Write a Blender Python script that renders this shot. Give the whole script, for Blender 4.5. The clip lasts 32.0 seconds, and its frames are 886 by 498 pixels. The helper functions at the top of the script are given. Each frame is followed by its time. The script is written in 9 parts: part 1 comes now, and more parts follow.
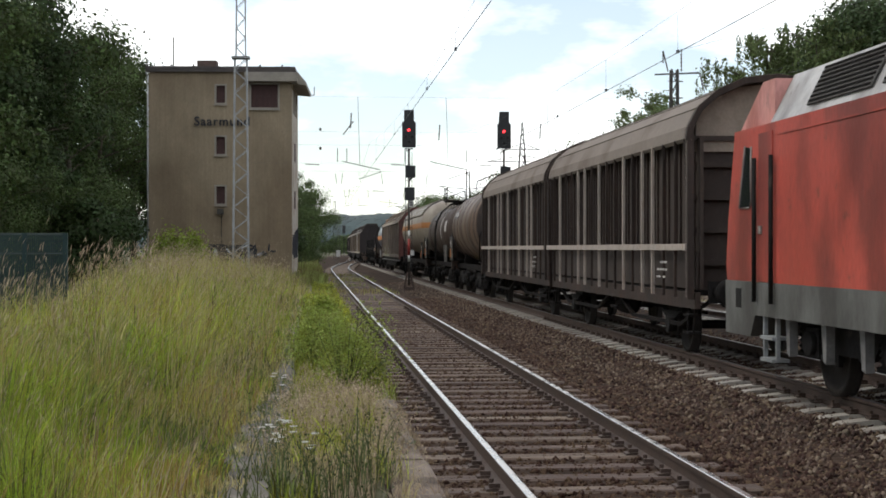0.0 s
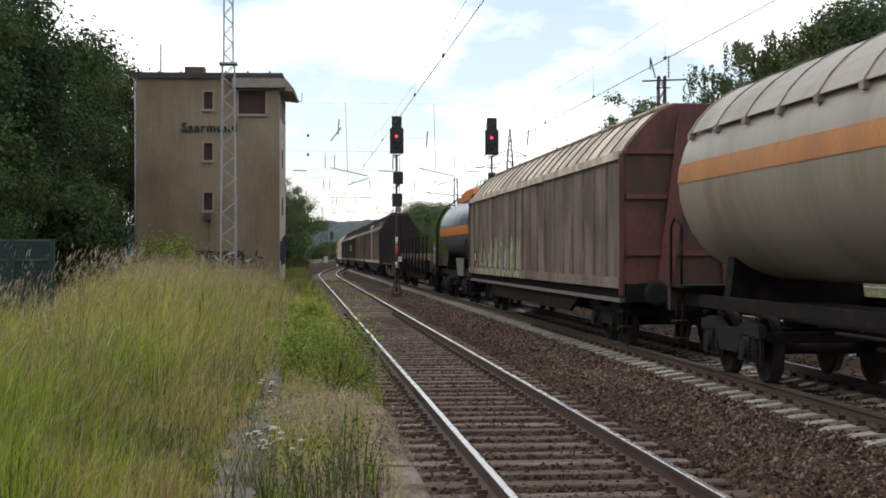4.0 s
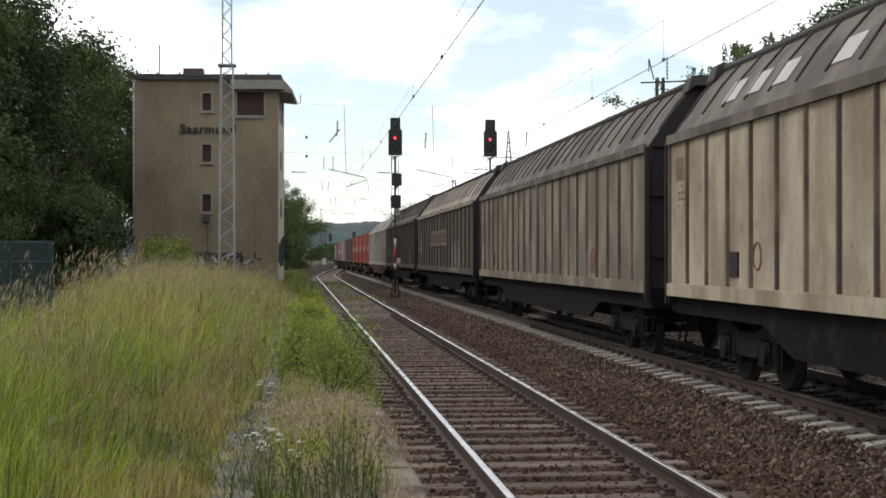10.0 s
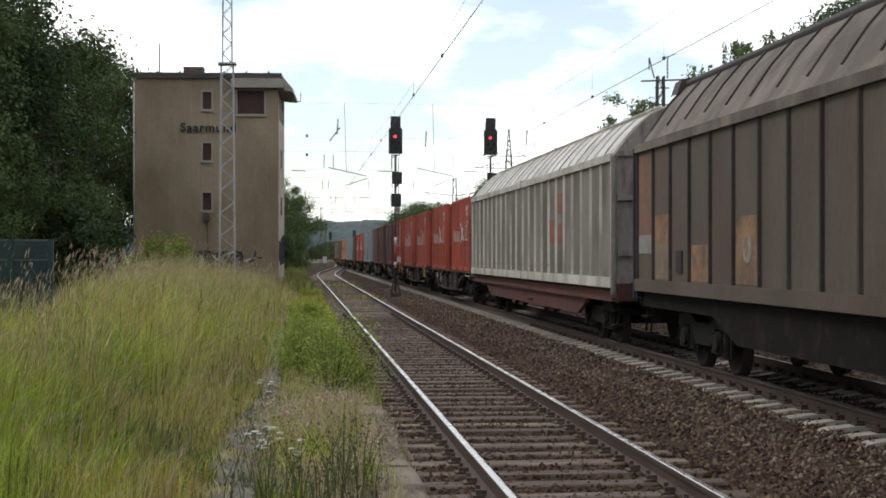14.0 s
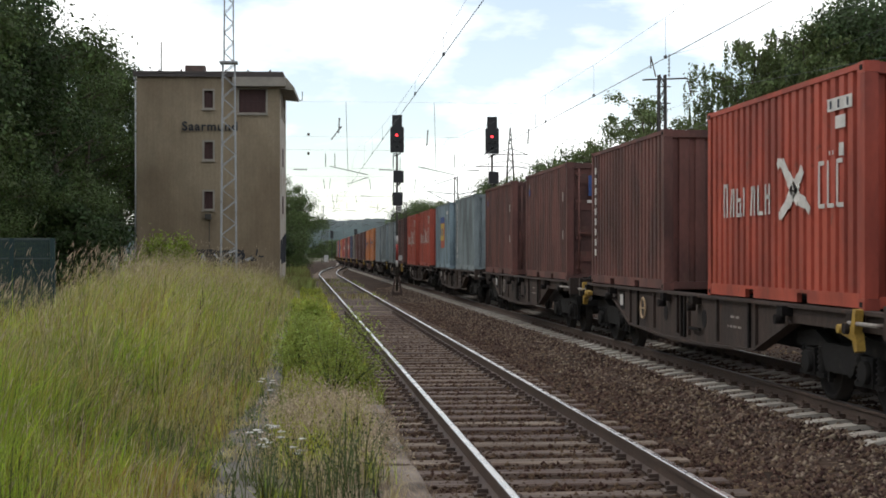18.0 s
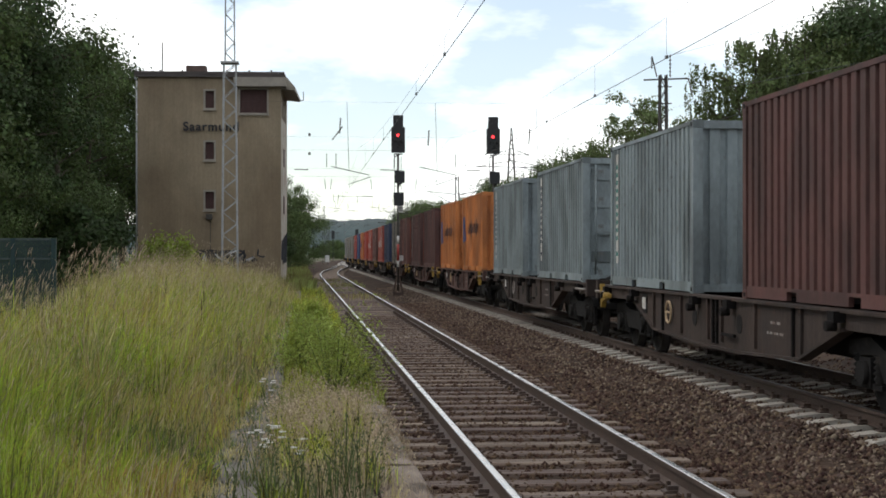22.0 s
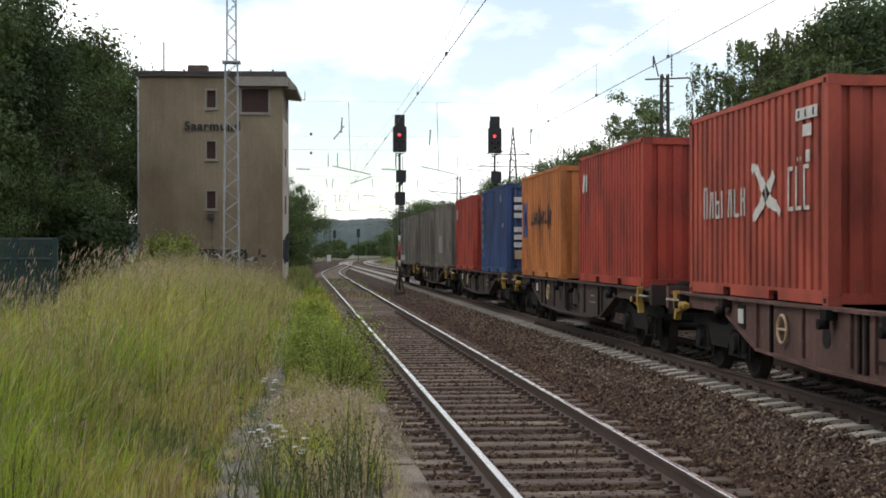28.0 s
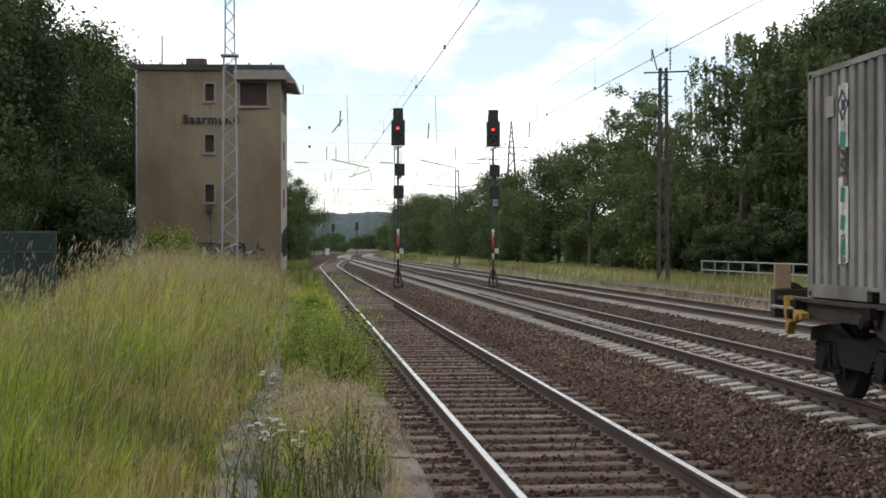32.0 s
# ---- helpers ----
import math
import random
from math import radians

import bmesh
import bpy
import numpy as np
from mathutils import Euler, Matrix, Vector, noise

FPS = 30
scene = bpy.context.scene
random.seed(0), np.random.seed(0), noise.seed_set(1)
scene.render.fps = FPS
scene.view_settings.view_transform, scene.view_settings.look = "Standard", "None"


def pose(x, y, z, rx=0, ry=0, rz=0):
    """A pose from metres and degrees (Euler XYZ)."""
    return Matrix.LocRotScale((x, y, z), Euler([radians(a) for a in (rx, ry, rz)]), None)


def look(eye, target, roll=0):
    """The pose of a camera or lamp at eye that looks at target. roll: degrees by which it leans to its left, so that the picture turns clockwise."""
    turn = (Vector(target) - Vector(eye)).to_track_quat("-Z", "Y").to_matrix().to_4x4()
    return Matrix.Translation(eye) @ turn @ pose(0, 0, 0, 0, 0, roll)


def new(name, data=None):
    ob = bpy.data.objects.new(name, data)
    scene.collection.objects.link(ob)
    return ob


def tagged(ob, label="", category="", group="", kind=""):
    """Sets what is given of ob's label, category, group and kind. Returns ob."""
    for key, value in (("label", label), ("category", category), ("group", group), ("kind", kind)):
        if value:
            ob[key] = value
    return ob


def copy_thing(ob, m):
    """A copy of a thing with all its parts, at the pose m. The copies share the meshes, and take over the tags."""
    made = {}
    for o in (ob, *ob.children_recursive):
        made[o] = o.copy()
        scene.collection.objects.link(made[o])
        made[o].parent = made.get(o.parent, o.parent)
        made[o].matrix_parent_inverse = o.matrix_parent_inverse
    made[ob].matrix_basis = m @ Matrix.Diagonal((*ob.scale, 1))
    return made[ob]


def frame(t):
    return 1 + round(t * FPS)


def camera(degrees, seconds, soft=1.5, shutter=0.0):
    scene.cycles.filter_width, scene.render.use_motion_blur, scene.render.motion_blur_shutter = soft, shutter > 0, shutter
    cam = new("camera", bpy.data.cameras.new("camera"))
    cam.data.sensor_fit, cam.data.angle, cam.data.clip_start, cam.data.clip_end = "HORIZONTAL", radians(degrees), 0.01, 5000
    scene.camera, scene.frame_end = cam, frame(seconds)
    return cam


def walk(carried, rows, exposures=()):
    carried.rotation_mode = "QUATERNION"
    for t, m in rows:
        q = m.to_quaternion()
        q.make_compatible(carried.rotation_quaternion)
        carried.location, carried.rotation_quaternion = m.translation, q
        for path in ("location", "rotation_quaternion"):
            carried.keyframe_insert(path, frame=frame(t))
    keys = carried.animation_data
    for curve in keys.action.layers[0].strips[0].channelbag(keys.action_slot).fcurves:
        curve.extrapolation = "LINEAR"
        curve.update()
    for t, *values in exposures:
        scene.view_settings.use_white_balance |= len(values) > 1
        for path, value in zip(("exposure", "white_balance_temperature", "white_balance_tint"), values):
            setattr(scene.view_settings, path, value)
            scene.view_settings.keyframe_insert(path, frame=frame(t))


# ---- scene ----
# One lens, one standing place; the camera only turns a little in the hand.
EYE_H = 1.72
PX = 0.021325            # degrees of turn for one step of the table below
SWAY = [
    (0, 19.2, 3.2), (0.5, 15.3, 5.7), (1, 12.0, 8.0), (1.5, 9.2, 9.8), (2, 6.8, 10.7), (2.5, 4.5, 11.3), (3, 2.0, 12.3), (3.5, -0.4, 13.2), (5.5, -6.6,     17.0), (6, -7.0, 16.8), (6.5, -7.5, 16.6), (7, -7.6, 16.7), (7.5, -7.4, 17.1), (8, -7.3, 17.6), (8.5, -6.9, 18.1), (9, -6.3, 18.1), (9.5, -5.6, 17.7),     (10, -5.1, 17.2), (10.5, -4.9, 16.5), (11, -4.9, 15.7), (11.5, -4.9, 15.0), (12, -4.9, 14.7), (12.5, -4.6, 14.7), (13, -4.0, 14.5), (13.5, -3.9,     14.5), (14, -4.6, 14.5), (14.5, -4.9, 14.5), (16.5, -3.4, 13.0), (17, -2.8, 12.5), (17.5, -2.3, 12.2), (18, -1.9, 12.2), (18.5, -1.6, 12.8), (19,     -1.0, 13.6), (19.5, -0.5, 14.0), (20, -0.4, 14.0), (20.5, -0.4, 13.4), (21, -0.4, 12.8), (21.5, -0.4, 12.6), (22, -0.0, 12.5), (22.5, 0.7, 12.6), (23,     1.2, 12.7), (23.5, 0.9, 12.6), (24, 0.1, 12.5), (24.5, -0.1, 12.1), (25, 0.4, 11.9), (25.5, 1.1, 12.0), (27.5, 2.1, 10.8), (28, 2.7, 11.6), (28.5,     2.6, 12.4), (29, 1.9, 12.5), (29.5, 1.5, 11.8), (30, 1.4, 10.4), (30.5, 1.4, 8.2), (31, 1.1, 5.5), (31.5, 0.7, 2.6), (32, 0.0, 0.0)]
cam = camera(32.55, 32.0, soft=1.7, shutter=0.05)
walk(cam, [(t, pose(0, 0, EYE_H, 90 - 0.092 + dy * PX, 0, -5.333 + dx * PX)) for t, dx, dy in SWAY], [(0, 0.10), (5.5, 0.07), (14, 0.10), (20, 0.04), (25, 0.04), (28, 0.09), (32, 0.08)])

# ---- light ----
SUN_EL, SUN_AZ = 50.0, -88.0   # degrees above the horizon; compass from the track's direction, to its right
world = bpy.data.worlds.new("sky")
scene.world = world
world.use_nodes = True
wn, wl = world.node_tree.nodes, world.node_tree.links
wn.clear()
sky = wn.new("ShaderNodeTexSky")
sky.sky_type, sky.sun_disc = "NISHITA", False
sky.sun_elevation, sky.sun_rotation = radians(SUN_EL), radians(SUN_AZ)
sky.air_density, sky.dust_density = 1.0, 0.5
wc = wn.new("ShaderNodeTexCoord")
wm = wn.new("ShaderNodeMapping")
wm.inputs["Scale"].default_value = (1.0, 1.0, 2.6)
n1 = wn.new("ShaderNodeTexNoise")
n1.inputs["Scale"].default_value, n1.inputs["Detail"].default_value = 5.5, 6
n1.inputs["Roughness"].default_value = 0.55
rp = wn.new("ShaderNodeValToRGB")
rp.color_ramp.elements[0].position, rp.color_ramp.elements[1].position = 0.40, 0.58
rp.color_ramp.elements[0].color = (0.22, 0.22, 0.22, 1)
n2 = wn.new("ShaderNodeTexNoise")
n2.inputs["Scale"].default_value, n2.inputs["Detail"].default_value = 9.0, 5
rp2 = wn.new("ShaderNodeValToRGB")
rp2.color_ramp.elements[0].color, rp2.color_ramp.elements[1].color = (0.93, 0.96, 0.97, 1), (1.0, 1.0, 0.99, 1)
rp2.color_ramp.elements[0].position, rp2.color_ramp.elements[1].position = 0.32, 0.62
scale_sky = wn.new("ShaderNodeVectorMath")
scale_sky.operation = "SCALE"
scale_sky.inputs[3].default_value = 0.15
scale_cl = wn.new("ShaderNodeVectorMath")
scale_cl.operation = "SCALE"
scale_cl.inputs[3].default_value = 1.58
mix = wn.new("ShaderNodeMix")
mix.data_type = "RGBA"
bg = wn.new("ShaderNodeBackground")
bg.inputs["Strength"].default_value = 1.0
wo = wn.new("ShaderNodeOutputWorld")
wl.new(wc.outputs["Generated"], wm.inputs["Vector"])
wl.new(wm.outputs[0], n1.inputs["Vector"])
wl.new(wm.outputs[0], n2.inputs["Vector"])
wl.new(n1.outputs["Fac"], rp.inputs[0])
wl.new(n2.outputs["Fac"], rp2.inputs[0])
wl.new(sky.outputs[0], scale_sky.inputs[0])
wl.new(rp2.outputs[0], scale_cl.inputs[0])
wl.new(rp.outputs[0], mix.inputs["Factor"])
wl.new(scale_sky.outputs[0], mix.inputs["A"])
wl.new(scale_cl.outputs[0], mix.inputs["B"])
wl.new(mix.outputs["Result"], bg.inputs["Color"])
wl.new(bg.outputs[0], wo.inputs[0])
sun = new("sun", bpy.data.lights.new("sun", "SUN"))
sun.data.energy, sun.data.angle, sun.data.color = 0.95, radians(14), (1.0, 0.93, 0.82)
_e, _a = radians(SUN_EL), radians(SUN_AZ)
sun.matrix_world = look((0, 0, 60), (-math.cos(_e) * math.sin(_a), -math.cos(_e) * math.cos(_a), 60 - math.sin(_e)))


# ---- materials ----
def mat(name, col, rough=0.8, metal=0.0, var=0.25, scale=2.0, fine=25.0, bump=0.15, spot=None, amount=0.45, spot_scale=1.5,
        stretch=(1, 1, 1), island=0.0, each=0.0, clear=0.0, leaf=0.0, spec=0.35, fleck=None, streak=0.0):
    """A node material: base colour varied at two scales, an optional second colour in patches, fine relief."""
    m = bpy.data.materials.new(name)
    m.use_nodes = True
    nt = m.node_tree
    nd, ln = nt.nodes, nt.links
    bs = nd["Principled BSDF"]
    bs.inputs["Roughness"].default_value, bs.inputs["Metallic"].default_value = rough, metal
    bs.inputs["Specular IOR Level"].default_value = spec
    bs.inputs["Coat Weight"].default_value, bs.inputs["Coat Roughness"].default_value = clear, 0.26
    tc = nd.new("ShaderNodeTexCoord")
    oi = nd.new("ShaderNodeObjectInfo")
    off = nd.new("ShaderNodeVectorMath")
    off.operation = "MULTIPLY_ADD"
    off.inputs[1].default_value = stretch
    mul = nd.new("ShaderNodeMath")
    mul.operation = "MULTIPLY"
    mul.inputs[1].default_value = 37.0
    ln.new(oi.outputs["Random"], mul.inputs[0])
    ln.new(tc.outputs["Object"], off.inputs[0])
    ln.new(mul.outputs[0], off.inputs[2])

    def noise_at(s, detail):
        n = nd.new("ShaderNodeTexNoise")
        n.inputs["Scale"].default_value, n.inputs["Detail"].default_value = s, detail
        ln.new(off.outputs[0], n.inputs["Vector"])
        return n.outputs["Fac"]

    def blend(kind, fac, a, b):
        x = nd.new("ShaderNodeMix")
        x.data_type, x.blend_type = "RGBA", kind
        for sock, v in (("Factor", fac), ("A", a), ("B", b)):
            if isinstance(v, (int, float)):
                x.inputs[sock].default_value = v
            elif isinstance(v, tuple):
                x.inputs[sock].default_value = (*v[:3], 1)
            else:
                ln.new(v, x.inputs[sock])
        return x.outputs["Result"]

    def span(value, lo, hi):
        r = nd.new("ShaderNodeMapRange")
        r.inputs["From Min"].default_value, r.inputs["From Max"].default_value = 0.25, 0.75
        r.inputs["To Min"].default_value, r.inputs["To Max"].default_value = lo, hi
        ln.new(value, r.inputs["Value"])
        return r.outputs[0]

    big, small = noise_at(scale, 5), noise_at(fine, 3)
    c = (col[0], col[1], col[2])
    out = c
    if spot:
        r = nd.new("ShaderNodeValToRGB")
        r.color_ramp.elements[0].position, r.color_ramp.elements[1].position = 1 - amount - 0.10, 1 - amount + 0.08
        ln.new(noise_at(spot_scale, 6), r.inputs[0])
        out = blend("MIX", r.outputs[0], c, spot)
    if fleck:
        r = nd.new("ShaderNodeValToRGB")
        r.color_ramp.elements[0].position, r.color_ramp.elements[1].position = 0.60, 0.68
        n = nd.new("ShaderNodeTexNoise")
        n.inputs["Scale"].default_value, n.inputs["Detail"].default_value, n.inputs["Roughness"].default_value = 3.2, 8, 0.7
        ln.new(tc.outputs["Object"], n.inputs["Vector"])
        ln.new(n.outputs["Fac"], r.inputs[0])
        out = blend("MIX", r.outputs[0], out, fleck)
    if streak:
        sm = nd.new("ShaderNodeVectorMath")
        sm.operation = "MULTIPLY"
        sm.inputs[1].default_value = (7.0, 7.0, 0.45)
        ln.new(off.outputs[0], sm.inputs[0])
        n = nd.new("ShaderNodeTexNoise")
        n.inputs["Scale"].default_value, n.inputs["Detail"].default_value = 1.0, 6
        ln.new(sm.outputs[0], n.inputs["Vector"])
        out = blend("MULTIPLY", 1.0, out, span(n.outputs["Fac"], 1 - streak, 1 + streak * 0.6))
    out = blend("MULTIPLY", 1.0, out, span(big, 1 - var, 1 + var))
    out = blend("MULTIPLY", 1.0, out, span(small, 1 - var * 0.6, 1 + var * 0.6))
    if island or each:
        h = nd.new("ShaderNodeHueSaturation")
        if island:
            g = nd.new("ShaderNodeNewGeometry")
            rnd = g.outputs["Random Per Island"]
        else:
            rnd = oi.outputs["Random"]
        k = island or each
        v = nd.new("ShaderNodeMapRange")
        v.inputs["To Min"].default_value, v.inputs["To Max"].default_value = 1 - k, 1 + k
        ln.new(rnd, v.inputs["Value"])
        hh = nd.new("ShaderNodeMapRange")
        hh.inputs["To Min"].default_value, hh.inputs["To Max"].default_value = 0.5 - 0.05 * k, 0.5 + 0.04 * k
        ln.new(rnd, hh.inputs["Value"])
        ln.new(v.outputs[0], h.inputs["Value"])
        ln.new(hh.outputs[0], h.inputs["Hue"])
        ln.new(out, h.inputs["Color"])
        out = h.outputs[0]
    ln.new(out, bs.inputs["Base Color"])
    rr = nd.new("ShaderNodeMapRange")
    rr.inputs["To Min"].default_value, rr.inputs["To Max"].default_value = max(0.05, rough - 0.15), min(1.0, rough + 0.12)
    ln.new(big, rr.inputs["Value"])
    ln.new(rr.outputs[0], bs.inputs["Roughness"])
    if bump:
        bp = nd.new("ShaderNodeBump")
        bp.inputs["Strength"].default_value, bp.inputs["Distance"].default_value = bump, 0.02
        ln.new(small, bp.inputs["Height"])
        ln.new(bp.outputs[0], bs.inputs["Normal"])
    if leaf:
        tr = nd.new("ShaderNodeBsdfTranslucent")
        ln.new(out, tr.inputs["Color"])
        ms = nd.new("ShaderNodeMixShader")
        ms.inputs[0].default_value = leaf
        ln.new(bs.outputs[0], ms.inputs[1])
        ln.new(tr.outputs[0], ms.inputs[2])
        ln.new(ms.outputs[0], nd["Material Output"].inputs[0])
    return m


def glow(name, col, strength):
    m = bpy.data.materials.new(name)
    m.use_nodes = True
    b = m.node_tree.nodes["Principled BSDF"]
    b.inputs["Base Color"].default_value = (*col, 1)
    b.inputs["Emission Color"].default_value, b.inputs["Emission Strength"].default_value = (*col, 1), strength
    return m


# ---- mesh helpers ----
def box(bm, x0, x1, y0, y1, z0, z1):
    v = [bm.verts.new(p) for p in ((x0, y0, z0), (x1, y0, z0), (x1, y1, z0), (x0, y1, z0), (x0, y0, z1), (x1, y0, z1), (x1, y1, z1), (x0, y1, z1))]
    for q in ((3, 2, 1, 0), (4, 5, 6, 7), (0, 1, 5, 4), (1, 2, 6, 5), (2, 3, 7, 6), (3, 0, 4, 7)):
        bm.faces.new([v[i] for i in q])
    return bm


def bar(bm, a, b, w, d=None, side=None):
    """A square bar from a to b."""
    a, b = Vector(a), Vector(b)
    d = d or w
    t = (b - a).normalized()
    s = Vector(side) if side else (Vector((0, 0, 1)) if abs(t.z) < 0.9 else Vector((1, 0, 0)))
    u = t.cross(s).normalized()
    n = u.cross(t)
    vs = [bm.verts.new(p + u * w / 2 * i + n * d / 2 * j) for p in (a, b) for i, j in ((-1, -1), (1, -1), (1, 1), (-1, 1))]
    for q in ((3, 2, 1, 0), (4, 5, 6, 7), (0, 1, 5, 4), (1, 2, 6, 5), (2, 3, 7, 6), (3, 0, 4, 7)):
        bm.faces.new([vs[i] for i in q])
    return bm


def rod(bm, a, b, r, n=10, r2=None, caps=True):
    """A round bar from a to b."""
    a, b = Vector(a), Vector(b)
    r2 = r if r2 is None else r2
    t = (b - a).normalized()
    s = Vector((0, 0, 1)) if abs(t.z) < 0.9 else Vector((1, 0, 0))
    u = t.cross(s).normalized()
    w = t.cross(u)
    ring = []
    for p, q in ((a, r), (b, r2)):
        ring.append([bm.verts.new(p + (u * math.cos(2 * math.pi * i / n) + w * math.sin(2 * math.pi * i / n)) * q) for i in range(n)])
    for i in range(n):
        f = bm.faces.new((ring[0][i], ring[0][(i + 1) % n], ring[1][(i + 1) % n], ring[1][i]))
        f.smooth = n > 6
    if caps:
        bm.faces.new(list(reversed(ring[0])))
        bm.faces.new(ring[1])
    return bm


def pipe(bm, pts, r, n=8):
    """A bent round bar through the points, in one piece."""
    pts = [Vector(p) for p in pts]
    rings = []
    for k, p in enumerate(pts):
        d = (pts[min(k + 1, len(pts) - 1)] - pts[max(k - 1, 0)]).normalized()
        u = d.cross(Vector((0, 0, 1)) if abs(d.z) < 0.9 else Vector((1, 0, 0))).normalized()
        v = d.cross(u)
        if rings and (u.dot(last_u)) < 0:
            u, v = -u, -v
        last_u = u
        rings.append([bm.verts.new(p + (u * math.cos(6.28319 * i / n) + v * math.sin(6.28319 * i / n)) * r) for i in range(n)])
    for a, b in zip(rings, rings[1:]):
        for i in range(n):
            bm.faces.new((a[i], a[(i + 1) % n], b[(i + 1) % n], b[i])).smooth = True
    bm.faces.new(rings[0]), bm.faces.new(rings[-1])
    return bm


def prism(bm, pts, a0, a1, axis="y"):
    """A profile of 2D points pushed from a0 to a1: across y the points are (x, z), across x they are (y, z), across z (x, y)."""
    def at(p, a):
        return {"y": (p[0], a, p[1]), "x": (a, p[0], p[1]), "z": (p[0], p[1], a)}[axis]
    lo, hi = [bm.verts.new(at(p, a0)) for p in pts], [bm.verts.new(at(p, a1)) for p in pts]
    n = len(pts)
    for i in range(n):
        bm.faces.new((lo[i], lo[(i + 1) % n], hi[(i + 1) % n], hi[i]))
    bm.faces.new(list(reversed(lo)))
    bm.faces.new(hi)
    return bm


def lathe(bm, prof, n=24, axis="y", centre=(0, 0, 0), smooth=True):
    """A profile of (along, radius) turned about an axis."""
    rings = []
    for a, r in prof:
        ring = []
        for i in range(n):
            c, s = math.cos(2 * math.pi * i / n) * r, math.sin(2 * math.pi * i / n) * r
            p = {"y": (c, a, s), "x": (a, c, s), "z": (c, s, a)}[axis]
            ring.append(bm.verts.new(Vector(p) + Vector(centre)))
        rings.append(ring)
    for p, q in zip(rings, rings[1:]):
        for i in range(n):
            bm.faces.new((p[i], p[(i + 1) % n], q[(i + 1) % n], q[i])).smooth = smooth
    bm.faces.new(rings[0])
    bm.faces.new(rings[-1])
    return bm


def sweep(bm, prof, pts):
    """A closed profile of (side, up) carried along level points."""
    rings = []
    for i, p in enumerate(pts):
        a, b = pts[max(0, i - 1)], pts[min(len(pts) - 1, i + 1)]
        d = Vector((b[0] - a[0], b[1] - a[1], 0)).normalized()
        r = Vector((d.y, -d.x, 0))
        rings.append([bm.verts.new(Vector((p[0], p[1], p[2] if len(p) > 2 else 0)) + r * u + Vector((0, 0, v))) for u, v in prof])
    n = len(prof)
    for p, q in zip(rings, rings[1:]):
        for i in range(n):
            bm.faces.new((p[i], p[(i + 1) % n], q[(i + 1) % n], q[i]))
    bm.faces.new(rings[0])
    bm.faces.new(rings[-1])
    return bm


def mesh_of(name, bm, material=None, fix=True):
    if fix:
        bmesh.ops.recalc_face_normals(bm, faces=bm.faces)
    me = bpy.data.meshes.new(name)
    bm.to_mesh(me)
    bm.free()
    for k in (material if isinstance(material, (list, tuple)) else [material]):
        if k:
            me.materials.append(k)
    return me


def part(name, bm, material, parent, label="", at=None):
    """One mesh object under a thing or a part."""
    me = bm if isinstance(bm, bpy.types.Mesh) else mesh_of(name, bm, material)
    ob = new(name, me)
    ob.parent = parent
    if at is not None:
        ob.matrix_basis = at
    if label:
        ob["label"] = label
    return ob


def thing(name, label, category, m=None, group="", kind=""):
    ob = new(name)
    ob.empty_display_size = 0.2
    if m is not None:
        ob.matrix_basis = m
    return tagged(ob, label, category, group, kind)


def bm_new():
    return bmesh.new()


def raw_mesh(name, verts, faces, material, smooth=False):
    """A mesh from arrays: verts (n, 3), faces (m, k) of one size."""
    me = bpy.data.meshes.new(name)
    verts, faces = np.asarray(verts, dtype=np.float32), np.asarray(faces, dtype=np.int32)
    m, k = faces.shape
    me.vertices.add(len(verts))
    me.vertices.foreach_set("co", verts.ravel())
    me.loops.add(m * k)
    me.loops.foreach_set("vertex_index", faces.ravel())
    me.polygons.add(m)
    me.polygons.foreach_set("loop_start", np.arange(0, m * k, k, dtype=np.int32))
    if smooth:
        me.polygons.foreach_set("use_smooth", np.ones(m, dtype=bool))
    me.update(calc_edges=True)
    for q in (material if isinstance(material, (list, tuple)) else [material]):
        me.materials.append(q)
    return me


rng = np.random.default_rng(7)

# ---- the railway's plan ----
T1X, T2X, T3X = 2.27, 7.03, 11.78
BEND, RADIUS = 215.0, 2600.0     # the main line bends to the right from here


def line(s, side=0.0):
    """A place on the main line, s metres along it, and its heading in radians to the right."""
    if s <= BEND:
        return T2X + side, s, 0.0
    a = (s - BEND) / RADIUS
    return T2X + RADIUS - (RADIUS - side) * math.cos(a), BEND + (RADIUS - side) * math.sin(a), a


def loop_x(y):
    """The loop track beside the main line, which joins it at a turnout."""
    if y < 118:
        return T1X
    f = min(1.0, (y - 118) / 140.0)
    f = f * f * (3 - 2 * f)
    return T1X + (line(y)[0] - T1X) * f


def bend_shift(y):
    return 0.0 if y <= BEND else RADIUS - math.sqrt(max(0.0, RADIUS ** 2 - (min(y, BEND + 1400) - BEND) ** 2))


def slope_off(x, y):
    """How far down the platform's overgrown back slope a place lies: 0 on top, 1 at its foot."""
    if y > 90:
        return 0.0
    f = min(1.0, max(0.0, (-3.9 - 0.05 * max(0.0, y - 24) - x) / 1.7))
    return f * f * (3 - 2 * f)


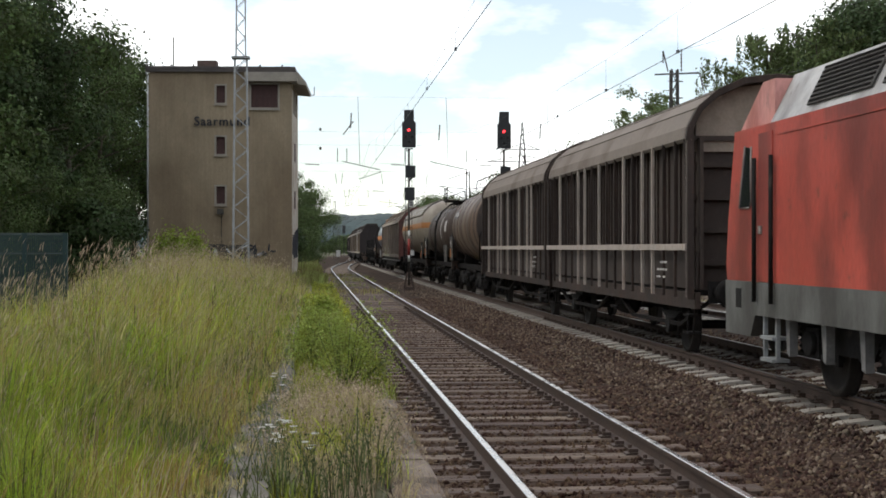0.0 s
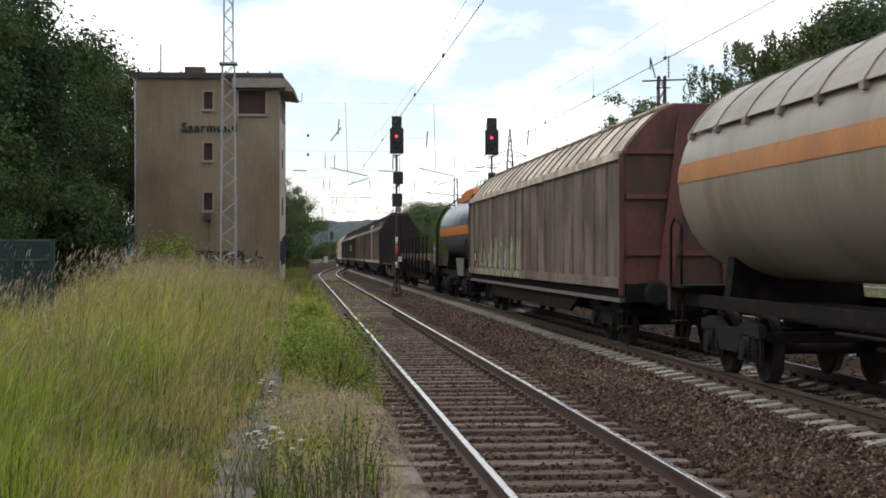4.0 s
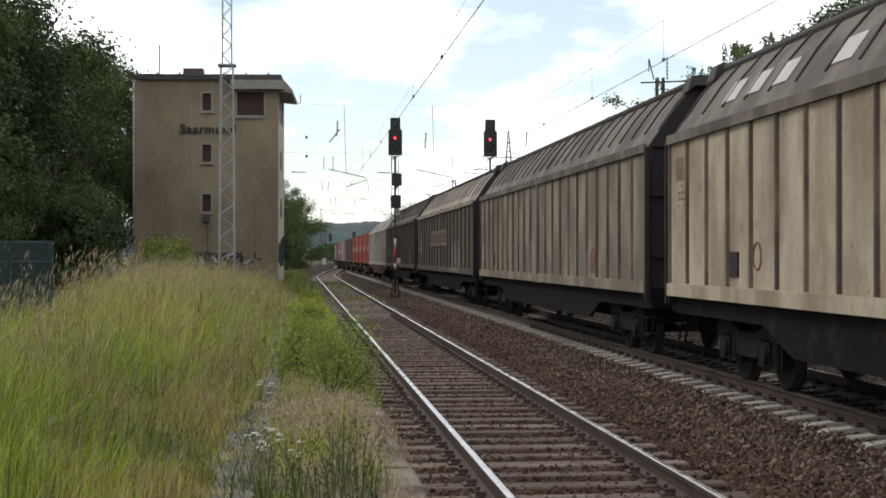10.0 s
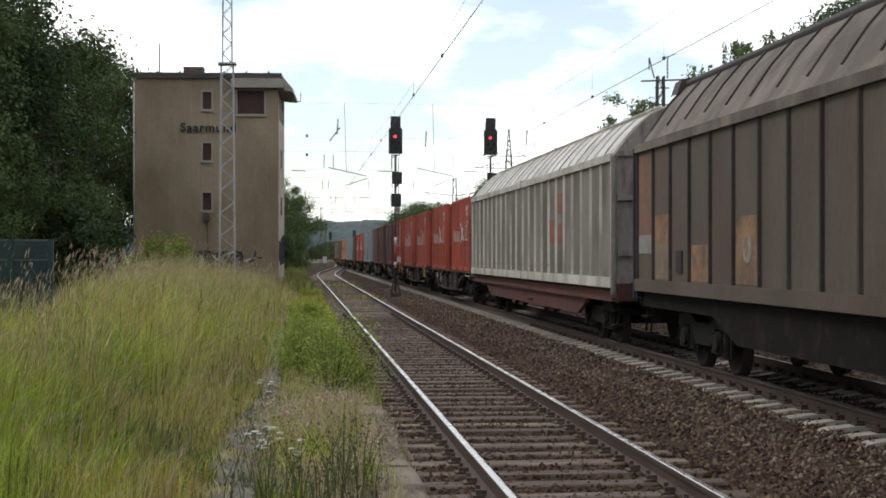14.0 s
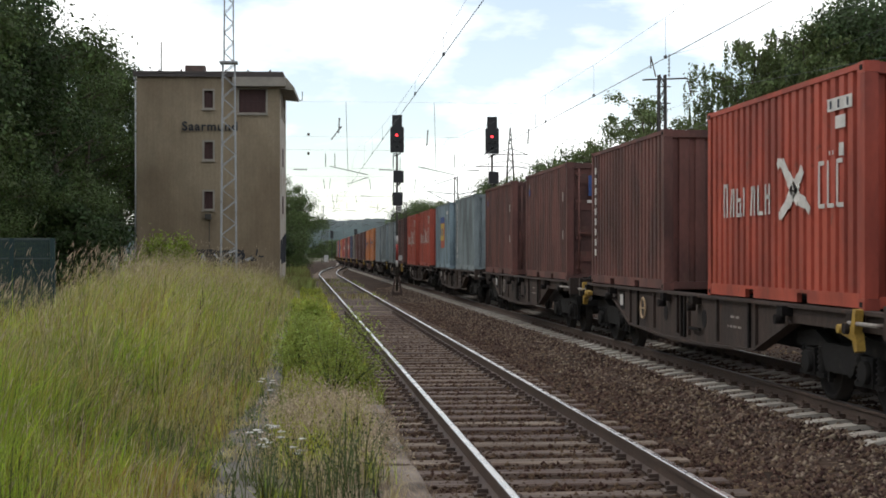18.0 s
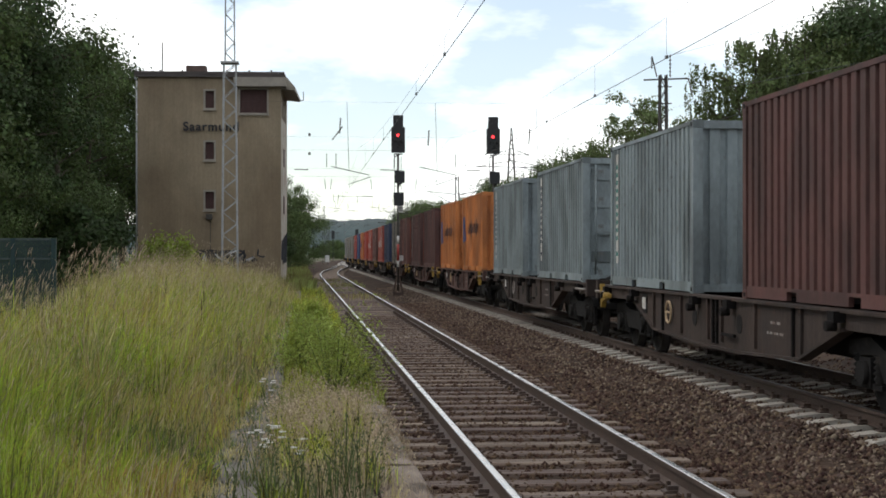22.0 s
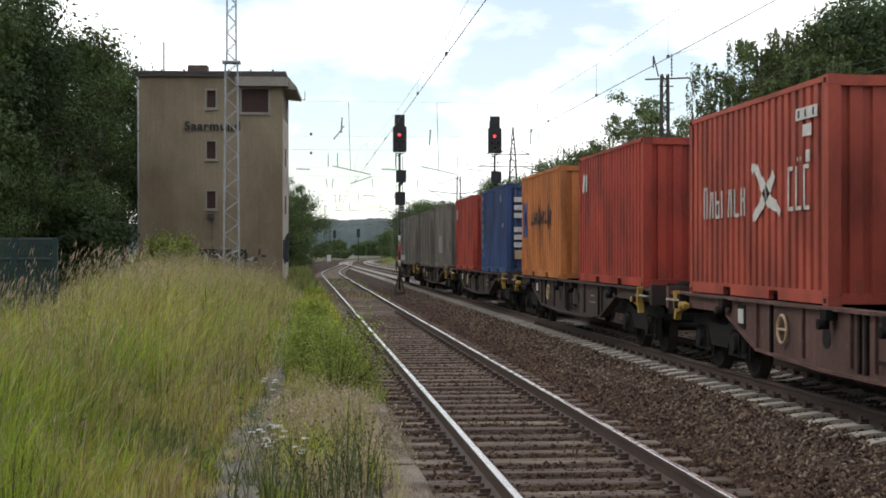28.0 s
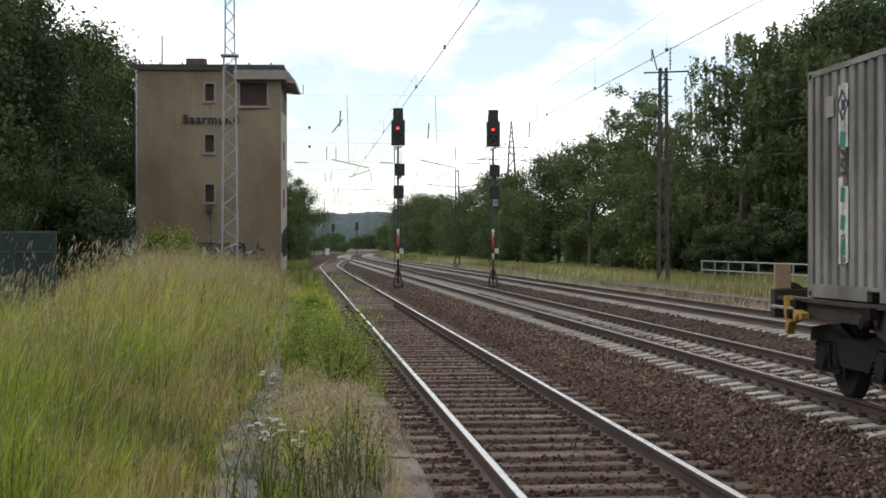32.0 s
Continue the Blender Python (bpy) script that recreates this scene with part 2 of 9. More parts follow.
def rise(x, y):
    """Ground height."""
    x = x - bend_shift(y)
    if 1.05 <= x <= 14.2:
        d1, d2, d3 = abs(x - T1X), abs(x - T2X), abs(x - T3X)
        z = -0.225
        if d1 < 1.3:
            z = -0.190
        low = min(d1 + 0.15, d2, d3)
        if low > 1.35:
            z -= 0.10 * min(1.0, (low - 1.35) / 0.5)
        return z
    if x < 1.05:
        if x > 0.55:
            return -0.27
        z = -0.10
        if x < -0.9:
            f = min(1.0, (-0.9 - x) / 4.0)
            f = f * f * (3 - 2 * f)
            g = min(1.0, max(0.0, (y - 8) / 40.0))
            z += f * (0.25 + 0.30 * g)
            z -= 0.62 * slope_off(x, y)
        return z
    if x < 15.0:
        return -0.33
    f = min(1.0, (x - 15.0) / 6.0)
    return 0.05 - 0.15 * f + min(2.5, max(0.0, (x - 24) * 0.05))


# ---- surfaces ----
M_SOIL = mat("meadow_soil", (0.062, 0.062, 0.028), 0.95, var=0.4, scale=0.35, fine=6, bump=0.4, spot=(0.10, 0.09, 0.045), amount=0.45, spot_scale=0.8)
M_BALLAST = mat("ballast_bed", (0.056, 0.038, 0.028), 0.97, spec=0.04, var=0.6, scale=0.9, fine=14, bump=0.9, spot=(0.042, 0.030, 0.023), amount=0.5, spot_scale=0.5)
M_STONE = mat("ballast_stone", (0.076, 0.049, 0.037), 0.95, spec=0.06, var=0.35, scale=3, fine=30, bump=0.3, island=0.75)
M_STONE_P = mat("pale_ballast_stone", (0.128, 0.096, 0.076), 0.95, spec=0.06, var=0.35, scale=3, fine=30, bump=0.3, island=0.7)
M_STONE_B = mat("rusty_ballast_stone", (0.062, 0.039, 0.027), 0.95, spec=0.06, var=0.3, scale=3, fine=30, bump=0.3, island=0.5)
M_RUST = mat("rusty_rail_steel", (0.075, 0.052, 0.042), 0.7, 0.3, var=0.35, scale=4, fine=40, bump=0.2)
M_POLISH = mat("polished_rail_head", (0.56, 0.53, 0.50), 0.28, 1.0, var=0.08, scale=3, fine=60, bump=0.02)
M_POLISH_D = mat("dull_rail_head", (0.23, 0.215, 0.205), 0.42, 0.9, var=0.15, scale=3, fine=60, bump=0.03)
M_WOOD = mat("old_timber_sleeper", (0.098, 0.070, 0.055), 0.9, var=0.35, scale=3, fine=30, bump=0.5, spot=(0.155, 0.120, 0.095), amount=0.42, spot_scale=5,
             stretch=(0.25, 2, 2), each=0.3)
M_CONC = mat("sleeper_concrete", (0.31, 0.285, 0.25), 0.9, var=0.2, scale=3, fine=30, bump=0.25, spot=(0.24, 0.205, 0.175), amount=0.42, spot_scale=3, each=0.18)
M_PLAT = mat("platform_edge_stone", (0.19, 0.155, 0.128), 0.93, var=0.25, scale=2, fine=25, bump=0.4, spot=(0.085, 0.066, 0.05), amount=0.46, spot_scale=2.2, each=0.25)
M_PATH = mat("worn_asphalt_path", (0.104, 0.092, 0.079), 0.95, var=0.25, scale=1.5, fine=30, bump=0.5, spot=(0.15, 0.135, 0.11), amount=0.45, spot_scale=1.8)
M_RENDER = mat("weathered_render", (0.265, 0.212, 0.145), 0.95, var=0.14, scale=0.5, fine=9, bump=0.3, spot=(0.190, 0.145, 0.096), amount=0.5, spot_scale=0.24, stretch=(1, 1, 0.6), streak=0.10)
M_RENDER_L = mat("pale_render_patch", (0.44, 0.40, 0.34), 0.95, var=0.18, scale=0.8, fine=9, bump=0.3, spot=(0.28, 0.22, 0.17), amount=0.45, spot_scale=0.8)
M_TRIMW = mat("grey_white_trim", (0.26, 0.235, 0.20), 0.85, var=0.15, scale=2, fine=20, bump=0.1)
M_ROOF = mat("dark_roof_felt", (0.075, 0.065, 0.062), 0.9, var=0.2, scale=1, fine=15, bump=0.2)
M_BOARD = mat("brown_window_board", (0.06, 0.032, 0.030), 0.85, var=0.25, scale=3, fine=25, bump=0.2, stretch=(4, 1, 0.4))
M_LETTER = mat("dark_metal_letters", (0.035, 0.035, 0.04), 0.6, 0.3, var=0.2)
M_GALV = mat("galvanised_steel", (0.33, 0.34, 0.345), 0.6, 0.55, var=0.2, scale=3, fine=30, bump=0.1, spot=(0.20, 0.19, 0.18), amount=0.35, spot_scale=4)
M_MAST = mat("dark_weathered_mast", (0.070, 0.064, 0.058), 0.8, 0.3, var=0.25, scale=3, fine=30, bump=0.1)
M_WIRE = mat("dark_wire", (0.10, 0.105, 0.11), 0.6, 0.6, var=0.1)
M_INSUL = mat("brown_insulator", (0.05, 0.035, 0.03), 0.4, var=0.2)
M_BLACK = mat("black_signal_enamel", (0.018, 0.019, 0.021), 0.55, var=0.2, scale=4)
M_REDBAND = mat("red_band_enamel", (0.26, 0.030, 0.024), 0.5, var=0.2, scale=5)
M_WHITE = mat("white_enamel", (0.46, 0.45, 0.43), 0.5, var=0.15, scale=5)
M_LENS = mat("dark_lens_glass", (0.01, 0.01, 0.012), 0.15, var=0.1, bump=0)
M_REDLAMP = glow("red_signal_light", (1.0, 0.04, 0.05), 3.5)
M_FENCE = mat("dark_green_fence_wire", (0.013, 0.034, 0.035), 0.6, var=0.2)
M_RAILG = mat("grey_green_fence_rail", (0.06, 0.078, 0.074), 0.6, var=0.2)
M_FPANEL = mat("green_privacy_strip", (0.020, 0.040, 0.038), 0.75, var=0.2)
M_GRAF_D = mat("black_spray_paint", (0.03, 0.032, 0.04), 0.7, var=0.2)
M_GRAF_P = mat("faded_pale_spray", (0.20, 0.18, 0.165), 0.8, var=0.3, scale=3, spot=(0.10, 0.09, 0.085), amount=0.42, spot_scale=4)
M_GRAF_L = mat("pale_spray_paint", (0.45, 0.46, 0.50), 0.7, var=0.2)

# ---- ground ----
def grid_lines(parts):
    out = []
    for a, b, step in parts:
        n = max(1, round((b - a) / step))
        out += [a + (b - a) * i / n for i in range(n)]
    return out + [parts[-1][1]]


def build_ground():
    xs = grid_lines([(-3000, -400, 400), (-400, -60, 40), (-60, -12, 4), (-12, -1, 0.5), (-1, 0.55, 0.3875), (0.55, 1.05, 0.25), (1.05, 14.2, 0.263), (14.2, 15.0, 0.4),
                     (15.0, 27, 1.0), (27, 75, 4), (75, 400, 40), (400, 3000, 400)])
    ys = grid_lines([(-3000, -700, 500), (-700, 0, 50), (0, 6, 2), (6, 50, 0.5), (50, 110, 1.5), (110, 600, 10), (600, 1600, 50), (1600, 4000, 400)])
    verts, faces, slot = [], [], []
    for y in ys:
        sh = bend_shift(y)
        for x in xs:
            near = abs(x) < 80
            px = x + (sh if near else 0)
            z = rise(px, y)
            if 1.05 < x < 14.2:
                z += 0.022 * noise.noise((px * 1.7, y * 1.7, 3))
            elif x < -0.9 and near:
                z += 0.07 * noise.noise((px * 0.5, y * 0.5, 9))
            verts.append((px, y, z))
    w = len(xs)
    for j in range(len(ys) - 1):
        for i in range(w - 1):
            faces.append((j * w + i, j * w + i + 1, (j + 1) * w + i + 1, (j + 1) * w + i))
            cx = (xs[i] + xs[i + 1]) / 2
            slot.append(1 if 0.5 < cx < 14.6 else 0)
    me = raw_mesh("ground", verts, faces, [M_SOIL, M_BALLAST], True)
    me.polygons.foreach_set("material_index", np.array(slot, dtype=np.int32))
    return tagged(new("ground", me), "brown railway ballast bed between overgrown meadow banks", "ground", kind="structure")


build_ground()

# ---- rails ----
HEAD = [(-0.034, -0.004), (0.034, -0.004), (0.036, -0.012), (0.036, -0.04), (-0.036, -0.04), (-0.036, -0.012)]
CROWN = [(-0.021, 0.0), (0.021, 0.0), (0.0335, -0.0055), (-0.0335, -0.0055)]
FOOT = [(-0.034, -0.0405), (0.034, -0.0405), (0.010, -0.055), (0.010, -0.135), (0.068, -0.158), (0.068, -0.170), (-0.068, -0.170), (-0.068, -0.158), (-0.010, -0.135), (-0.010, -0.055)]


def build_track(name, label, place, s0, s1, steps, crown_mat):
    t = thing(name, label, "railway track", kind="structure")
    for side in (-0.7535, 0.7535):
        pts = [place(s, side) for s in steps]
        rail = part("rail", sweep(sweep(bm_new(), FOOT, pts), HEAD, pts), M_RUST, t)
        part("rail_head", sweep(bm_new(), CROWN, pts), crown_mat, rail, "polished running surface of the rail")
    return t


def main_at(offset):
    def place(s, side):
        x, y, a = line(s, offset + side)
        return (x, y, 0)
    return place


def loop_at(s, side):
    a, b = loop_x(s - 0.5), loop_x(s + 0.5)
    d = math.hypot(b - a, 1)
    return (loop_x(s) + side / d, s - side * (b - a) / d, 0)


far_steps = [-640, -300, -100, 0, 100, 200] + list(range(215, 700, 12))
track_loop = build_track("loop_track", "loop railway track with shiny rails on dark timber sleepers", loop_at, 0, 0, [-640, -200, 0, 60, 117] + list(range(120, 262, 4)), M_POLISH)
track_main = build_track("main_track", "main railway track with rails on pale concrete sleepers", main_at(0), 0, 0, far_steps, M_POLISH_D)
track_far = build_track("far_track", "second main railway track on concrete sleepers beyond the train", main_at(T3X - T2X), 0, 0, far_steps, M_POLISH_D)


def timber_mesh():
    bm = bm_new()
    prism(bm, [(-0.13, -0.30), (0.13, -0.30), (0.13, -0.19), (0.115, -0.172), (-0.115, -0.172), (-0.13, -0.19)], -1.28, 1.28, "x")
    return mesh_of("timber_sleeper", bm, M_WOOD)


def concrete_mesh():
    bm = bm_new()
    xs = [(-1.30, 0.11, -0.235, 0.145), (-1.22, 0.12, -0.20, 0.15), (-0.95, 0.12, -0.172, 0.15), (-0.55, 0.115, -0.172, 0.15), (-0.3, 0.10, -0.215, 0.13),
          (0.3, 0.10, -0.215, 0.13), (0.55, 0.115, -0.172, 0.15), (0.95, 0.12, -0.172, 0.15), (1.22, 0.12, -0.20, 0.15), (1.30, 0.11, -0.235, 0.145)]
    rings = [[bm.verts.new(p) for p in ((x, -b, -0.34), (x, b, -0.34), (x, w, z), (x, -w, z))] for x, w, z, b in xs]
    for p, q in zip(rings, rings[1:]):
        for i in range(4):
            bm.faces.new((p[i], p[(i + 1) % 4], q[(i + 1) % 4], q[i]))
    bm.faces.new(rings[0]), bm.faces.new(rings[-1])
    return mesh_of("concrete_sleeper", bm, M_CONC)


def fastening_mesh():
    bm = bm_new()
    for k in (-1, 1):
        prism(bm, [(k * 0.06, -0.172), (k * 0.17, -0.172), (k * 0.165, -0.155), (k * 0.09, -0.145), (k * 0.06, -0.150)], -0.075, 0.075, "y")
        rod(bm, (k * 0.115, 0.035, -0.16), (k * 0.115, 0.035, -0.085), 0.020, 6)
        box(bm, min(k * 0.055, k * 0.14), max(k * 0.055, k * 0.14), -0.05, 0.0, -0.15, -0.115)
    return mesh_of("rail_fastening", bm, M_RUST)


TIMBER, CONCRETE, FASTEN = timber_mesh(), concrete_mesh(), fastening_mesh()


def lay_sleepers(track, me, place, head, first, last, near0, near1, pitch, fasten_to):
    far_v, far_f = [], []
    base = np.array([v.co for v in me.vertices])
    polys = [tuple(p.vertices) for p in me.polygons if len(p.vertices) == 4]
    n, s = 0, first
    while s < last:
        x, y, _ = place(s, 0)
        a = head(s)
        if near0 <= s <= near1:
            ob = part("sleeper", me, None, track, at=pose(x, y, 0.004 * math.sin(s * 5.1), 0.4 * math.sin(s * 7), 0, -math.degrees(a) + 0.5 * math.sin(s * 3.3)))
            if s < fasten_to:
                for side in (-0.7535, 0.7535):
                    part("rail_fastening", FASTEN, None, ob, at=pose(side, 0, 0))
        else:
            c, sn = math.cos(-a), math.sin(-a)
            rot = base @ np.array([[c, sn, 0], [-sn, c, 0], [0, 0, 1]]) + np.array([x, y, 0])
            far_f += [tuple(i + len(far_v) for i in p) for p in polys]
            far_v += [tuple(p) for p in rot]
        s += pitch
        n += 1
    part("far_sleepers", raw_mesh("far_sleepers", far_v, far_f, me.materials[0]), None, track)["kind"] = "stuff"


def loop_head(s):
    return math.atan(loop_x(s + 0.5) - loop_x(s - 0.5))


def main_head(s):
    return line(s)[2]


lay_sleepers(track_loop, TIMBER, loop_at, loop_head, -60, 236, 8, 95, 0.63, 48)
lay_sleepers(track_main, CONCRETE, main_at(0), main_head, -620, 480, 12, 110, 0.6226, 40)
lay_sleepers(track_far, CONCRETE, main_at(T3X - T2X), main_head, -100, 480, 24, 110, 0.6226, 0)


# ---- loose stones ----
OCTA_V = np.array([(1, 0, 0), (-1, 0, 0), (0, 1, 0), (0, -1, 0), (0, 0, 1), (0, 0, -1)], dtype=float)
OCTA_F = np.array([(0, 2, 4), (2, 1, 4), (1, 3, 4), (3, 0, 4), (2, 0, 5), (1, 2, 5), (3, 1, 5), (0, 3, 5)])


def strew(name, label, material, n, xr, yr, size, avoid=None, lift=0.0, power=1.0):
    u = rng.random(n) ** power
    x, y = rng.uniform(*xr, n), yr[0] + (yr[1] - yr[0]) * u
    if avoid is not None:
        keep = ~avoid(x, y)
        x, y = x[keep], y[keep]
    n = len(x)
    z = np.array([rise(a, b) for a, b in zip(x, y)]) + lift
    s = rng.uniform(*size, n)
    v = OCTA_V[None] * (1 + rng.uniform(-0.35, 0.35, (n, 6, 1))) * s[:, None, None] * rng.uniform(0.6, 1.15, (n, 1, 3))
    a = rng.uniform(0, 6.28, n)
    c, sn = np.cos(a)[:, None], np.sin(a)[:, None]
    tilt = rng.uniform(-0.8, 0.8, n)[:, None]
    vx, vy, vz = v[..., 0] * c - v[..., 1] * sn, v[..., 0] * sn + v[..., 1] * c, v[..., 2]
    vy, vz = vy * np.cos(tilt) - vz * np.sin(tilt), vy * np.sin(tilt) + vz * np.cos(tilt)
    v = np.stack([vx + x[:, None], vy + y[:, None], vz + z[:, None]], -1).reshape(-1, 3)
    f = (OCTA_F[None] + 6 * np.arange(n)[:, None, None]).reshape(-1, 3)
    return tagged(new(name, raw_mesh(name, v, f, material)), label, "ballast", kind="stuff")


strew("ballast_stones", "grey-brown crushed stone ballast between the tracks", M_STONE, 42000, (3.55, 8.5), (11.0, 62), (0.018, 0.044), power=1.35,
      avoid=lambda x, y: (abs(x - T2X) < 1.32) & (abs((y / 0.6226 + 0.1) % 1 - 0.5) < 0.0))
strew("shoulder_stones", "paler crushed stones on the shoulder of the main track", M_STONE_P, 11000, (4.2, 6.0), (11.0, 90), (0.018, 0.042), power=1.3, lift=0.008,
      avoid=lambda x, y: rng.random(len(x)) > np.clip((x - 4.2) / 1.0, 0, 1))
strew("loop_ballast_stones", "rusty brown crushed stone between the timber sleepers", M_STONE_B, 17000, (1.0, 3.6), (9.5, 46), (0.014, 0.036), power=1.2, lift=0.004)
strew("far_ballast_stones", "grey-brown crushed stone ballast beside the far track", M_STONE, 9000, (8.3, 14.4), (24, 80), (0.025, 0.055), power=1.2)

# ---- old platform ----
plat = thing("platform_edge", "weathered stone edging of the overgrown low platform", "platform", kind="structure")
EDGE_V = mesh_of("edging_stone", prism(bm_new(), [(0.60, -0.36), (0.98, -0.36), (0.98, -0.105), (0.95, -0.085), (0.62, -0.085), (0.60, -0.10)], 0, 0.985, "y"), M_PLAT)
for i in range(78):
    part("edging_stone", EDGE_V, None, plat, at=pose(0.02 * math.sin(i * 2.1), 5 + i, 0.012 * math.sin(i * 1.7), 0, 0.6 * math.sin(i), 0.3 * math.sin(i * 3)))
bm = bm_new()
sweep(bm, [(-0.25, -0.20), (0.20, -0.20), (0.18, -0.092), (0.06, -0.075), (-0.1, -0.080), (-0.24, -0.097)], [(-0.42 + 0.10 * math.sin(y * 0.35), y) for y in np.linspace(4, 46, 90)])
tagged(new("path", mesh_of("path", bm, M_PATH)), "narrow worn asphalt path along the platform between weeds", "path", kind="structure")
bm = bm_new()
box(bm, 14.72, 15.02, 4, 74, -0.4, 0.0)
tagged(new("far_platform_edge", mesh_of("far_platform_edge", bm, M_PLAT)), "low stone edge of a disused platform beyond the tracks", "platform", kind="structure")

# ---- signal tower ----
def build_tower():
    t = thing("signal_tower", "tall disused tan signal tower with boarded windows and flat roof", "building", pose(-1.34, 100.0, 0, 0, 0, -2.4))
    W, D, H = 9.3, 7.8, 13.45
    holes = [(-4.98, 0.68, z0, 1.22) for z0 in (11.2, 7.85, 4.6)] + [(-2.72, 1.86, 10.9, 1.62)]
    bm = bm_new()
    # front wall in pieces round its openings
    xs = sorted({-W, 0.0, -4.98, -4.30, -2.72, -0.86})
    zs = sorted({-0.6, H} | {z for h in holes for z in (h[2], h[2] + h[3])})
    for i in range(len(xs) - 1):
        for j in range(len(zs) - 1):
            cx, cz = (xs[i] + xs[i + 1]) / 2, (zs[j] + zs[j + 1]) / 2
            if not any(h[0] < cx < h[0] + h[1] and h[2] < cz < h[2] + h[3] for h in holes):
                box(bm, xs[i], xs[i + 1], 0, 0.38, zs[j], zs[j + 1])
    bmesh.ops.remove_doubles(bm, verts=bm.verts, dist=0.0005)
    dead = {}
    for f in bm.faces:
        dead.setdefault(tuple(sorted(v.index for v in f.verts)), []).append(f)
    bm.verts.index_update()
    dead = {}
    for f in bm.faces:
        dead.setdefault(tuple(sorted(v.index for v in f.verts)), []).append(f)
    bmesh.ops.delete(bm, geom=[f for g in dead.values() if len(g) > 1 for f in g], context="FACES_ONLY")
    part("front_wall", bm, M_RENDER, t)
    part("left_wall", box(bm_new(), -W, -W + 0.38, 0.381, D, -0.6, H), M_RENDER, t)
    part("back_wall", box(bm_new(), -W + 0.381, -0.381, D - 0.38, D, -0.6, H), M_RENDER, t)
    bm = bm_new()
    for y0, y1, z0, z1 in ((0.381, D, -0.6, 10.7), (0.381, 0.9, 10.7, 12.4), (2.4, 2.7, 10.7, 12.4), (4.6, 4.9, 10.7, 12.4), (6.9, D, 10.7, 12.4), (0.381, D, 12.4, H)):
        box(bm, -0.38, 0, y0, y1, z0, z1)
    part("track_side_wall", bm, M_RENDER_L, t, "pale flaking render on the wall towards the track")
    roof = part("roof", box(bm_new(), -W - 0.22, 0.22, -0.22, D + 0.2, H + 0.001, H + 0.16), M_ROOF, t, "dark felt flat roof with thin eaves")
    part("eaves_board", prism(bm_new(), [(-W - 0.2, H - 0.20), (0.2, H - 0.20), (0.2, H - 0.002), (-W - 0.2, H - 0.002)], -0.19, -0.15, "y"), M_ROOF, roof)
    for i in range(6):
        part("roof_vent", rod(bm_new(), (-W + 1.4 + i * 1.45, 0.4, H + 0.16), (-W + 1.4 + i * 1.45, 0.4, H + 0.34), 0.06, 8), M_ROOF, roof)
    part("chimney", box(bm_new(), -6.35, -5.05, 1.5, 2.6, H + 0.16, H + 0.75), mat("chimney_brick", (0.095, 0.065, 0.055), 0.9, var=0.3, scale=3), roof, "low brick chimney block")
    bm = rod(bm_new(), (-7.75, 0.3, H + 0.16), (-7.75, 0.3, H + 2.1), 0.045, 8)
    part("antenna", bm, M_MAST, roof)
    bm = rod(bm_new(), (-W - 0.2, 0.1, H - 0.35), (-W - 1.3, 0.1, H - 0.3), 0.015, 6)
    part("aerial_arm", bm, M_MAST, roof)
    can = part("canopy", prism(bm_new(), [(-3.05, 12.62), (0.38, 12.62), (0.36, 13.22), (-3.05, 13.22)], -0.55, -0.002, "y"), M_TRIMW, t, "pale concrete canopy over the control room")
    part("canopy_side", prism(bm_new(), [(0.002, 12.52), (0.92, 12.42), (0.94, 12.62), (0.42, 13.25), (0.002, 13.25)], -0.001, D - 0.1, "y"), M_TRIMW, can)
    bm = rod(bm_new(), (0.9, D - 0.6, 12.5), (1.18, D - 0.6, 12.5), 0.03, 6)
    rod(bm, (1.18, D - 0.6, 12.5), (1.18, D - 0.6, 13.1), 0.03, 6)
    part("lamp_bracket", bm, M_MAST, can)
    for k, (x, w, z, h) in enumerate(holes):
        win = part("window", box(bm_new(), x + 0.05, x + w - 0.05, 0.16, 0.20, z + 0.05, z + h - 0.05), M_BOARD, t, "opening closed with a dark brown board")
        bm = bm_new()
        for a, b, c, d in ((x - 0.06, x + 0.055, z - 0.06, z + h + 0.06), (x + w - 0.055, x + w + 0.06, z - 0.06, z + h + 0.06), (x + 0.055, x + w - 0.055, z + h - 0.05, z + h + 0.06), (x + 0.055, x + w - 0.055, z - 0.06, z + 0.05)):
            box(bm, a, b, -0.03, 0.21, c, d)
        part("window_frame", bm, M_TRIMW, win)
        part("window_sill", box(bm_new(), x - 0.1, x + w + 0.1, -0.12, -0.031, z - 0.13, z - 0.07), M_TRIMW, win)
        if w > 1:
            for q in (0.62, 1.24):
                part("mullion", box(bm_new(), x + q - 0.025, x + q + 0.025, 0.14, 0.159, z + 0.05, z + h - 0.05), M_BOARD, win)
    for y0, y1 in ((0.9, 2.4), (2.7, 4.6), (4.9, 6.9)):
        part("side_window", box(bm_new(), -0.22, -0.18, y0, y1, 10.7, 12.4), M_BOARD, t, "boarded control room window")
    for z in (7.6, 4.4):
        part("side_window", box(bm_new(), 0.002, 0.03, 3.0, 4.2, z, z + 1.2), M_BOARD, t, "boarded window on the track side")
    bm = rod(bm_new(), (-W - 0.06, -0.08, -0.4), (-W - 0.06, -0.08, H - 0.5), 0.055, 8)
    rod(bm, (-W - 0.06, -0.08, H - 0.5), (-W - 0.2, -0.15, H - 0.2), 0.055, 8)
    part("downpipe", bm, M_GALV, t)
    part("wall_lamp", box(bm_new(), -4.85, -4.45, -0.3, -0.001, 3.95, 4.3), M_MAST, t, "dark box lamp with a cable under the window")
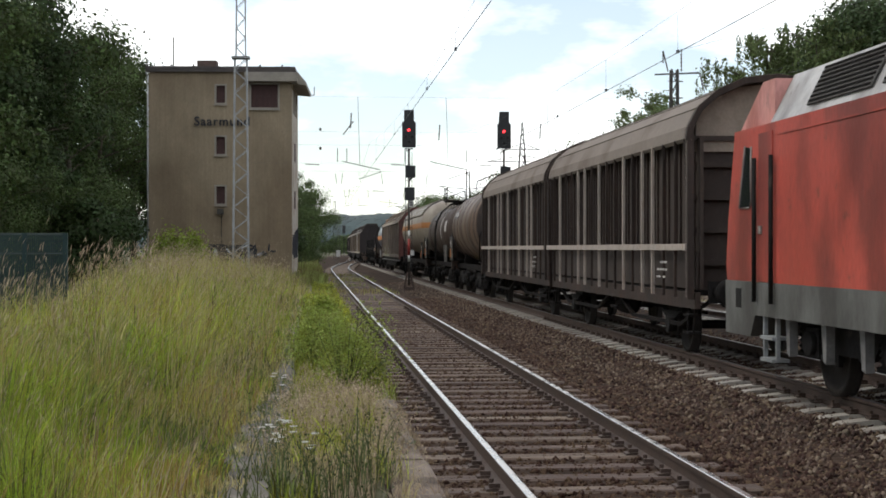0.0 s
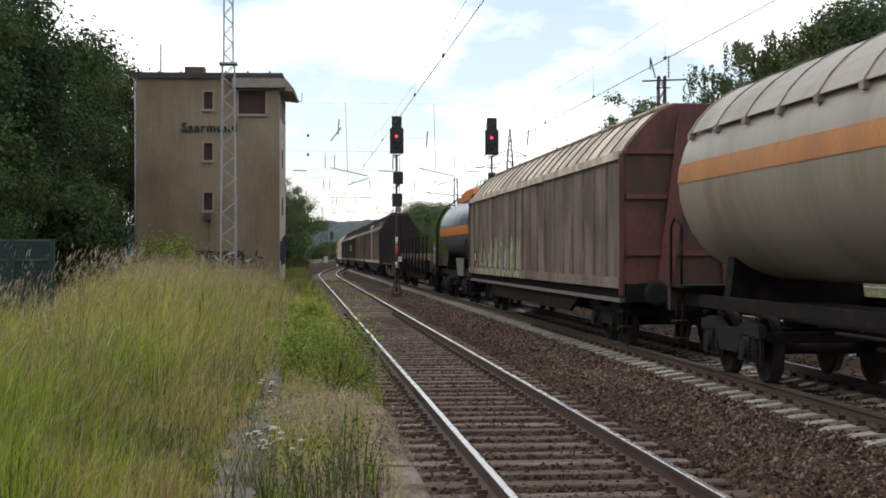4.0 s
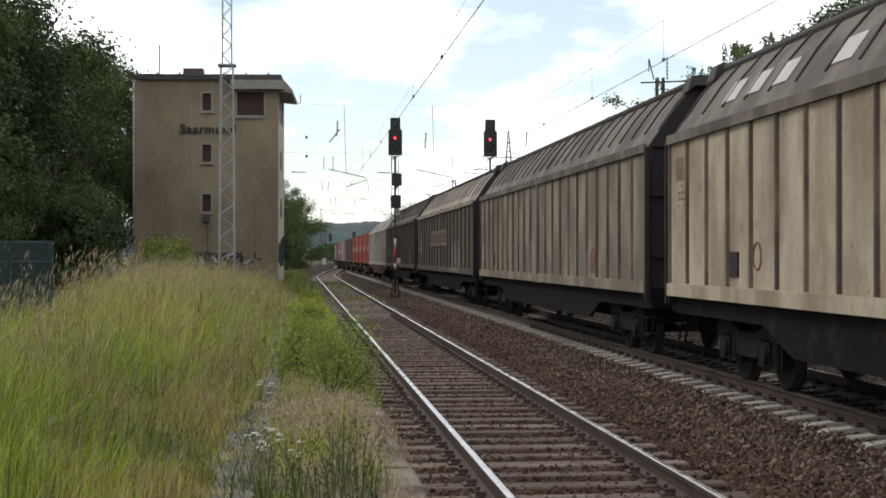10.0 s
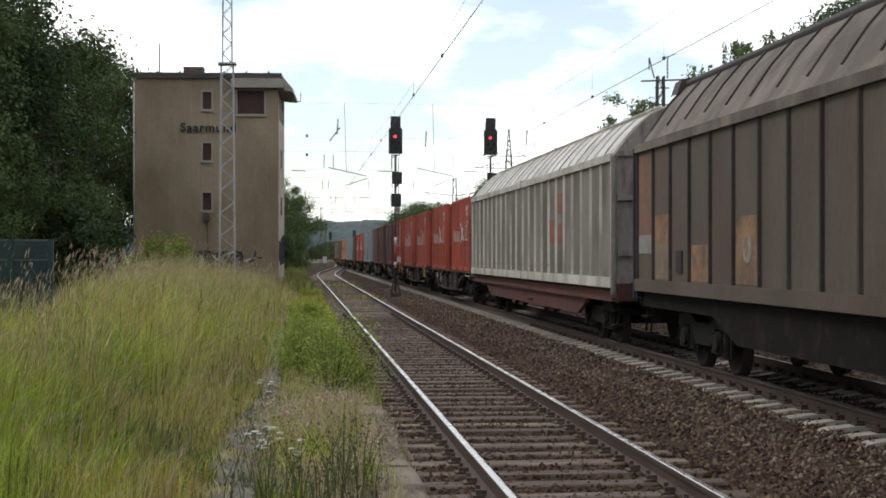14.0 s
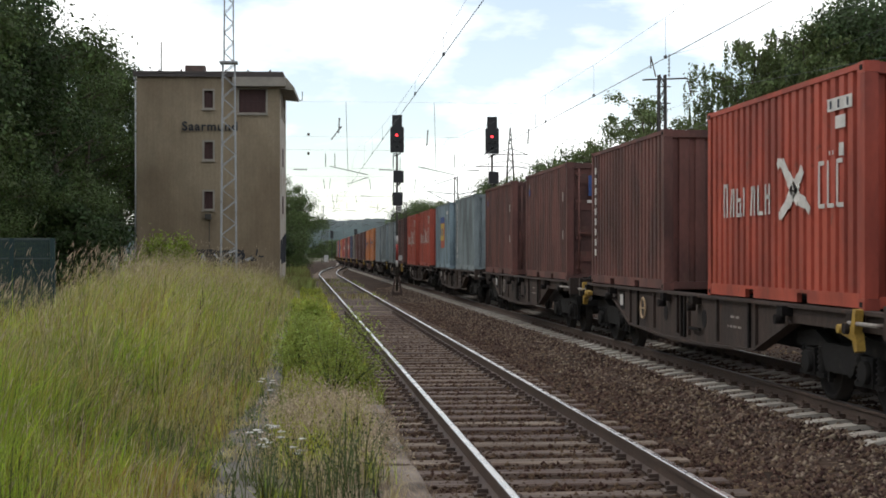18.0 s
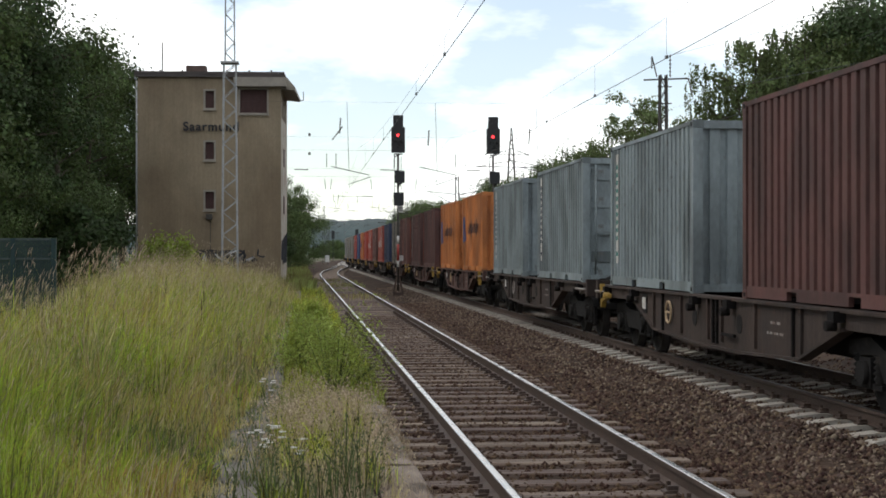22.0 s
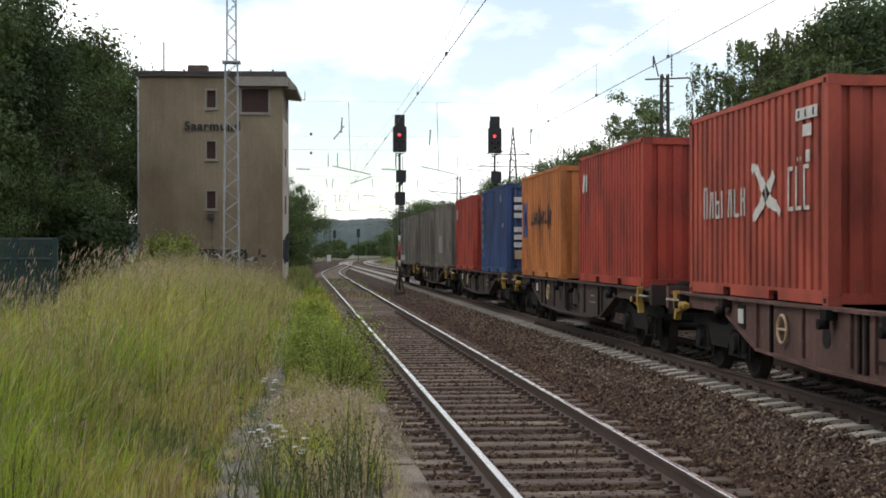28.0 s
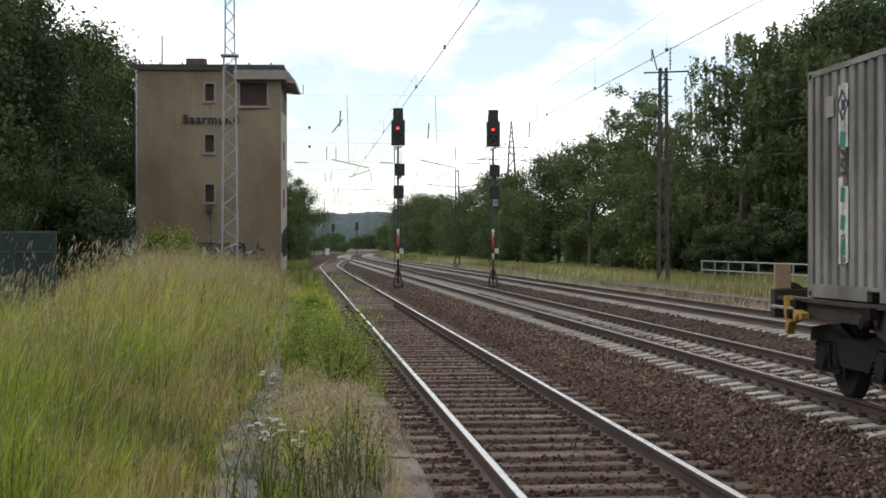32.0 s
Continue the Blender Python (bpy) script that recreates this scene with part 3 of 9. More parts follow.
    part("cable", rod(bm_new(), (-4.58, -0.02, 1.2), (-4.58, -0.02, 3.95), 0.018, 6), M_MAST, t)
    part("door", box(bm_new(), -5.75, -3.0, -0.05, -0.001, -0.3, 1.95), M_MAST, t, "low dark door and painted plinth")
    # the station's name in raised letters
    cu = bpy.data.curves.new("lettering", "FONT")
    cu.body, cu.size, cu.extrude, cu.offset, cu.space_character = "Saarmund", 0.82, 0.05, 0.012, 1.13
    tmp = bpy.data.objects.new("lettering", cu)
    me = bpy.data.meshes.new_from_object(tmp)
    bpy.data.objects.remove(tmp)
    me.materials.append(M_LETTER)
    part("lettering", me, None, t, "dark raised letters of the station name", at=pose(-6.36, -0.08, 9.76, 90, 0, 0))
    # spray paint along the foot of the wall
    for x0, x1, z0, z1 in ((-6.2, -4.35, 1.1, 1.95), (-3.9, -2.3, 1.1, 1.7)):
        part("paint_field", box(bm_new(), x0, x1, -0.012, -0.004, z0, z1), M_GRAF_P, t, "pale sprayed field")
        for a, b in (((x0, z0), (x0, z1)), ((x0, z1), (x1, z1)), ((x1, z1), (x1, z0))):
            part("paint_outline", bar(bm_new(), (a[0], -0.02, a[1]), (b[0], -0.02, b[1]), 0.02, 0.07), M_GRAF_D, t)
    r = random.Random(4)
    for k in range(15):
        x0 = -6.25 + k * 0.34
        pts = [(x0 + r.uniform(-0.1, 0.45), -0.06, 1.15 + r.uniform(0, 0.85)) for _ in range(4)]
        bm = bm_new()
        for a, b in zip(pts, pts[1:]):
            bar(bm, a, b, 0.02, 0.10)
        part("graffiti", bm, M_GRAF_D if k % 3 else M_GRAF_L, t)
    bm = bm_new()
    for k in range(9):
        y0 = 0.5 + k * 0.75
        bar(bm, (0.035, y0, 1.3 + 0.4 * math.sin(k * 2)), (0.035, y0 + 0.5, 2.6 + 0.6 * math.sin(k * 3)), 0.02, 0.14)
    part("graffiti", bm, M_GRAF_D, t)
    return t


build_tower()


# ---- lattice masts ----
def lattice(bm, h, w0, w1, step, leg=0.07, lace=0.035, z0=0.0):
    n = max(2, round((h - z0) / step))
    def half(z):
        return (w0 + (w1 - w0) * (z - z0) / (h - z0)) / 2
    for sx in (-1, 1):
        for sy in (-1, 1):
            bar(bm, (sx * half(z0), sy * half(z0), z0), (sx * half(h), sy * half(h), h), leg)
    for i in range(n):
        za, zb = z0 + (h - z0) * i / n, z0 + (h - z0) * (i + 1) / n
        a, b = half(za), half(zb)
        k = 1 if i % 2 else -1
        for s in (-1, 1):
            bar(bm, (-k * a, s * a, za), (k * b, s * b, zb), lace)
            bar(bm, (s * a, -k * a, za), (s * b, k * b, zb), lace)
    return bm


tall = thing("lattice_mast", "tall grey galvanised lattice mast beside the signal tower", "mast", pose(-3.35, 72, -0.1))
part("lower_mast", lattice(bm_new(), 10.75, 0.74, 0.56, 0.55, 0.065, 0.032), M_GALV, tall)
part("platform_ring", box(bm_new(), -0.42, 0.42, -0.42, 0.42, 10.75, 10.83), M_GALV, tall)
part("upper_mast", lattice(bm_new(), 19.0, 0.44, 0.36, 0.45, 0.05, 0.026, 10.83), M_GALV, tall)
part("foot_block", box(bm_new(), -0.6, 0.6, -0.6, 0.6, -0.2, 0.3), M_PLAT, tall)


def build_ocs_mast(x, y, h, label, arms=True):
    t = thing("catenary_mast", label, "mast", pose(x, y, -0.25), group="overhead line masts")
    part("column", lattice(bm_new(), h, 0.46, 0.30, 0.62, 0.075, 0.035), M_MAST, t)
    part("footing", box(bm_new(), -0.45, 0.45, -0.45, 0.45, -0.3, 0.2), M_PLAT, t)
    return t


def insulator(bm, a, b, r=0.07):
    a, b = Vector(a), Vector(b)
    n = 6
    rod(bm, a, b, r * 0.35, 6)
    for i in range(n):
        p = a.lerp(b, (i + 0.3) / n)
        rod(bm, p, a.lerp(b, (i + 0.75) / n), r, 8, r * 0.5)


mast_r = build_ocs_mast(17.4, 72.0, 10.6, "dark lattice catenary mast with insulators and arms on top")
top = part("top_arm", bar(bar(bm_new(), (-0.95, 0, 10.35), (1.25, 0, 10.45), 0.07), (-0.3, 0, 10.5), (-0.55, 0, 11.5), 0.05), M_MAST, mast_r)
for a, b in (((-0.55, 0, 11.45), (-0.55, 0, 10.9)), ((0.35, 0, 10.5), (0.35, 0, 11.6)), ((1.25, 0, 10.45), (1.42, 0, 9.75))):
    bm = bm_new()
    insulator(bm, a, b, 0.06)
    part("insulator", bm, M_INSUL, top, "dark ribbed insulator")
for z in (10.0, 9.2, 6.6):
    part("clamp_band", bar(bm_new(), (-0.35, -0.3, z), (0.35, -0.3, z), 0.05), M_MAST, mast_r)
for y in (143.5, 214.0):
    x = 14.75 + bend_shift(y)
    m = build_ocs_mast(x, y, 9.3, "dark lattice catenary mast with two cantilever arms")
    for s, reach in ((-1, 2.95), (1, 1.9)):
        arm = part("cantilever", bar(bar(bm_new(), (s * 0.2, 0, 7.6), (s * reach, 0, 7.9), 0.06), (s * 0.2, 0, 6.6), (s * reach * 0.9, 0, 7.85), 0.05), M_MAST, m)
        for p, q in (((s * 0.25, 0, 7.61), (s * 0.85, 0, 7.68)), ((s * 0.25, 0, 6.62), (s * 0.8, 0, 6.95))):
            bm = bm_new()
            insulator(bm, p, q, 0.08)
            part("insulator", bm, M_INSUL, arm)
        part("steady_arm", bar(bm_new(), (s * 0.9, 0, 6.1), (s * reach, 0, 5.75), 0.04), M_MAST, arm)
for x, y, h in ((4.2, 286.0, 11.0), (5.6, 330.0, 9.5), (17.2, 286.0, 9.5), (22.0, 360.0, 9.5), (7.5, 420.0, 9.5)):
    m = build_ocs_mast(x, y, h, "distant lattice catenary mast")
    s = 1 if x < 12 else -1
    part("cantilever", bar(bar(bm_new(), (s * 0.2, 0, 7.6), (s * 3.0, 0, 7.9), 0.07), (s * 0.2, 0, 6.6), (s * 2.8, 0, 7.85), 0.06), M_MAST, m)

# ---- overhead lines ----
def overhead(name, label, path, z_con, z_mes, anchors):
    """Contact wire with a messenger that sags between its anchors, and droppers."""
    t = thing(name, label, "overhead wire")
    pts = [(*path(s), z_con) for s in anchors]
    for p, q in zip(pts, pts[1:]):
        part("contact_wire", rod(bm_new(), p, q, 0.0075, 5), M_WIRE, t)
    drop = bm_new()
    for a, b in zip(anchors, anchors[1:]):
        n = 10
        q = []
        for i in range(n + 1):
            f = i / n
            s = a + (b - a) * f
            q.append((*path(s), z_mes - 4 * f * (1 - f) * min(1.0, (b - a) / 72.0) * 0.95))
        part("messenger_wire", pipe(bm_new(), q, 0.003, 5), M_WIRE, t)
        for i in range(1, n):
            rod(drop, (q[i][0], q[i][1], z_con), q[i], 0.003, 4)
            box(drop, q[i][0] - 0.02, q[i][0] + 0.02, q[i][1] - 0.06, q[i][1] + 0.06, z_con - 0.01, z_con + 0.05)
    part("dropper_set", drop, M_WIRE, t)["kind"] = "stuff"
    return t


ANCH = [-72.0, 0.0, 72.0, 143.5, 214.0, 286.0, 360.0, 420.0]
overhead("contact_line", "thin contact and messenger wires over the main track", lambda s: line(s)[:2], 5.5, 7.2, ANCH)
overhead("contact_line", "thin contact and messenger wires over the loop track", lambda s: (loop_x(s) + 0.45 if s < 200 else line(s)[0], s), 5.5, 6.75, [-72.0, 0.0, 72.0, 143.5, 214.0])
overhead("contact_line", "thin contact and messenger wires over the far track", lambda s: line(s, T3X - T2X)[:2], 5.5, 7.2, ANCH)

span = thing("cross_span", "cross-track suspension wires with insulators and drop rods", "overhead wire")
bm = bm_new()
rod(bm, (-3.3, 72, 8.9), (17.3, 72, 8.9), 0.0025, 5)
rod(bm, (-3.3, 72, 7.25), (17.3, 72, 7.25), 0.0025, 5)
rod(bm, (-3.3, 72, 5.75), (17.3, 72, 5.75), 0.0025, 5)
part("span_wires", bm, M_WIRE, span)
for x, z0, z1 in ((1.85, 8.15, 6.75), (6.05, 7.6, 6.95), (10.9, 7.7, 7.0)):
    bm = bm_new()
    insulator(bm, (x, 72, z0), (x - 0.05, 72, z0 - 0.75), 0.055)
    part("insulator", bm, M_INSUL, span)
    part("drop_rod", pipe(bm_new(), [(x + 0.3, 72, 8.9), (x + 0.35, 72, 7.2), (x + 0.4, 72, 5.6)], 0.012, 5), M_WIRE, span)
    arm = bar(bar(bm_new(), (x - 0.45, 72, 5.85), (x + 1.35, 72, 5.45), 0.035), (x + 0.35, 72, 5.0), (x + 1.4, 72, 5.35), 0.03)
    part("steady_arm", arm, M_MAST, span)
bm = bm_new()
insulator(bm, (1.45, 72, 7.1), (1.95, 72, 7.75), 0.05)
part("insulator", bm, M_INSUL, span)
for z in (7.35, 6.45):
    part("wire_knob", rod(bm_new(), (0.38, 72, z - 0.06), (0.38, 72, z + 0.06), 0.055, 8), M_INSUL, span)
for z, xs in ((5.68, (0.0, 4.05, 8.2, 12.4)),):
    for x in xs:
        bm = bm_new()
        insulator(bm, (x - 0.33, 72, z + 0.02), (x + 0.33, 72, z), 0.04)
        part("insulator", bm, M_INSUL, span)


def far_span(y, k):
    """The same suspension further along: insulators above each track and in the cross wire, steady arms, a mast to the left."""
    t = thing("cross_span", "distant cross-track suspension wires with dark insulators", "overhead wire")
    x1, x2, x3 = loop_x(y) if y < 200 else line(y)[0] - 4.6, line(y)[0], line(y, T3X - T2X)[0]
    for z in (9.0, 5.75):
        part("span_wire", rod(bm_new(), (x1 - 4.5, y, z), (x3 + 3.0, y, z - 0.02), 0.006, 5), M_WIRE, t)
    for i, x in enumerate((x1 - 0.5, x1 + 0.15, x2 - 0.5, x3 - 0.9)):
        bm = bm_new()
        lean = 0.12 * math.sin(3.1 * i + k)
        insulator(bm, (x, y, 8.75), (x + lean, y, 7.8), 0.05)
        part("insulator", bm, M_INSUL, t)
    for x in (x1 - 2.3, (x1 + x2) / 2, (x2 + x3) / 2, x3 + 1.2) if k in (1, 3, 5) else ((x1 + x2) / 2,):
        bm = bm_new()
        insulator(bm, (x - 0.4, y, 5.78), (x + 0.4, y, 5.74), 0.045)
        part("insulator", bm, M_INSUL, t)
    for x in (x1, x2, x3) if k in (1, 3) else ():
        arm = bar(bar(bm_new(), (x - 0.7, y, 6.15), (x + 1.1, y, 5.95), 0.022), (x - 0.2, y, 5.55), (x + 1.1, y, 5.85), 0.02)
        part("steady_arm", arm, M_MAST, t)


for k, y in enumerate((107.0, 143.5, 180.0, 214.0, 286.0, 345.0)):
    far_span(y, k)
feed = thing("feeder_lines", "feeder wires leading from the mast above the trees", "overhead wire")
for a, b in (((17.75, 72, 11.3), (25.0, -20, 10.2)), ((18.8, 72, 9.5), (26.0, -20, 8.2)), ((17.4, 72, 7.2), (25.5, -20, 6.6)), ((17.4, 72, 5.9), (25.5, -20, 5.2))):
    q = [Vector(a).lerp(Vector(b), i / 10) - Vector((0, 0, 4 * (i / 10) * (1 - i / 10) * 0.9)) for i in range(11)]
    part("wire", pipe(bm_new(), q, 0.008, 5), M_WIRE, feed)

# ---- light signals ----
def build_signal(x, y):
    t = thing("light_signal", "black railway light signal showing red on a banded post", "signal", pose(x, y, -0.17), group="light signals")
    post = part("post", rod(bm_new(), (0, 0, 0.1), (0, 0, 6.7), 0.055, 10), M_MAST, t)
    for z0, z1, m in ((1.25, 1.55, M_WHITE), (1.55, 2.35, M_REDBAND), (2.35, 2.75, M_WHITE)):
        part("band", rod(bm_new(), (0, 0, z0), (0, 0, z1), 0.062, 10), m, post)
    bm = bm_new()
    for sx in (-1, 1):
        bar(bm, (sx * 0.22, -0.2, 0.0), (sx * 0.06, -0.05, 0.75), 0.10, 0.08)
        bar(bm, (sx * 0.22, 0.2, 0.0), (sx * 0.06, 0.05, 0.75), 0.10, 0.08)
    box(bm, -0.26, 0.26, -0.24, 0.24, -0.15, 0.02)
    bar(bm, (-0.16, -0.14, 0.35), (0.16, -0.14, 0.35), 0.05)
    part("base_frame", bm, M_RUST, t)
    head = part("main_screen", prism(bm_new(), [(-0.32, 6.78), (0.32, 6.78), (0.33, 6.9), (0.33, 8.0), (0.24, 8.05), (0.24, 8.6), (-0.24, 8.6), (-0.24, 8.05), (-0.33, 8.0), (-0.33, 6.9)], -0.12, -0.02, "y"), M_BLACK, t)
    part("lamp_case", box(bm_new(), -0.22, 0.22, -0.019, 0.35, 6.9, 8.4), M_BLACK, head)
    for dx, dz, m in ((-0.02, 7.62, M_REDLAMP), (0.15, 7.3, M_LENS), (-0.15, 7.3, M_LENS), (0.0, 7.05, M_LENS)):
        part("lens", rod(bm_new(), (dx, -0.155, dz), (dx, -0.125, dz), 0.066, 14), m, head, "glowing red lens" if m is M_REDLAMP else "dark lens")
        hood = bm_new()
        for i in range(7):
            a0, a1 = math.pi * (i / 7), math.pi * ((i + 1) / 7)
            bar(hood, (dx + 0.1 * math.cos(a0), -0.2, dz + 0.1 * math.sin(a0)), (dx + 0.1 * math.cos(a1), -0.2, dz + 0.1 * math.sin(a1)), 0.15, 0.008)
        part("hood", hood, M_BLACK, head)
    part("bracket", bar(bar(bm_new(), (-0.2, -0.05, 6.72), (0.2, -0.05, 6.72), 0.05), (-0.18, 0.1, 6.6), (0.18, 0.1, 6.75), 0.05), M_BLACK, head)
    for dx, z0, z1 in ((0.07, 5.32, 5.9), (0.03, 4.22, 4.85)):
        sc = part("route_screen", prism(bm_new(), [(dx - 0.24, z0), (dx + 0.24, z0), (dx + 0.24, z1), (dx - 0.24, z1)], -0.2, 0.12, "y"), M_BLACK, t, "black square indicator box")
        part("bracket", bar(bm_new(), (0, 0, z0 - 0.12), (dx + 0.1, -0.05, z0), 0.08), M_BLACK, sc)
    part("number_plate", box(bm_new(), 0.0, 0.22, -0.1, -0.08, 3.9, 4.2), M_WHITE, t, "small white plate with dark bars")
    bm = bm_new()
    box(bm, 0.03, 0.19, -0.106, -0.101, 4.07, 4.13), box(bm, 0.03, 0.19, -0.106, -0.101, 3.96, 4.02)
    part("plate_bars", bm, M_BLACK, t)
    part("phone_box", box(bm_new(), 0.07, 0.25, -0.16, 0.02, 1.55, 1.8), M_WHITE, t, "small pale box on the post")
    rungs = bm_new()
    for i in range(14):
        bar(rungs, (-0.16, 0.12, 1.0 + i * 0.38), (0.16, 0.12, 1.0 + i * 0.38), 0.02)
    for s in (-0.16, 0.16):
        bar(rungs, (s, 0.12, 0.8), (s, 0.12, 6.6), 0.025)
    part("ladder", rungs, M_BLACK, t)
    return t


sig = build_signal(4.67, 73.5)
copy_thing(sig, pose(9.38, 74.0, -0.17, 0, 0, 0))

# ---- fences ----
def build_mesh_fence():
    t = thing("mesh_fence", "dark green wire-mesh fence with posts in tall grass", "fence")
    y = 30.0
    for x in (-4.78, -5.55, -6.9, -8.3):
        part("post", bar(bm_new(), (x, y, 0.1), (x, y, 2.02), 0.09), M_FENCE, t)
    for x0, x1 in ((-5.51, -4.82), (-6.86, -5.59), (-8.26, -6.94)):
        bm = bm_new()
        for z in np.linspace(0.35, 1.96, 17):
            bar(bm, (x0, y, z), (x1, y, z), 0.012)
        n = max(3, int((x1 - x0) / 0.035))
        for i in range(n + 1):
            x = x0 + (x1 - x0) * i / n
            box(bm, x - 0.014, x + 0.014, y - 0.016, y - 0.011, 0.3, 1.98)
        part("mesh_panel", bm, M_FPANEL, t)
        part("top_rail", bar(bm_new(), (x0, y, 2.0), (x1, y, 2.0), 0.04), M_RAILG, t)
        part("mid_rail", bar(bm_new(), (x0, y - 0.03, 1.62), (x1, y - 0.03, 1.62), 0.03), M_RAILG, t)
    return t


build_mesh_fence()
M_RAILP = mat("pale_railing_paint", (0.24, 0.26, 0.25), 0.6, var=0.2)
rail_f = thing("pipe_railing", "grey steel pipe railing along the far platform", "railing")
for k in range(22):
    y = 82 - k * 2.6
    part("post", bar(bm_new(), (22.0, y, -0.2), (22.0, y, 0.95), 0.07), M_RAILP, rail_f)
for z in (0.93, 0.45):
    part("rail_pipe", rod(bm_new(), (22.0, 82, z), (22.0, 27, z), 0.035, 8), M_RAILP, rail_f)

# ---- far things ----
py = thing("power_pylon", "distant steel lattice power pylon with three cross-arms", "pylon", pose(69.5, 500, 0))
bm = bm_new()
lattice(bm, 34, 5.0, 1.6, 3.0, 0.28, 0.16)
lattice(bm, 43.5, 1.6, 0.25, 1.6, 0.22, 0.13, 34)
part("pylon_tower", bm, M_MAST, py)
for z, w in ((30.5, 11.8), (34.5, 6.0)):
    bm = bm_new()
    for s in (-1, 1):
        bar(bm, (0, 0, z), (s * w, 0, z), 0.26)
        bar(bm, (0, 0, z + 2.2), (s * w, 0, z), 0.2)
        for k in range(1, 5):
            bar(bm, (s * w * k / 5, 0, z), (s * w * (k - 0.5) / 5, 0, z + 2.2 * (1 - (k - 0.5) / 5)), 0.12)
    part("cross_arm", bm, M_MAST, py)
tl = thing("distance_board", "pale distant trackside board on a post", "sign", pose(line(262, -3.0)[0], 262, -0.2))
part("board", box(bm_new(), -0.35, 0.35, -0.03, 0.03, 0.5, 1.6), M_WHITE, tl)
part("post", bar(bm_new(), (0, 0.06, 0), (0, 0.06, 1.5), 0.07), M_MAST, tl)
for x, y in ((10.5, 330.0), (5.8, 352.0)):
    s2 = thing("distant_signal", "small dark distant light signal on a post", "signal", pose(x + 1.5, y, -0.2), group="light signals")
    part("post", rod(bm_new(), (0, 0, 0), (0, 0, 5.6), 0.08, 6), M_BLACK, s2)
    part("screen", box(bm_new(), -0.35, 0.35, -0.1, 0.1, 5.4, 7.2), M_BLACK, s2)

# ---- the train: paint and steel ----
# Grime on the running gear, darkened further to stand in for shade below.
M_UNDER = mat("shade_darkened_grime", (0.0105, 0.009, 0.0085), 0.9, 0.0, spec=0.12, var=0.35, scale=2, fine=25, bump=0.3, spot=(0.026, 0.019, 0.015), amount=0.36, spot_scale=2.5)
M_BOGIE = mat("shade_darkened_bogie_grime", (0.011, 0.010, 0.0095), 0.85, 0.0, spec=0.2, var=0.35, scale=4, fine=30, bump=0.3, spot=(0.036, 0.030, 0.025), amount=0.30, spot_scale=5)
M_WHEEL = mat("brown_wheel_steel", (0.028, 0.024, 0.022), 0.75, 0.2, spec=0.2, var=0.3, scale=6)
M_YELLOW = mat("yellow_brake_paint", (0.29, 0.18, 0.032), 0.6, var=0.3, scale=6, spot=(0.20, 0.13, 0.04), amount=0.35, spot_scale=9)
M_SILL = mat("brown_wagon_sill", (0.044, 0.029, 0.023), 0.8, 0.1, streak=0.3, fleck=(0.075, 0.036, 0.022), var=0.4, scale=1.5, fine=25, bump=0.2, spot=(0.036, 0.026, 0.022), amount=0.45, spot_scale=1.6, stretch=(1, 1, 0.35))
M_SILL_R = mat("red_brown_wagon_sill", (0.082, 0.044, 0.036), 0.75, 0.1, streak=0.3, fleck=(0.22, 0.15, 0.12), var=0.4, scale=1.5, fine=25, bump=0.2, spot=(0.12, 0.06, 0.05), amount=0.4, spot_scale=1.6, stretch=(1, 1, 0.35))
M_DARKEND = mat("dark_wagon_end", (0.030, 0.0235, 0.023), 0.75, 0.1, var=0.3, scale=1.2, fine=20, bump=0.2)
M_GREYSTEEL = mat("pale_worn_post", (0.27, 0.245, 0.22), 0.8, 0.1, var=0.3, scale=3, fine=25, bump=0.2, spot=(0.13, 0.10, 0.085), amount=0.45, spot_scale=3, stretch=(2, 2, 0.4))
M_MARK = mat("white_marking", (0.48, 0.46, 0.43), 0.7, var=0.2, scale=6)
M_MARK_D = mat("dark_marking", (0.03, 0.035, 0.05), 0.7, var=0.2, scale=6)
M_MARK_B = mat("blue_marking", (0.035, 0.07, 0.20), 0.65, var=0.2, scale=6)
M_MARK_Y = mat("yellow_marking", (0.46, 0.33, 0.06), 0.65, var=0.2, scale=6)
M_PANEL_R = mat("faded_red_field", (0.33, 0.085, 0.05), 0.7, var=0.2, scale=4)
M_MARK_G = mat("green_marking", (0.025, 0.15, 0.12), 0.65, var=0.2, scale=6)
M_SEEDBOARD = mat("tan_tail_board", (0.36, 0.26, 0.16), 0.8, var=0.2)
M_BEIGE = mat("faded_beige_band", (0.172, 0.130, 0.092), 0.8, var=0.25, scale=2, fine=20, spot=(0.095, 0.074, 0.057), amount=0.42, spot_scale=2.2)
M_SCRAWL = mat("faded_brown_spray", (0.16, 0.085, 0.06), 0.8, var=0.3, scale=4)
M_ORANGE = mat("orange_stripe", (0.50, 0.160, 0.035), 0.5, var=0.2, scale=1.5, fine=20, bump=0.05)


def dirty(name, col, grime, amount=0.42, rough=0.6, scale=0.8, var=0.16, clear=0.0):
    dark = tuple(0.72 * g for g in grime)
    return mat(name, col, rough, 0.0, clear=clear, var=var + 0.06, scale=scale, fine=18, bump=0.12, spot=dark, amount=amount + 0.06, spot_scale=1.1, stretch=(1.1, 1.1, 0.55),
               fleck=(0.4 * col[0] + 0.045, 0.4 * col[1] + 0.03, 0.4 * col[2] + 0.022), streak=0.06)


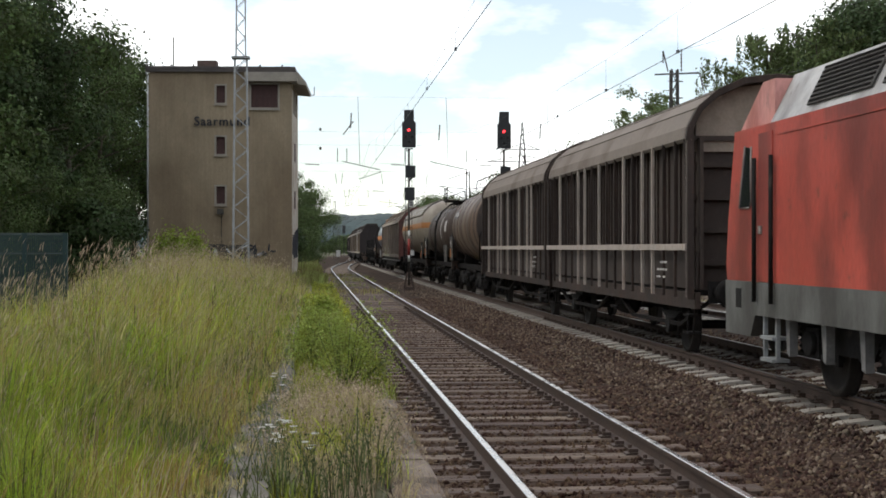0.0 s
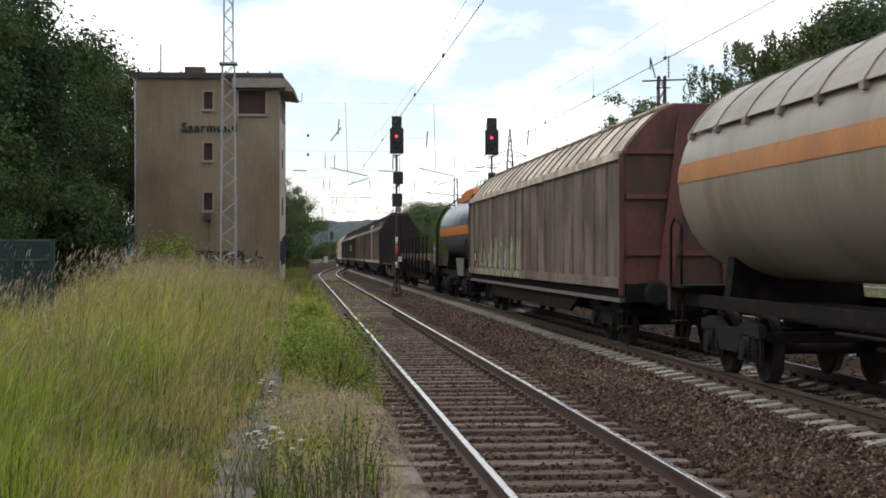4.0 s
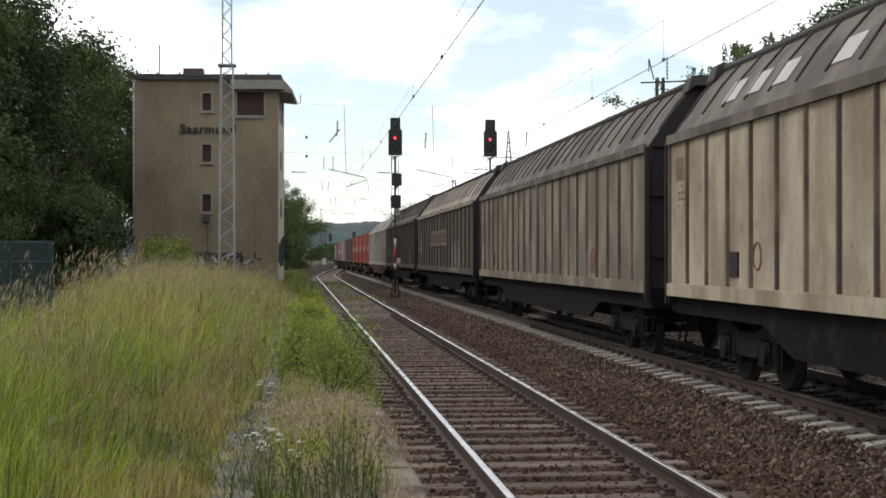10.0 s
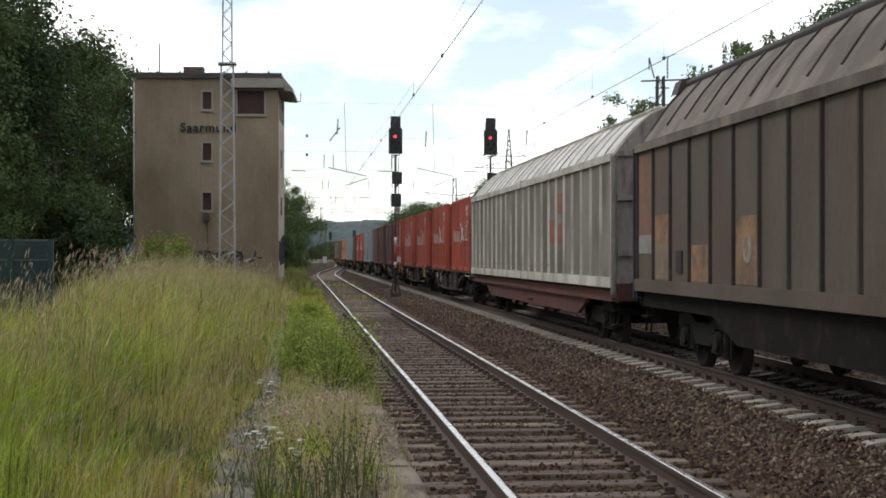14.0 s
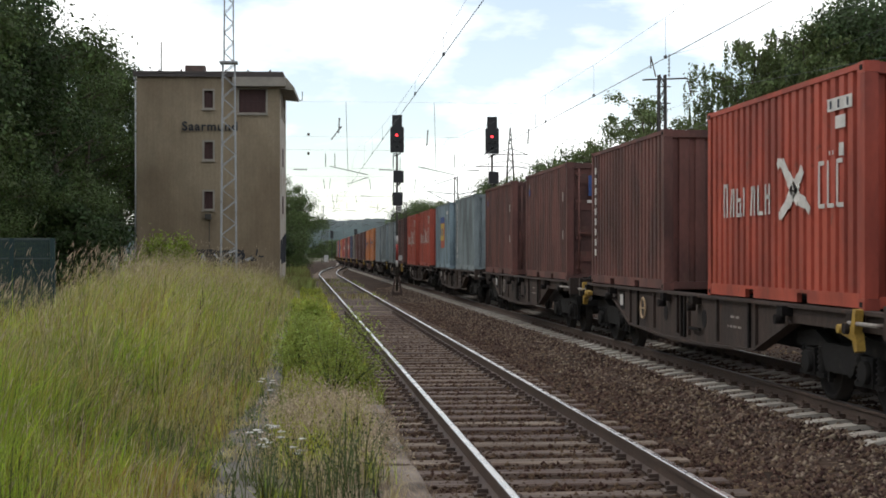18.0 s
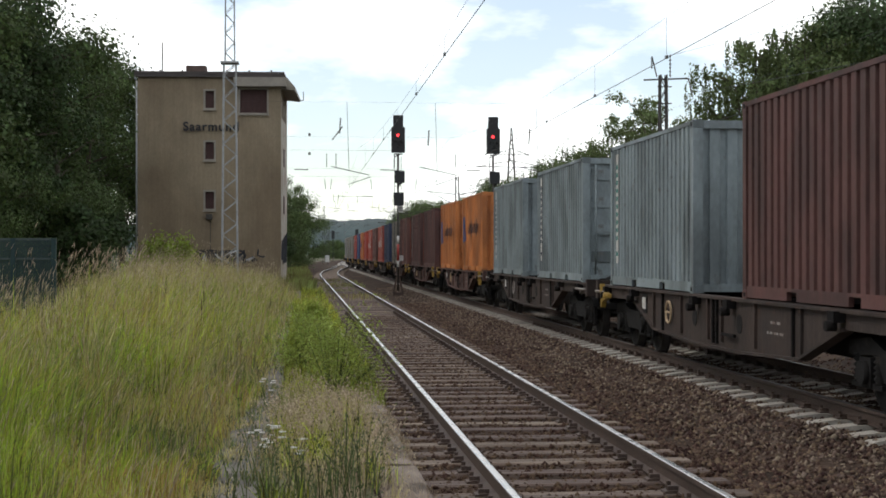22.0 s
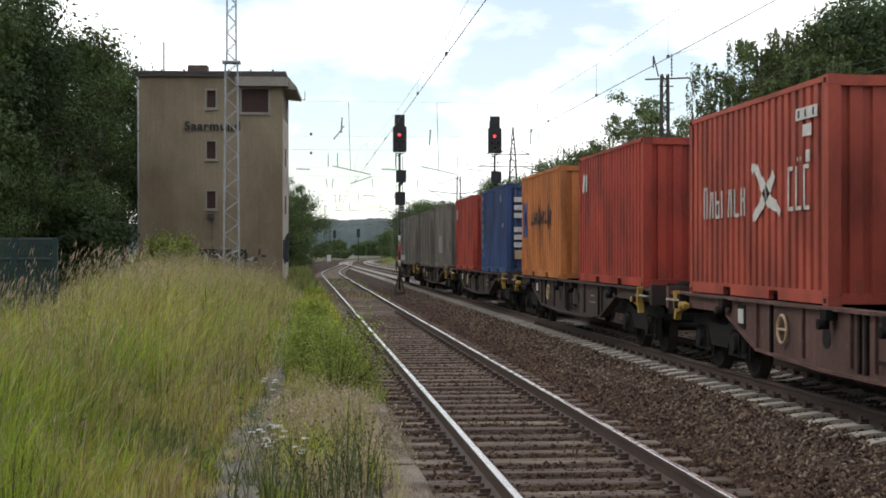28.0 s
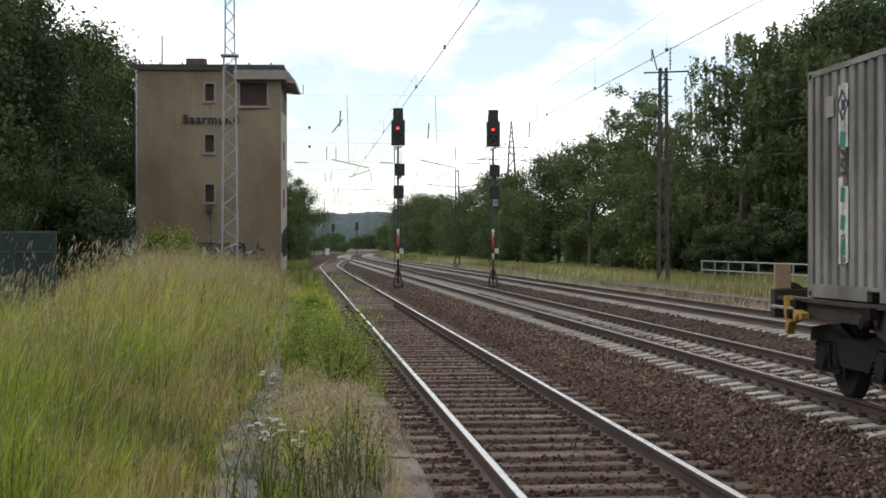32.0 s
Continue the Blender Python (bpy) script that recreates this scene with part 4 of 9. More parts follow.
# ---- running gear ----
def wheel_mesh():
    bm = bm_new()
    for s in (-1, 1):
        prof = [(s * 0.68, 0.10), (s * 0.68, 0.20), (s * 0.70, 0.38), (s * 0.682, 0.40), (s * 0.682, 0.488), (s * 0.712, 0.486), (s * 0.722, 0.462), (s * 0.815, 0.455), (s * 0.815, 0.40), (s * 0.765, 0.385), (s * 0.745, 0.20), (s * 0.80, 0.16), (s * 0.80, 0.09)]
        lathe(bm, prof, 28, "x")
        for k in range(6):
            a = k * math.pi / 3
            rod(bm, (s * 0.80, 0.12 * math.cos(a), 0.12 * math.sin(a)), (s * 0.825, 0.12 * math.cos(a), 0.12 * math.sin(a)), 0.02, 6)
    rod(bm, (-0.98, 0, 0), (0.98, 0, 0), 0.075, 12)
    return mesh_of("wheelset", bm, M_WHEEL)


def bogie_mesh():
    bm = bm_new()
    for s in (-1, 1):
        x0, x1 = (0.93, 1.05) if s > 0 else (-1.05, -0.93)
        prism(bm, [(-1.45, 0.62), (-1.2, 0.62), (-0.62, 0.66), (-0.42, 0.38), (0.42, 0.38), (0.62, 0.66), (1.2, 0.62), (1.45, 0.62), (1.4, 0.78), (0.8, 0.84), (0.35, 0.70), (-0.35, 0.70), (-0.8, 0.84), (-1.4, 0.78)], x0, x1, "x")
        for y in (-0.9, 0.9):
            box(bm, x0 - 0.02, x1 + 0.05, y - 0.16, y + 0.16, 0.30, 0.62)
            rod(bm, (s * 1.02, y, 0.46), (s * 1.13, y, 0.46), 0.13, 12)
            for q in (-0.29, 0.29):
                coil = [(0.345 + 0.3 * c / 10, 0.058 if c % 2 else 0.088) for c in range(11)]
                lathe(bm, coil, 10, "z", (s * 1.0, y + q, 0))
            box(bm, x0, x1 + 0.03, y - 0.42, y + 0.42, 0.29, 0.345)
            bar(bm, (s * 1.0, y - 0.5, 0.7), (s * 1.0, y - 0.5, 0.25), 0.05)
        for y in (-0.33, 0.33):
            box(bm, min(s * 0.70, s * 0.80), max(s * 0.70, s * 0.80), y - 0.06, y + 0.06, 0.30, 0.62)
    box(bm, -0.95, 0.95, -0.3, 0.3, 0.45, 0.70)
    box(bm, -0.95, 0.95, -1.45, -1.33, 0.58, 0.70)
    box(bm, -0.95, 0.95, 1.33, 1.45, 0.58, 0.70)
    rod(bm, (0, 0, 0.7), (0, 0, 0.9), 0.25, 16)
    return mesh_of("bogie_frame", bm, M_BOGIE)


def buffer_mesh():
    bm = bm_new()
    rod(bm, (0, 0, 0), (0, 0.36, 0), 0.10, 14)
    rod(bm, (0, 0.30, 0), (0, 0.56, 0), 0.075, 14)
    lathe(bm, [(0.56, 0.09), (0.57, 0.22), (0.60, 0.225), (0.615, 0.15)], 18, "y")
    box(bm, -0.17, 0.17, -0.03, 0.0, -0.17, 0.17)
    return mesh_of("buffer", bm, M_BOGIE)


WHEELSET, BOGIE_FRAME, BUFFER = wheel_mesh(), bogie_mesh(), buffer_mesh()
WHEELS = []


def add_bogie(wagon, y):
    b = part("bogie", BOGIE_FRAME, None, wagon, at=pose(0, y, 0))
    for q in (-0.9, 0.9):
        w = part("wheelset", WHEELSET, None, b)
        w.matrix_parent_inverse = Matrix.Translation((0, q, 0.456))
    return b


def add_axle(wagon, y):
    w = part("wheelset", WHEELSET, None, wagon)
    w.matrix_parent_inverse = Matrix.Translation((0, y, 0.456))
    bm = bm_new()
    for s in (-1, 1):
        prism(bm, [(y - 0.55, 0.90), (y - 0.18, 0.30), (y + 0.18, 0.30), (y + 0.55, 0.90)], s * 0.98 - 0.03, s * 0.98 + 0.03, "x")
        for k in range(4):
            box(bm, s * 1.05 - 0.05, s * 1.05 + 0.05, y - 0.62 + k * 0.09, y + 0.62 - k * 0.09, 0.66 - k * 0.03, 0.685 - k * 0.03)
        rod(bm, (s * 1.0, y, 0.456), (s * 1.15, y, 0.456), 0.13, 12)
    part("axle_guard", bm, M_BOGIE, wagon)


def add_ends(wagon, half):
    """Buffers and a coupling at both ends; half: to the buffer beam."""
    for s in (-1, 1):
        for x in (-0.875, 0.875):
            part("buffer", BUFFER, None, wagon, at=pose(x, s * half, 1.05, 0, 0, 0 if s > 0 else 180))
        bm = bm_new()
        bar(bm, (0, s * half, 1.0), (0, s * (half + 0.35), 0.95), 0.09)
        bar(bm, (0, s * (half + 0.3), 0.97), (0, s * (half + 0.55), 0.72), 0.06)
        pipe(bm, [(0.35, s * half, 0.9), (0.35, s * (half + 0.22), 0.62), (0.30, s * (half + 0.45), 0.72)], 0.025, 6)
        part("coupling", bm, M_BOGIE, wagon)


def steps_and_pipes(wagon, half, brake=True, steps=True):
    """Foot steps at the corners, brake gear under the floor."""
    for sx in (-1, 1) if steps else ():
        for sy in (-1, 1):
            bm = bm_new()
            y = sy * (half - 0.35)
            for q in (-0.18, 0.18):
                bar(bm, (sx * 1.2, y + q, 1.0), (sx * 1.25, y + q, 0.42), 0.03)
            for z in (0.43, 0.70):
                box(bm, min(sx * 1.12, sx * 1.32), max(sx * 1.12, sx * 1.32), y - 0.19, y + 0.19, z - 0.015, z + 0.015)
            part("step", bm, M_UNDER, wagon)
    if brake:
        part("brake_reservoir", lathe(bm_new(), [(-0.55, 0.05), (-0.5, 0.16), (-0.35, 0.2), (0.35, 0.2), (0.5, 0.16), (0.55, 0.05)], 14, "y", (-0.72, 0.6, 0.62)), M_UNDER, wagon)
        bm = bm_new()
        pipe(bm, [(-1.12, -2.2, 0.85), (-1.12, 2.4, 0.85)], 0.022, 6)
        bar(bm, (-0.2, -3.5, 0.6), (-0.2, 3.5, 0.6), 0.05)
        bar(bm, (-1.28, -1.1, 0.62), (-1.28, -0.5, 0.62), 0.04)
        part("brake_rigging", bm, M_UNDER, wagon)


def label_plate(bm, x, y, z, w, h):
    """A field of small bars standing for wagon data, on the face at x."""
    rows = max(1, int(h / 0.09))
    for r in range(rows):
        yy = y
        while yy < y + w - 0.05:
            ln = 0.06 + 0.11 * ((r * 7 + int(yy * 31)) % 5) / 4
            ln = min(ln, y + w - yy)
            if (r * 5 + int(yy * 17)) % 3:
                box(bm, x - 0.004, x, yy, yy + ln, z + r * h / rows, z + r * h / rows + 0.032)
            yy += ln + 0.06
    return bm


# ---- sliding-wall wagons ----
HB = [(-1.36, 3.48), (-0.86, 4.20), (-0.58, 4.52), (0.58, 4.52), (0.86, 4.20), (1.36, 3.48)]


M_RIDGE = mat("dark_ridge_rail", (0.062, 0.054, 0.049), 0.75, 0.2, var=0.25, scale=2, fine=20)
roof_line = dirty("dark_roof_rib", (0.075, 0.06, 0.05), (0.05, 0.04, 0.034), 0.45, 0.8)


def build_slider(length, wall, roof, end, sill, label, mid=True, ribs=11, roof_round=False, rib_mat=None, belly=0.62, rail=None):
    """A covered bogie wagon with ribbed sliding walls; length of the body."""
    t = thing("sliding_wall_wagon", label, "freight wagon", group="covered wagons of the train")
    L = length / 2
    rib_mat = rib_mat or wall
    side_halves = ((-L + 0.05, -0.04), (0.04, L - 0.05)) if mid else ((-L + 0.05, L - 0.05),)
    prof = [(-1.37, 3.48), (-1.24, 3.68), (-0.98, 3.99), (-0.70, 4.26), (-0.42, 4.39), (0.42, 4.39), (0.70, 4.26), (0.98, 3.99), (1.24, 3.68), (1.37, 3.48)] if roof_round else HB
    for s in (-1, 1):
        for a, b in side_halves:
            w = part("sliding_wall", box(bm_new(), min(s * 1.30, s * 1.36), max(s * 1.30, s * 1.36), a, b, 1.13, 3.50), wall, t)
            n = ribs if mid else ribs * 2
            rib = mesh_of("wall_rib", prism(bm_new(), [(s * 1.36, -0.042), (s * 1.402, -0.026), (s * 1.402, 0.026), (s * 1.36, 0.042)], 1.32, 3.42, "z"), rib_mat)
            for i in range(n + 1):
                part("wall_rib", rib, None, w, at=pose(0, a + 0.05 + (b - a - 0.1) * i / n, 0))
            part("lower_rail", box(bm_new(), min(s * 1.361, s * 1.42), max(s * 1.361, s * 1.42), a, b, 1.12, 1.31), roof if belly > 0.7 else wall, w)
            part("upper_rail", box(bm_new(), min(s * 1.361, s * 1.42), max(s * 1.361, s * 1.42), a, b, 3.42, 3.56), roof, w)
        if mid:
            part("centre_post", box(bm_new(), min(s * 1.30, s * 1.425), max(s * 1.30, s * 1.425), -0.035, 0.035, 1.1, 3.6), M_GREYSTEEL, t)
    for a, b in side_halves:
        bm = bm_new()
        outer = prof
        inner = [(x * 0.96, z - 0.05) for x, z in reversed(prof)]
        prism(bm, outer + inner, a, b, "y")
        rf = part("roof", bm, roof, t)
        n = ribs if mid else ribs * 2
        rb = bm_new()
        for p, q in zip(prof, prof[1:]):
            if not roof_round and abs(p[0]) > 1.3:
                p = (p[0] + 0.42 * (q[0] - p[0]), p[1] + 0.42 * (q[1] - p[1]))
            if not roof_round and abs(q[0]) > 1.3:
                q = (q[0] + 0.42 * (p[0] - q[0]), q[1] + 0.42 * (p[1] - q[1]))
            bar(rb, (p[0], 0, p[1] + 0.010), (q[0], 0, q[1] + 0.010), 0.04, 0.045, side=(0, 1, 0))
        rib = mesh_of("roof_rib", rb, rib_mat if roof_round else roof_line)
        for i in range(n + 1):
            part("roof_rib", rib, None, rf, at=pose(0, a + 0.06 + (b - a - 0.12) * i / n, 0))
    rr = 0.028 if roof_round else 0.075
    for x in (-0.52, 0.52):
        zr = prof[len(prof) // 2][1] - 0.02 + rr
        part("ridge_rail", rod(bm_new(), (x, -L, zr), (x, L, zr), rr, 8), roof if roof_round else M_RIDGE, t)
    if not roof_round:
        for s in (-1, 1):
            part("ridge_visor", prism(bm_new(), [(-0.74, 4.40), (-0.66, 4.64), (-0.58, 4.67), (0.58, 4.67), (0.66, 4.64), (0.74, 4.40), (0.60, 4.50), (-0.60, 4.50)], *sorted((s * (L - 0.25), s * (L + 0.16))), "y"), M_RIDGE, t)
    for s in (-1, 1):
        y0, y1 = (L - 0.05, L) if s > 0 else (-L, -L + 0.05)
        e = part("end_wall", prism(bm_new(), [(-1.38, 1.0)] + [(-1.38, 3.48)] + prof[1:-1] + [(1.38, 3.48), (1.38, 1.0)], y0, y1, "y"), end, t)
        yy = s * L
        for x in (-0.62, 0.62):
            part("end_strut", bar(bm_new(), (x, yy + s * 0.06, 1.05), (x * 0.35, yy + s * 0.06, 4.2), 0.26, 0.12, side=(0, 1, 0)), end, e)
        for z in (1.75, 2.75, 3.55):
            part("end_bar", bar(bm_new(), (-1.3, yy + s * 0.03, z), (1.3, yy + s * 0.03, z), 0.07, 0.09), end, e)
        for x in (-1.42, 1.42):
            part("corner_post", box(bm_new(), min(x, x * 0.95), max(x, x * 0.95), min(yy, yy + s * 0.07), max(yy, yy + s * 0.07), 1.0, 3.5), end, e)
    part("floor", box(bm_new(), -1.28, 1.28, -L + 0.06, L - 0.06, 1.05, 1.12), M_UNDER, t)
    # Deep box and air tank added to block light under the wagon.
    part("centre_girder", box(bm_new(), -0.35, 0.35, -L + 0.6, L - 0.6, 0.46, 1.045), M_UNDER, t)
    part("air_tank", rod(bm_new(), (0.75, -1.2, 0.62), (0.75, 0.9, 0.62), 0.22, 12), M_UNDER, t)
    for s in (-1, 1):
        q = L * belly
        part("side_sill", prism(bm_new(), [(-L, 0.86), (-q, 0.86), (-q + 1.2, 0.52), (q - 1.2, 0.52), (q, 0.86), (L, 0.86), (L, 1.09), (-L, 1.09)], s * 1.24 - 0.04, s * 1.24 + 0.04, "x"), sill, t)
        if rail:
            part("sill_lip", box(bm_new(), min(s * 1.281, s * 1.375), max(s * 1.281, s * 1.375), -L + 0.1, L - 0.1, 0.87, 0.935), rail, t)
    for y in (-L, L):
        part("buffer_beam", box(bm_new(), -1.3, 1.3, y - 0.06, y + 0.06, 0.88, 1.20), sill, t)
    add_bogie(t, -L + 3.0), add_bogie(t, L - 3.0)
    add_ends(t, L + 0.02)
    steps_and_pipes(t, L)
    bm = label_plate(bm_new(), -1.364, L - 1.05, 2.45, 0.5, 0.5)
    part("data_marks", bm, M_SCRAWL if belly < 0.7 else M_GREYSTEEL, t)
    return t


# ---- twin covered wagons with posts ----
M_POST = mat("pale_rusty_post", (0.36, 0.31, 0.27), 0.8, 0.1, var=0.3, scale=3, fine=25, bump=0.2, spot=(0.17, 0.115, 0.09), amount=0.36, spot_scale=3, stretch=(2, 2, 0.4))
M_SEAM = mat("dark_roof_seam", (0.085, 0.068, 0.056), 0.9, var=0.2)
M_ENDPALE = mat("tan_end_sheet", (0.22, 0.18, 0.145), 0.85, var=0.2, scale=2, fine=20, spot=(0.13, 0.10, 0.08), amount=0.42, spot_scale=1.5)

def build_caged(length, label):
    t = thing("covered_wagon", label, "freight wagon", group="covered wagons of the train")
    L = length / 2
    wall = dirty("brown_caged_wall", (0.036, 0.026, 0.022), (0.065, 0.048, 0.039), 0.38, 0.85)
    roof = mat("grey_brown_roof", (0.190, 0.158, 0.132), 0.85, var=0.15, scale=0.6, fine=12, spot=(0.125, 0.098, 0.08), amount=0.42, spot_scale=0.6)
    prof = [(-1.36, 3.40), (-1.33, 3.58), (-1.18, 3.86), (-0.9, 4.10), (-0.5, 4.28), (0, 4.34), (0.5, 4.28), (0.9, 4.10), (1.18, 3.86), (1.33, 3.58), (1.36, 3.40)]
    for s in (-1, 1):
        w = part("side_wall", box(bm_new(), min(s * 1.12, s * 1.18), max(s * 1.12, s * 1.18), -L + 0.05, L - 0.05, 1.1, 3.40), wall, t)
        n = 17
        for i in range(n + 1):
            y = -L + 0.12 + (length - 0.24) * i / n
            pale = i % 3 == 0 or i in (4, 11)
            part("post", box(bm_new(), min(s * 1.325, s * 1.37), max(s * 1.325, s * 1.37), y - (0.034 if pale else 0.018), y + (0.034 if pale else 0.018), 0.96, 3.40), M_POST if pale else M_SILL, w)
            if i < n:
                for q in (0.33, 0.66):
                    yy = y + q * (length - 0.24) / n
                    part("slat_edge", box(bm_new(), min(s * 1.181, s * 1.215), max(s * 1.181, s * 1.215), yy - 0.012, yy + 0.012, 1.67, 3.39), M_SILL, w)
        part("mid_rail", box(bm_new(), min(s * 1.371, s * 1.41), max(s * 1.371, s * 1.41), -L + 0.05, L - 0.05, 1.69, 1.79), M_POST, w)
        part("lower_panel", box(bm_new(), min(s * 1.20, s * 1.24), max(s * 1.20, s * 1.24), -L + 0.05, L - 0.05, 1.1, 1.66), wall, w)
        part("side_sill", prism(bm_new(), [(-L, 0.80), (L, 0.80), (L, 1.05), (-L, 1.05)], s * 1.22 - 0.04, s * 1.22 + 0.04, "x"), M_SILL, t)
        for y0, y1 in ((-L + 0.3, -0.5), (0.5, L - 0.3)):
            bm = bm_new()
            bar(bm, (s * 1.1, y0, 0.82), (s * 1.1, y0 + 1.2, 0.50), 0.06)
            bar(bm, (s * 1.1, y0 + 1.2, 0.50), (s * 1.1, y1 - 1.2, 0.50), 0.06)
            bar(bm, (s * 1.1, y1 - 1.2, 0.50), (s * 1.1, y1, 0.82), 0.06)
            part("truss_rod", bm, M_UNDER, t)
    rf = part("roof", prism(bm_new(), prof + [(x * 0.97, z - 0.05) for x, z in reversed(prof)], -L, L, "y"), roof, t)
    seam = bm_new()
    for i in range(2):
        y = -L + 0.03 + (length - 0.06) * i
        for p, q in zip(prof, prof[1:]):
            bar(seam, (p[0], y, p[1] + 0.012), (q[0], y, q[1] + 0.012), 0.05, 0.03, side=(0, 1, 0))
    for k in (2, 3, 4, 6, 7, 8):
        bar(seam, (prof[k][0], -L, prof[k][1] + 0.002), (prof[k][0], L, prof[k][1] + 0.002), 0.018)
    part("roof_seams", seam, M_SEAM, rf)
    for s in (-1, 1):
        yy = s * L
        e = part("end_wall", prism(bm_new(), [(-1.30, 1.0)] + prof + [(1.30, 1.0)], min(yy - s * 0.3, yy - s * 0.34), max(yy - s * 0.3, yy - s * 0.34), "y"), wall, t)
        bm = bm_new()
        for z in (1.5, 2.0, 2.5, 3.0, 3.4):
            bar(bm, (-1.25, yy - s * 0.26, z), (1.25, yy - s * 0.26, z), 0.10, 0.08)
        part("end_slats", bm, wall, e)
        part("end_sheet", prism(bm_new(), [(-1.2, 3.2), (-1.18, 3.78), (-0.88, 4.02), (-0.5, 4.19), (0, 4.25), (0.5, 4.19), (0.88, 4.02), (1.18, 3.78), (1.2, 3.2)], min(yy - s * 0.27, yy - s * 0.25), max(yy - s * 0.27, yy - s * 0.25), "y"), M_ENDPALE, e, "tan sheet under the arched roof end")
        arch = bm_new()
        for p, q in zip(prof, prof[1:]):
            bar(arch, (p[0], yy - s * 0.04, p[1] - 0.02), (q[0], yy - s * 0.04, q[1] - 0.02), 0.09, 0.10, side=(0, 1, 0))
        for x in (-1.33, 1.33):
            bar(arch, (x, yy - s * 0.05, 0.95), (x, yy - s * 0.05, 3.45), 0.10)
        part("end_frame", arch, M_SILL, e)
    part("floor", box(bm_new(), -1.2, 1.2, -L + 0.1, L - 0.1, 1.0, 1.08), M_UNDER, t)
    add_axle(t, -L + 2.3), add_axle(t, L - 2.3)
    add_ends(t, L - 0.05)
    steps_and_pipes(t, L)
    part("data_marks", label_plate(bm_new(), -1.415, -L + 1.2, 1.25, 0.7, 0.35), M_MARK, t)
    return t


# ---- tank wagons ----
# Dark colour of the tank ends stands in for shade between the wagons.
M_HEAD = dirty("shade_darkened_tank_end", (0.040, 0.030, 0.026), (0.060, 0.045, 0.038), 0.42, 0.7)
M_PANEL = mat("dark_grey_panel", (0.064, 0.060, 0.055), 0.8, spec=0.2, var=0.25, scale=2, fine=20, spot=(0.040, 0.036, 0.033), amount=0.4, spot_scale=2)
M_FADED = mat("faded_orange_stripe", (0.36, 0.155, 0.055), 0.6, var=0.25, scale=1.2, fine=20, bump=0.05, spot=(0.27, 0.17, 0.10), amount=0.35, spot_scale=1.5, stretch=(1, 1, 0.4))
def barrel(r, half, dish=0.45, n=36):
    if dish < 0.4:
        return lathe(bm_new(), [(-half, r), (-half * 0.33, r), (half * 0.33, r), (half, r)], n, "y")
    prof = []
    for k in range(7):
        a = math.pi / 2 * k / 6
        prof.append((-half - dish * math.cos(a), max(0.03, r * math.sin(a) ** 0.5)))
    prof += [(half + dish * math.cos(math.pi / 2 * k / 6), max(0.03, r * math.sin(math.pi / 2 * k / 6) ** 0.5)) for k in range(6, -1, -1)]
    return lathe(bm_new(), prof, n, "y")


def arc_strip(bm, r, a0, a1, y0, y1, thick=0.012, n=12):
    """A curved plate on a barrel, angles in degrees from straight down the near side (180 is towards -x)."""
    for i in range(n):
        p, q = radians(a0 + (a1 - a0) * i / n), radians(a0 + (a1 - a0) * (i + 1) / n)
        vs = []
        for rr in (r, r + thick):
            vs += [bm.verts.new((rr * math.cos(p), y0, rr * math.sin(p))), bm.verts.new((rr * math.cos(q), y0, rr * math.sin(q))),
                   bm.verts.new((rr * math.cos(q), y1, rr * math.sin(q))), bm.verts.new((rr * math.cos(p), y1, rr * math.sin(p)))]
        for f in ((0, 1, 2, 3), (7, 6, 5, 4), (0, 4, 5, 1), (1, 5, 6, 2), (2, 6, 7, 3), (3, 7, 4, 0)):
            bm.faces.new([vs[k] for k in f])
    return bm


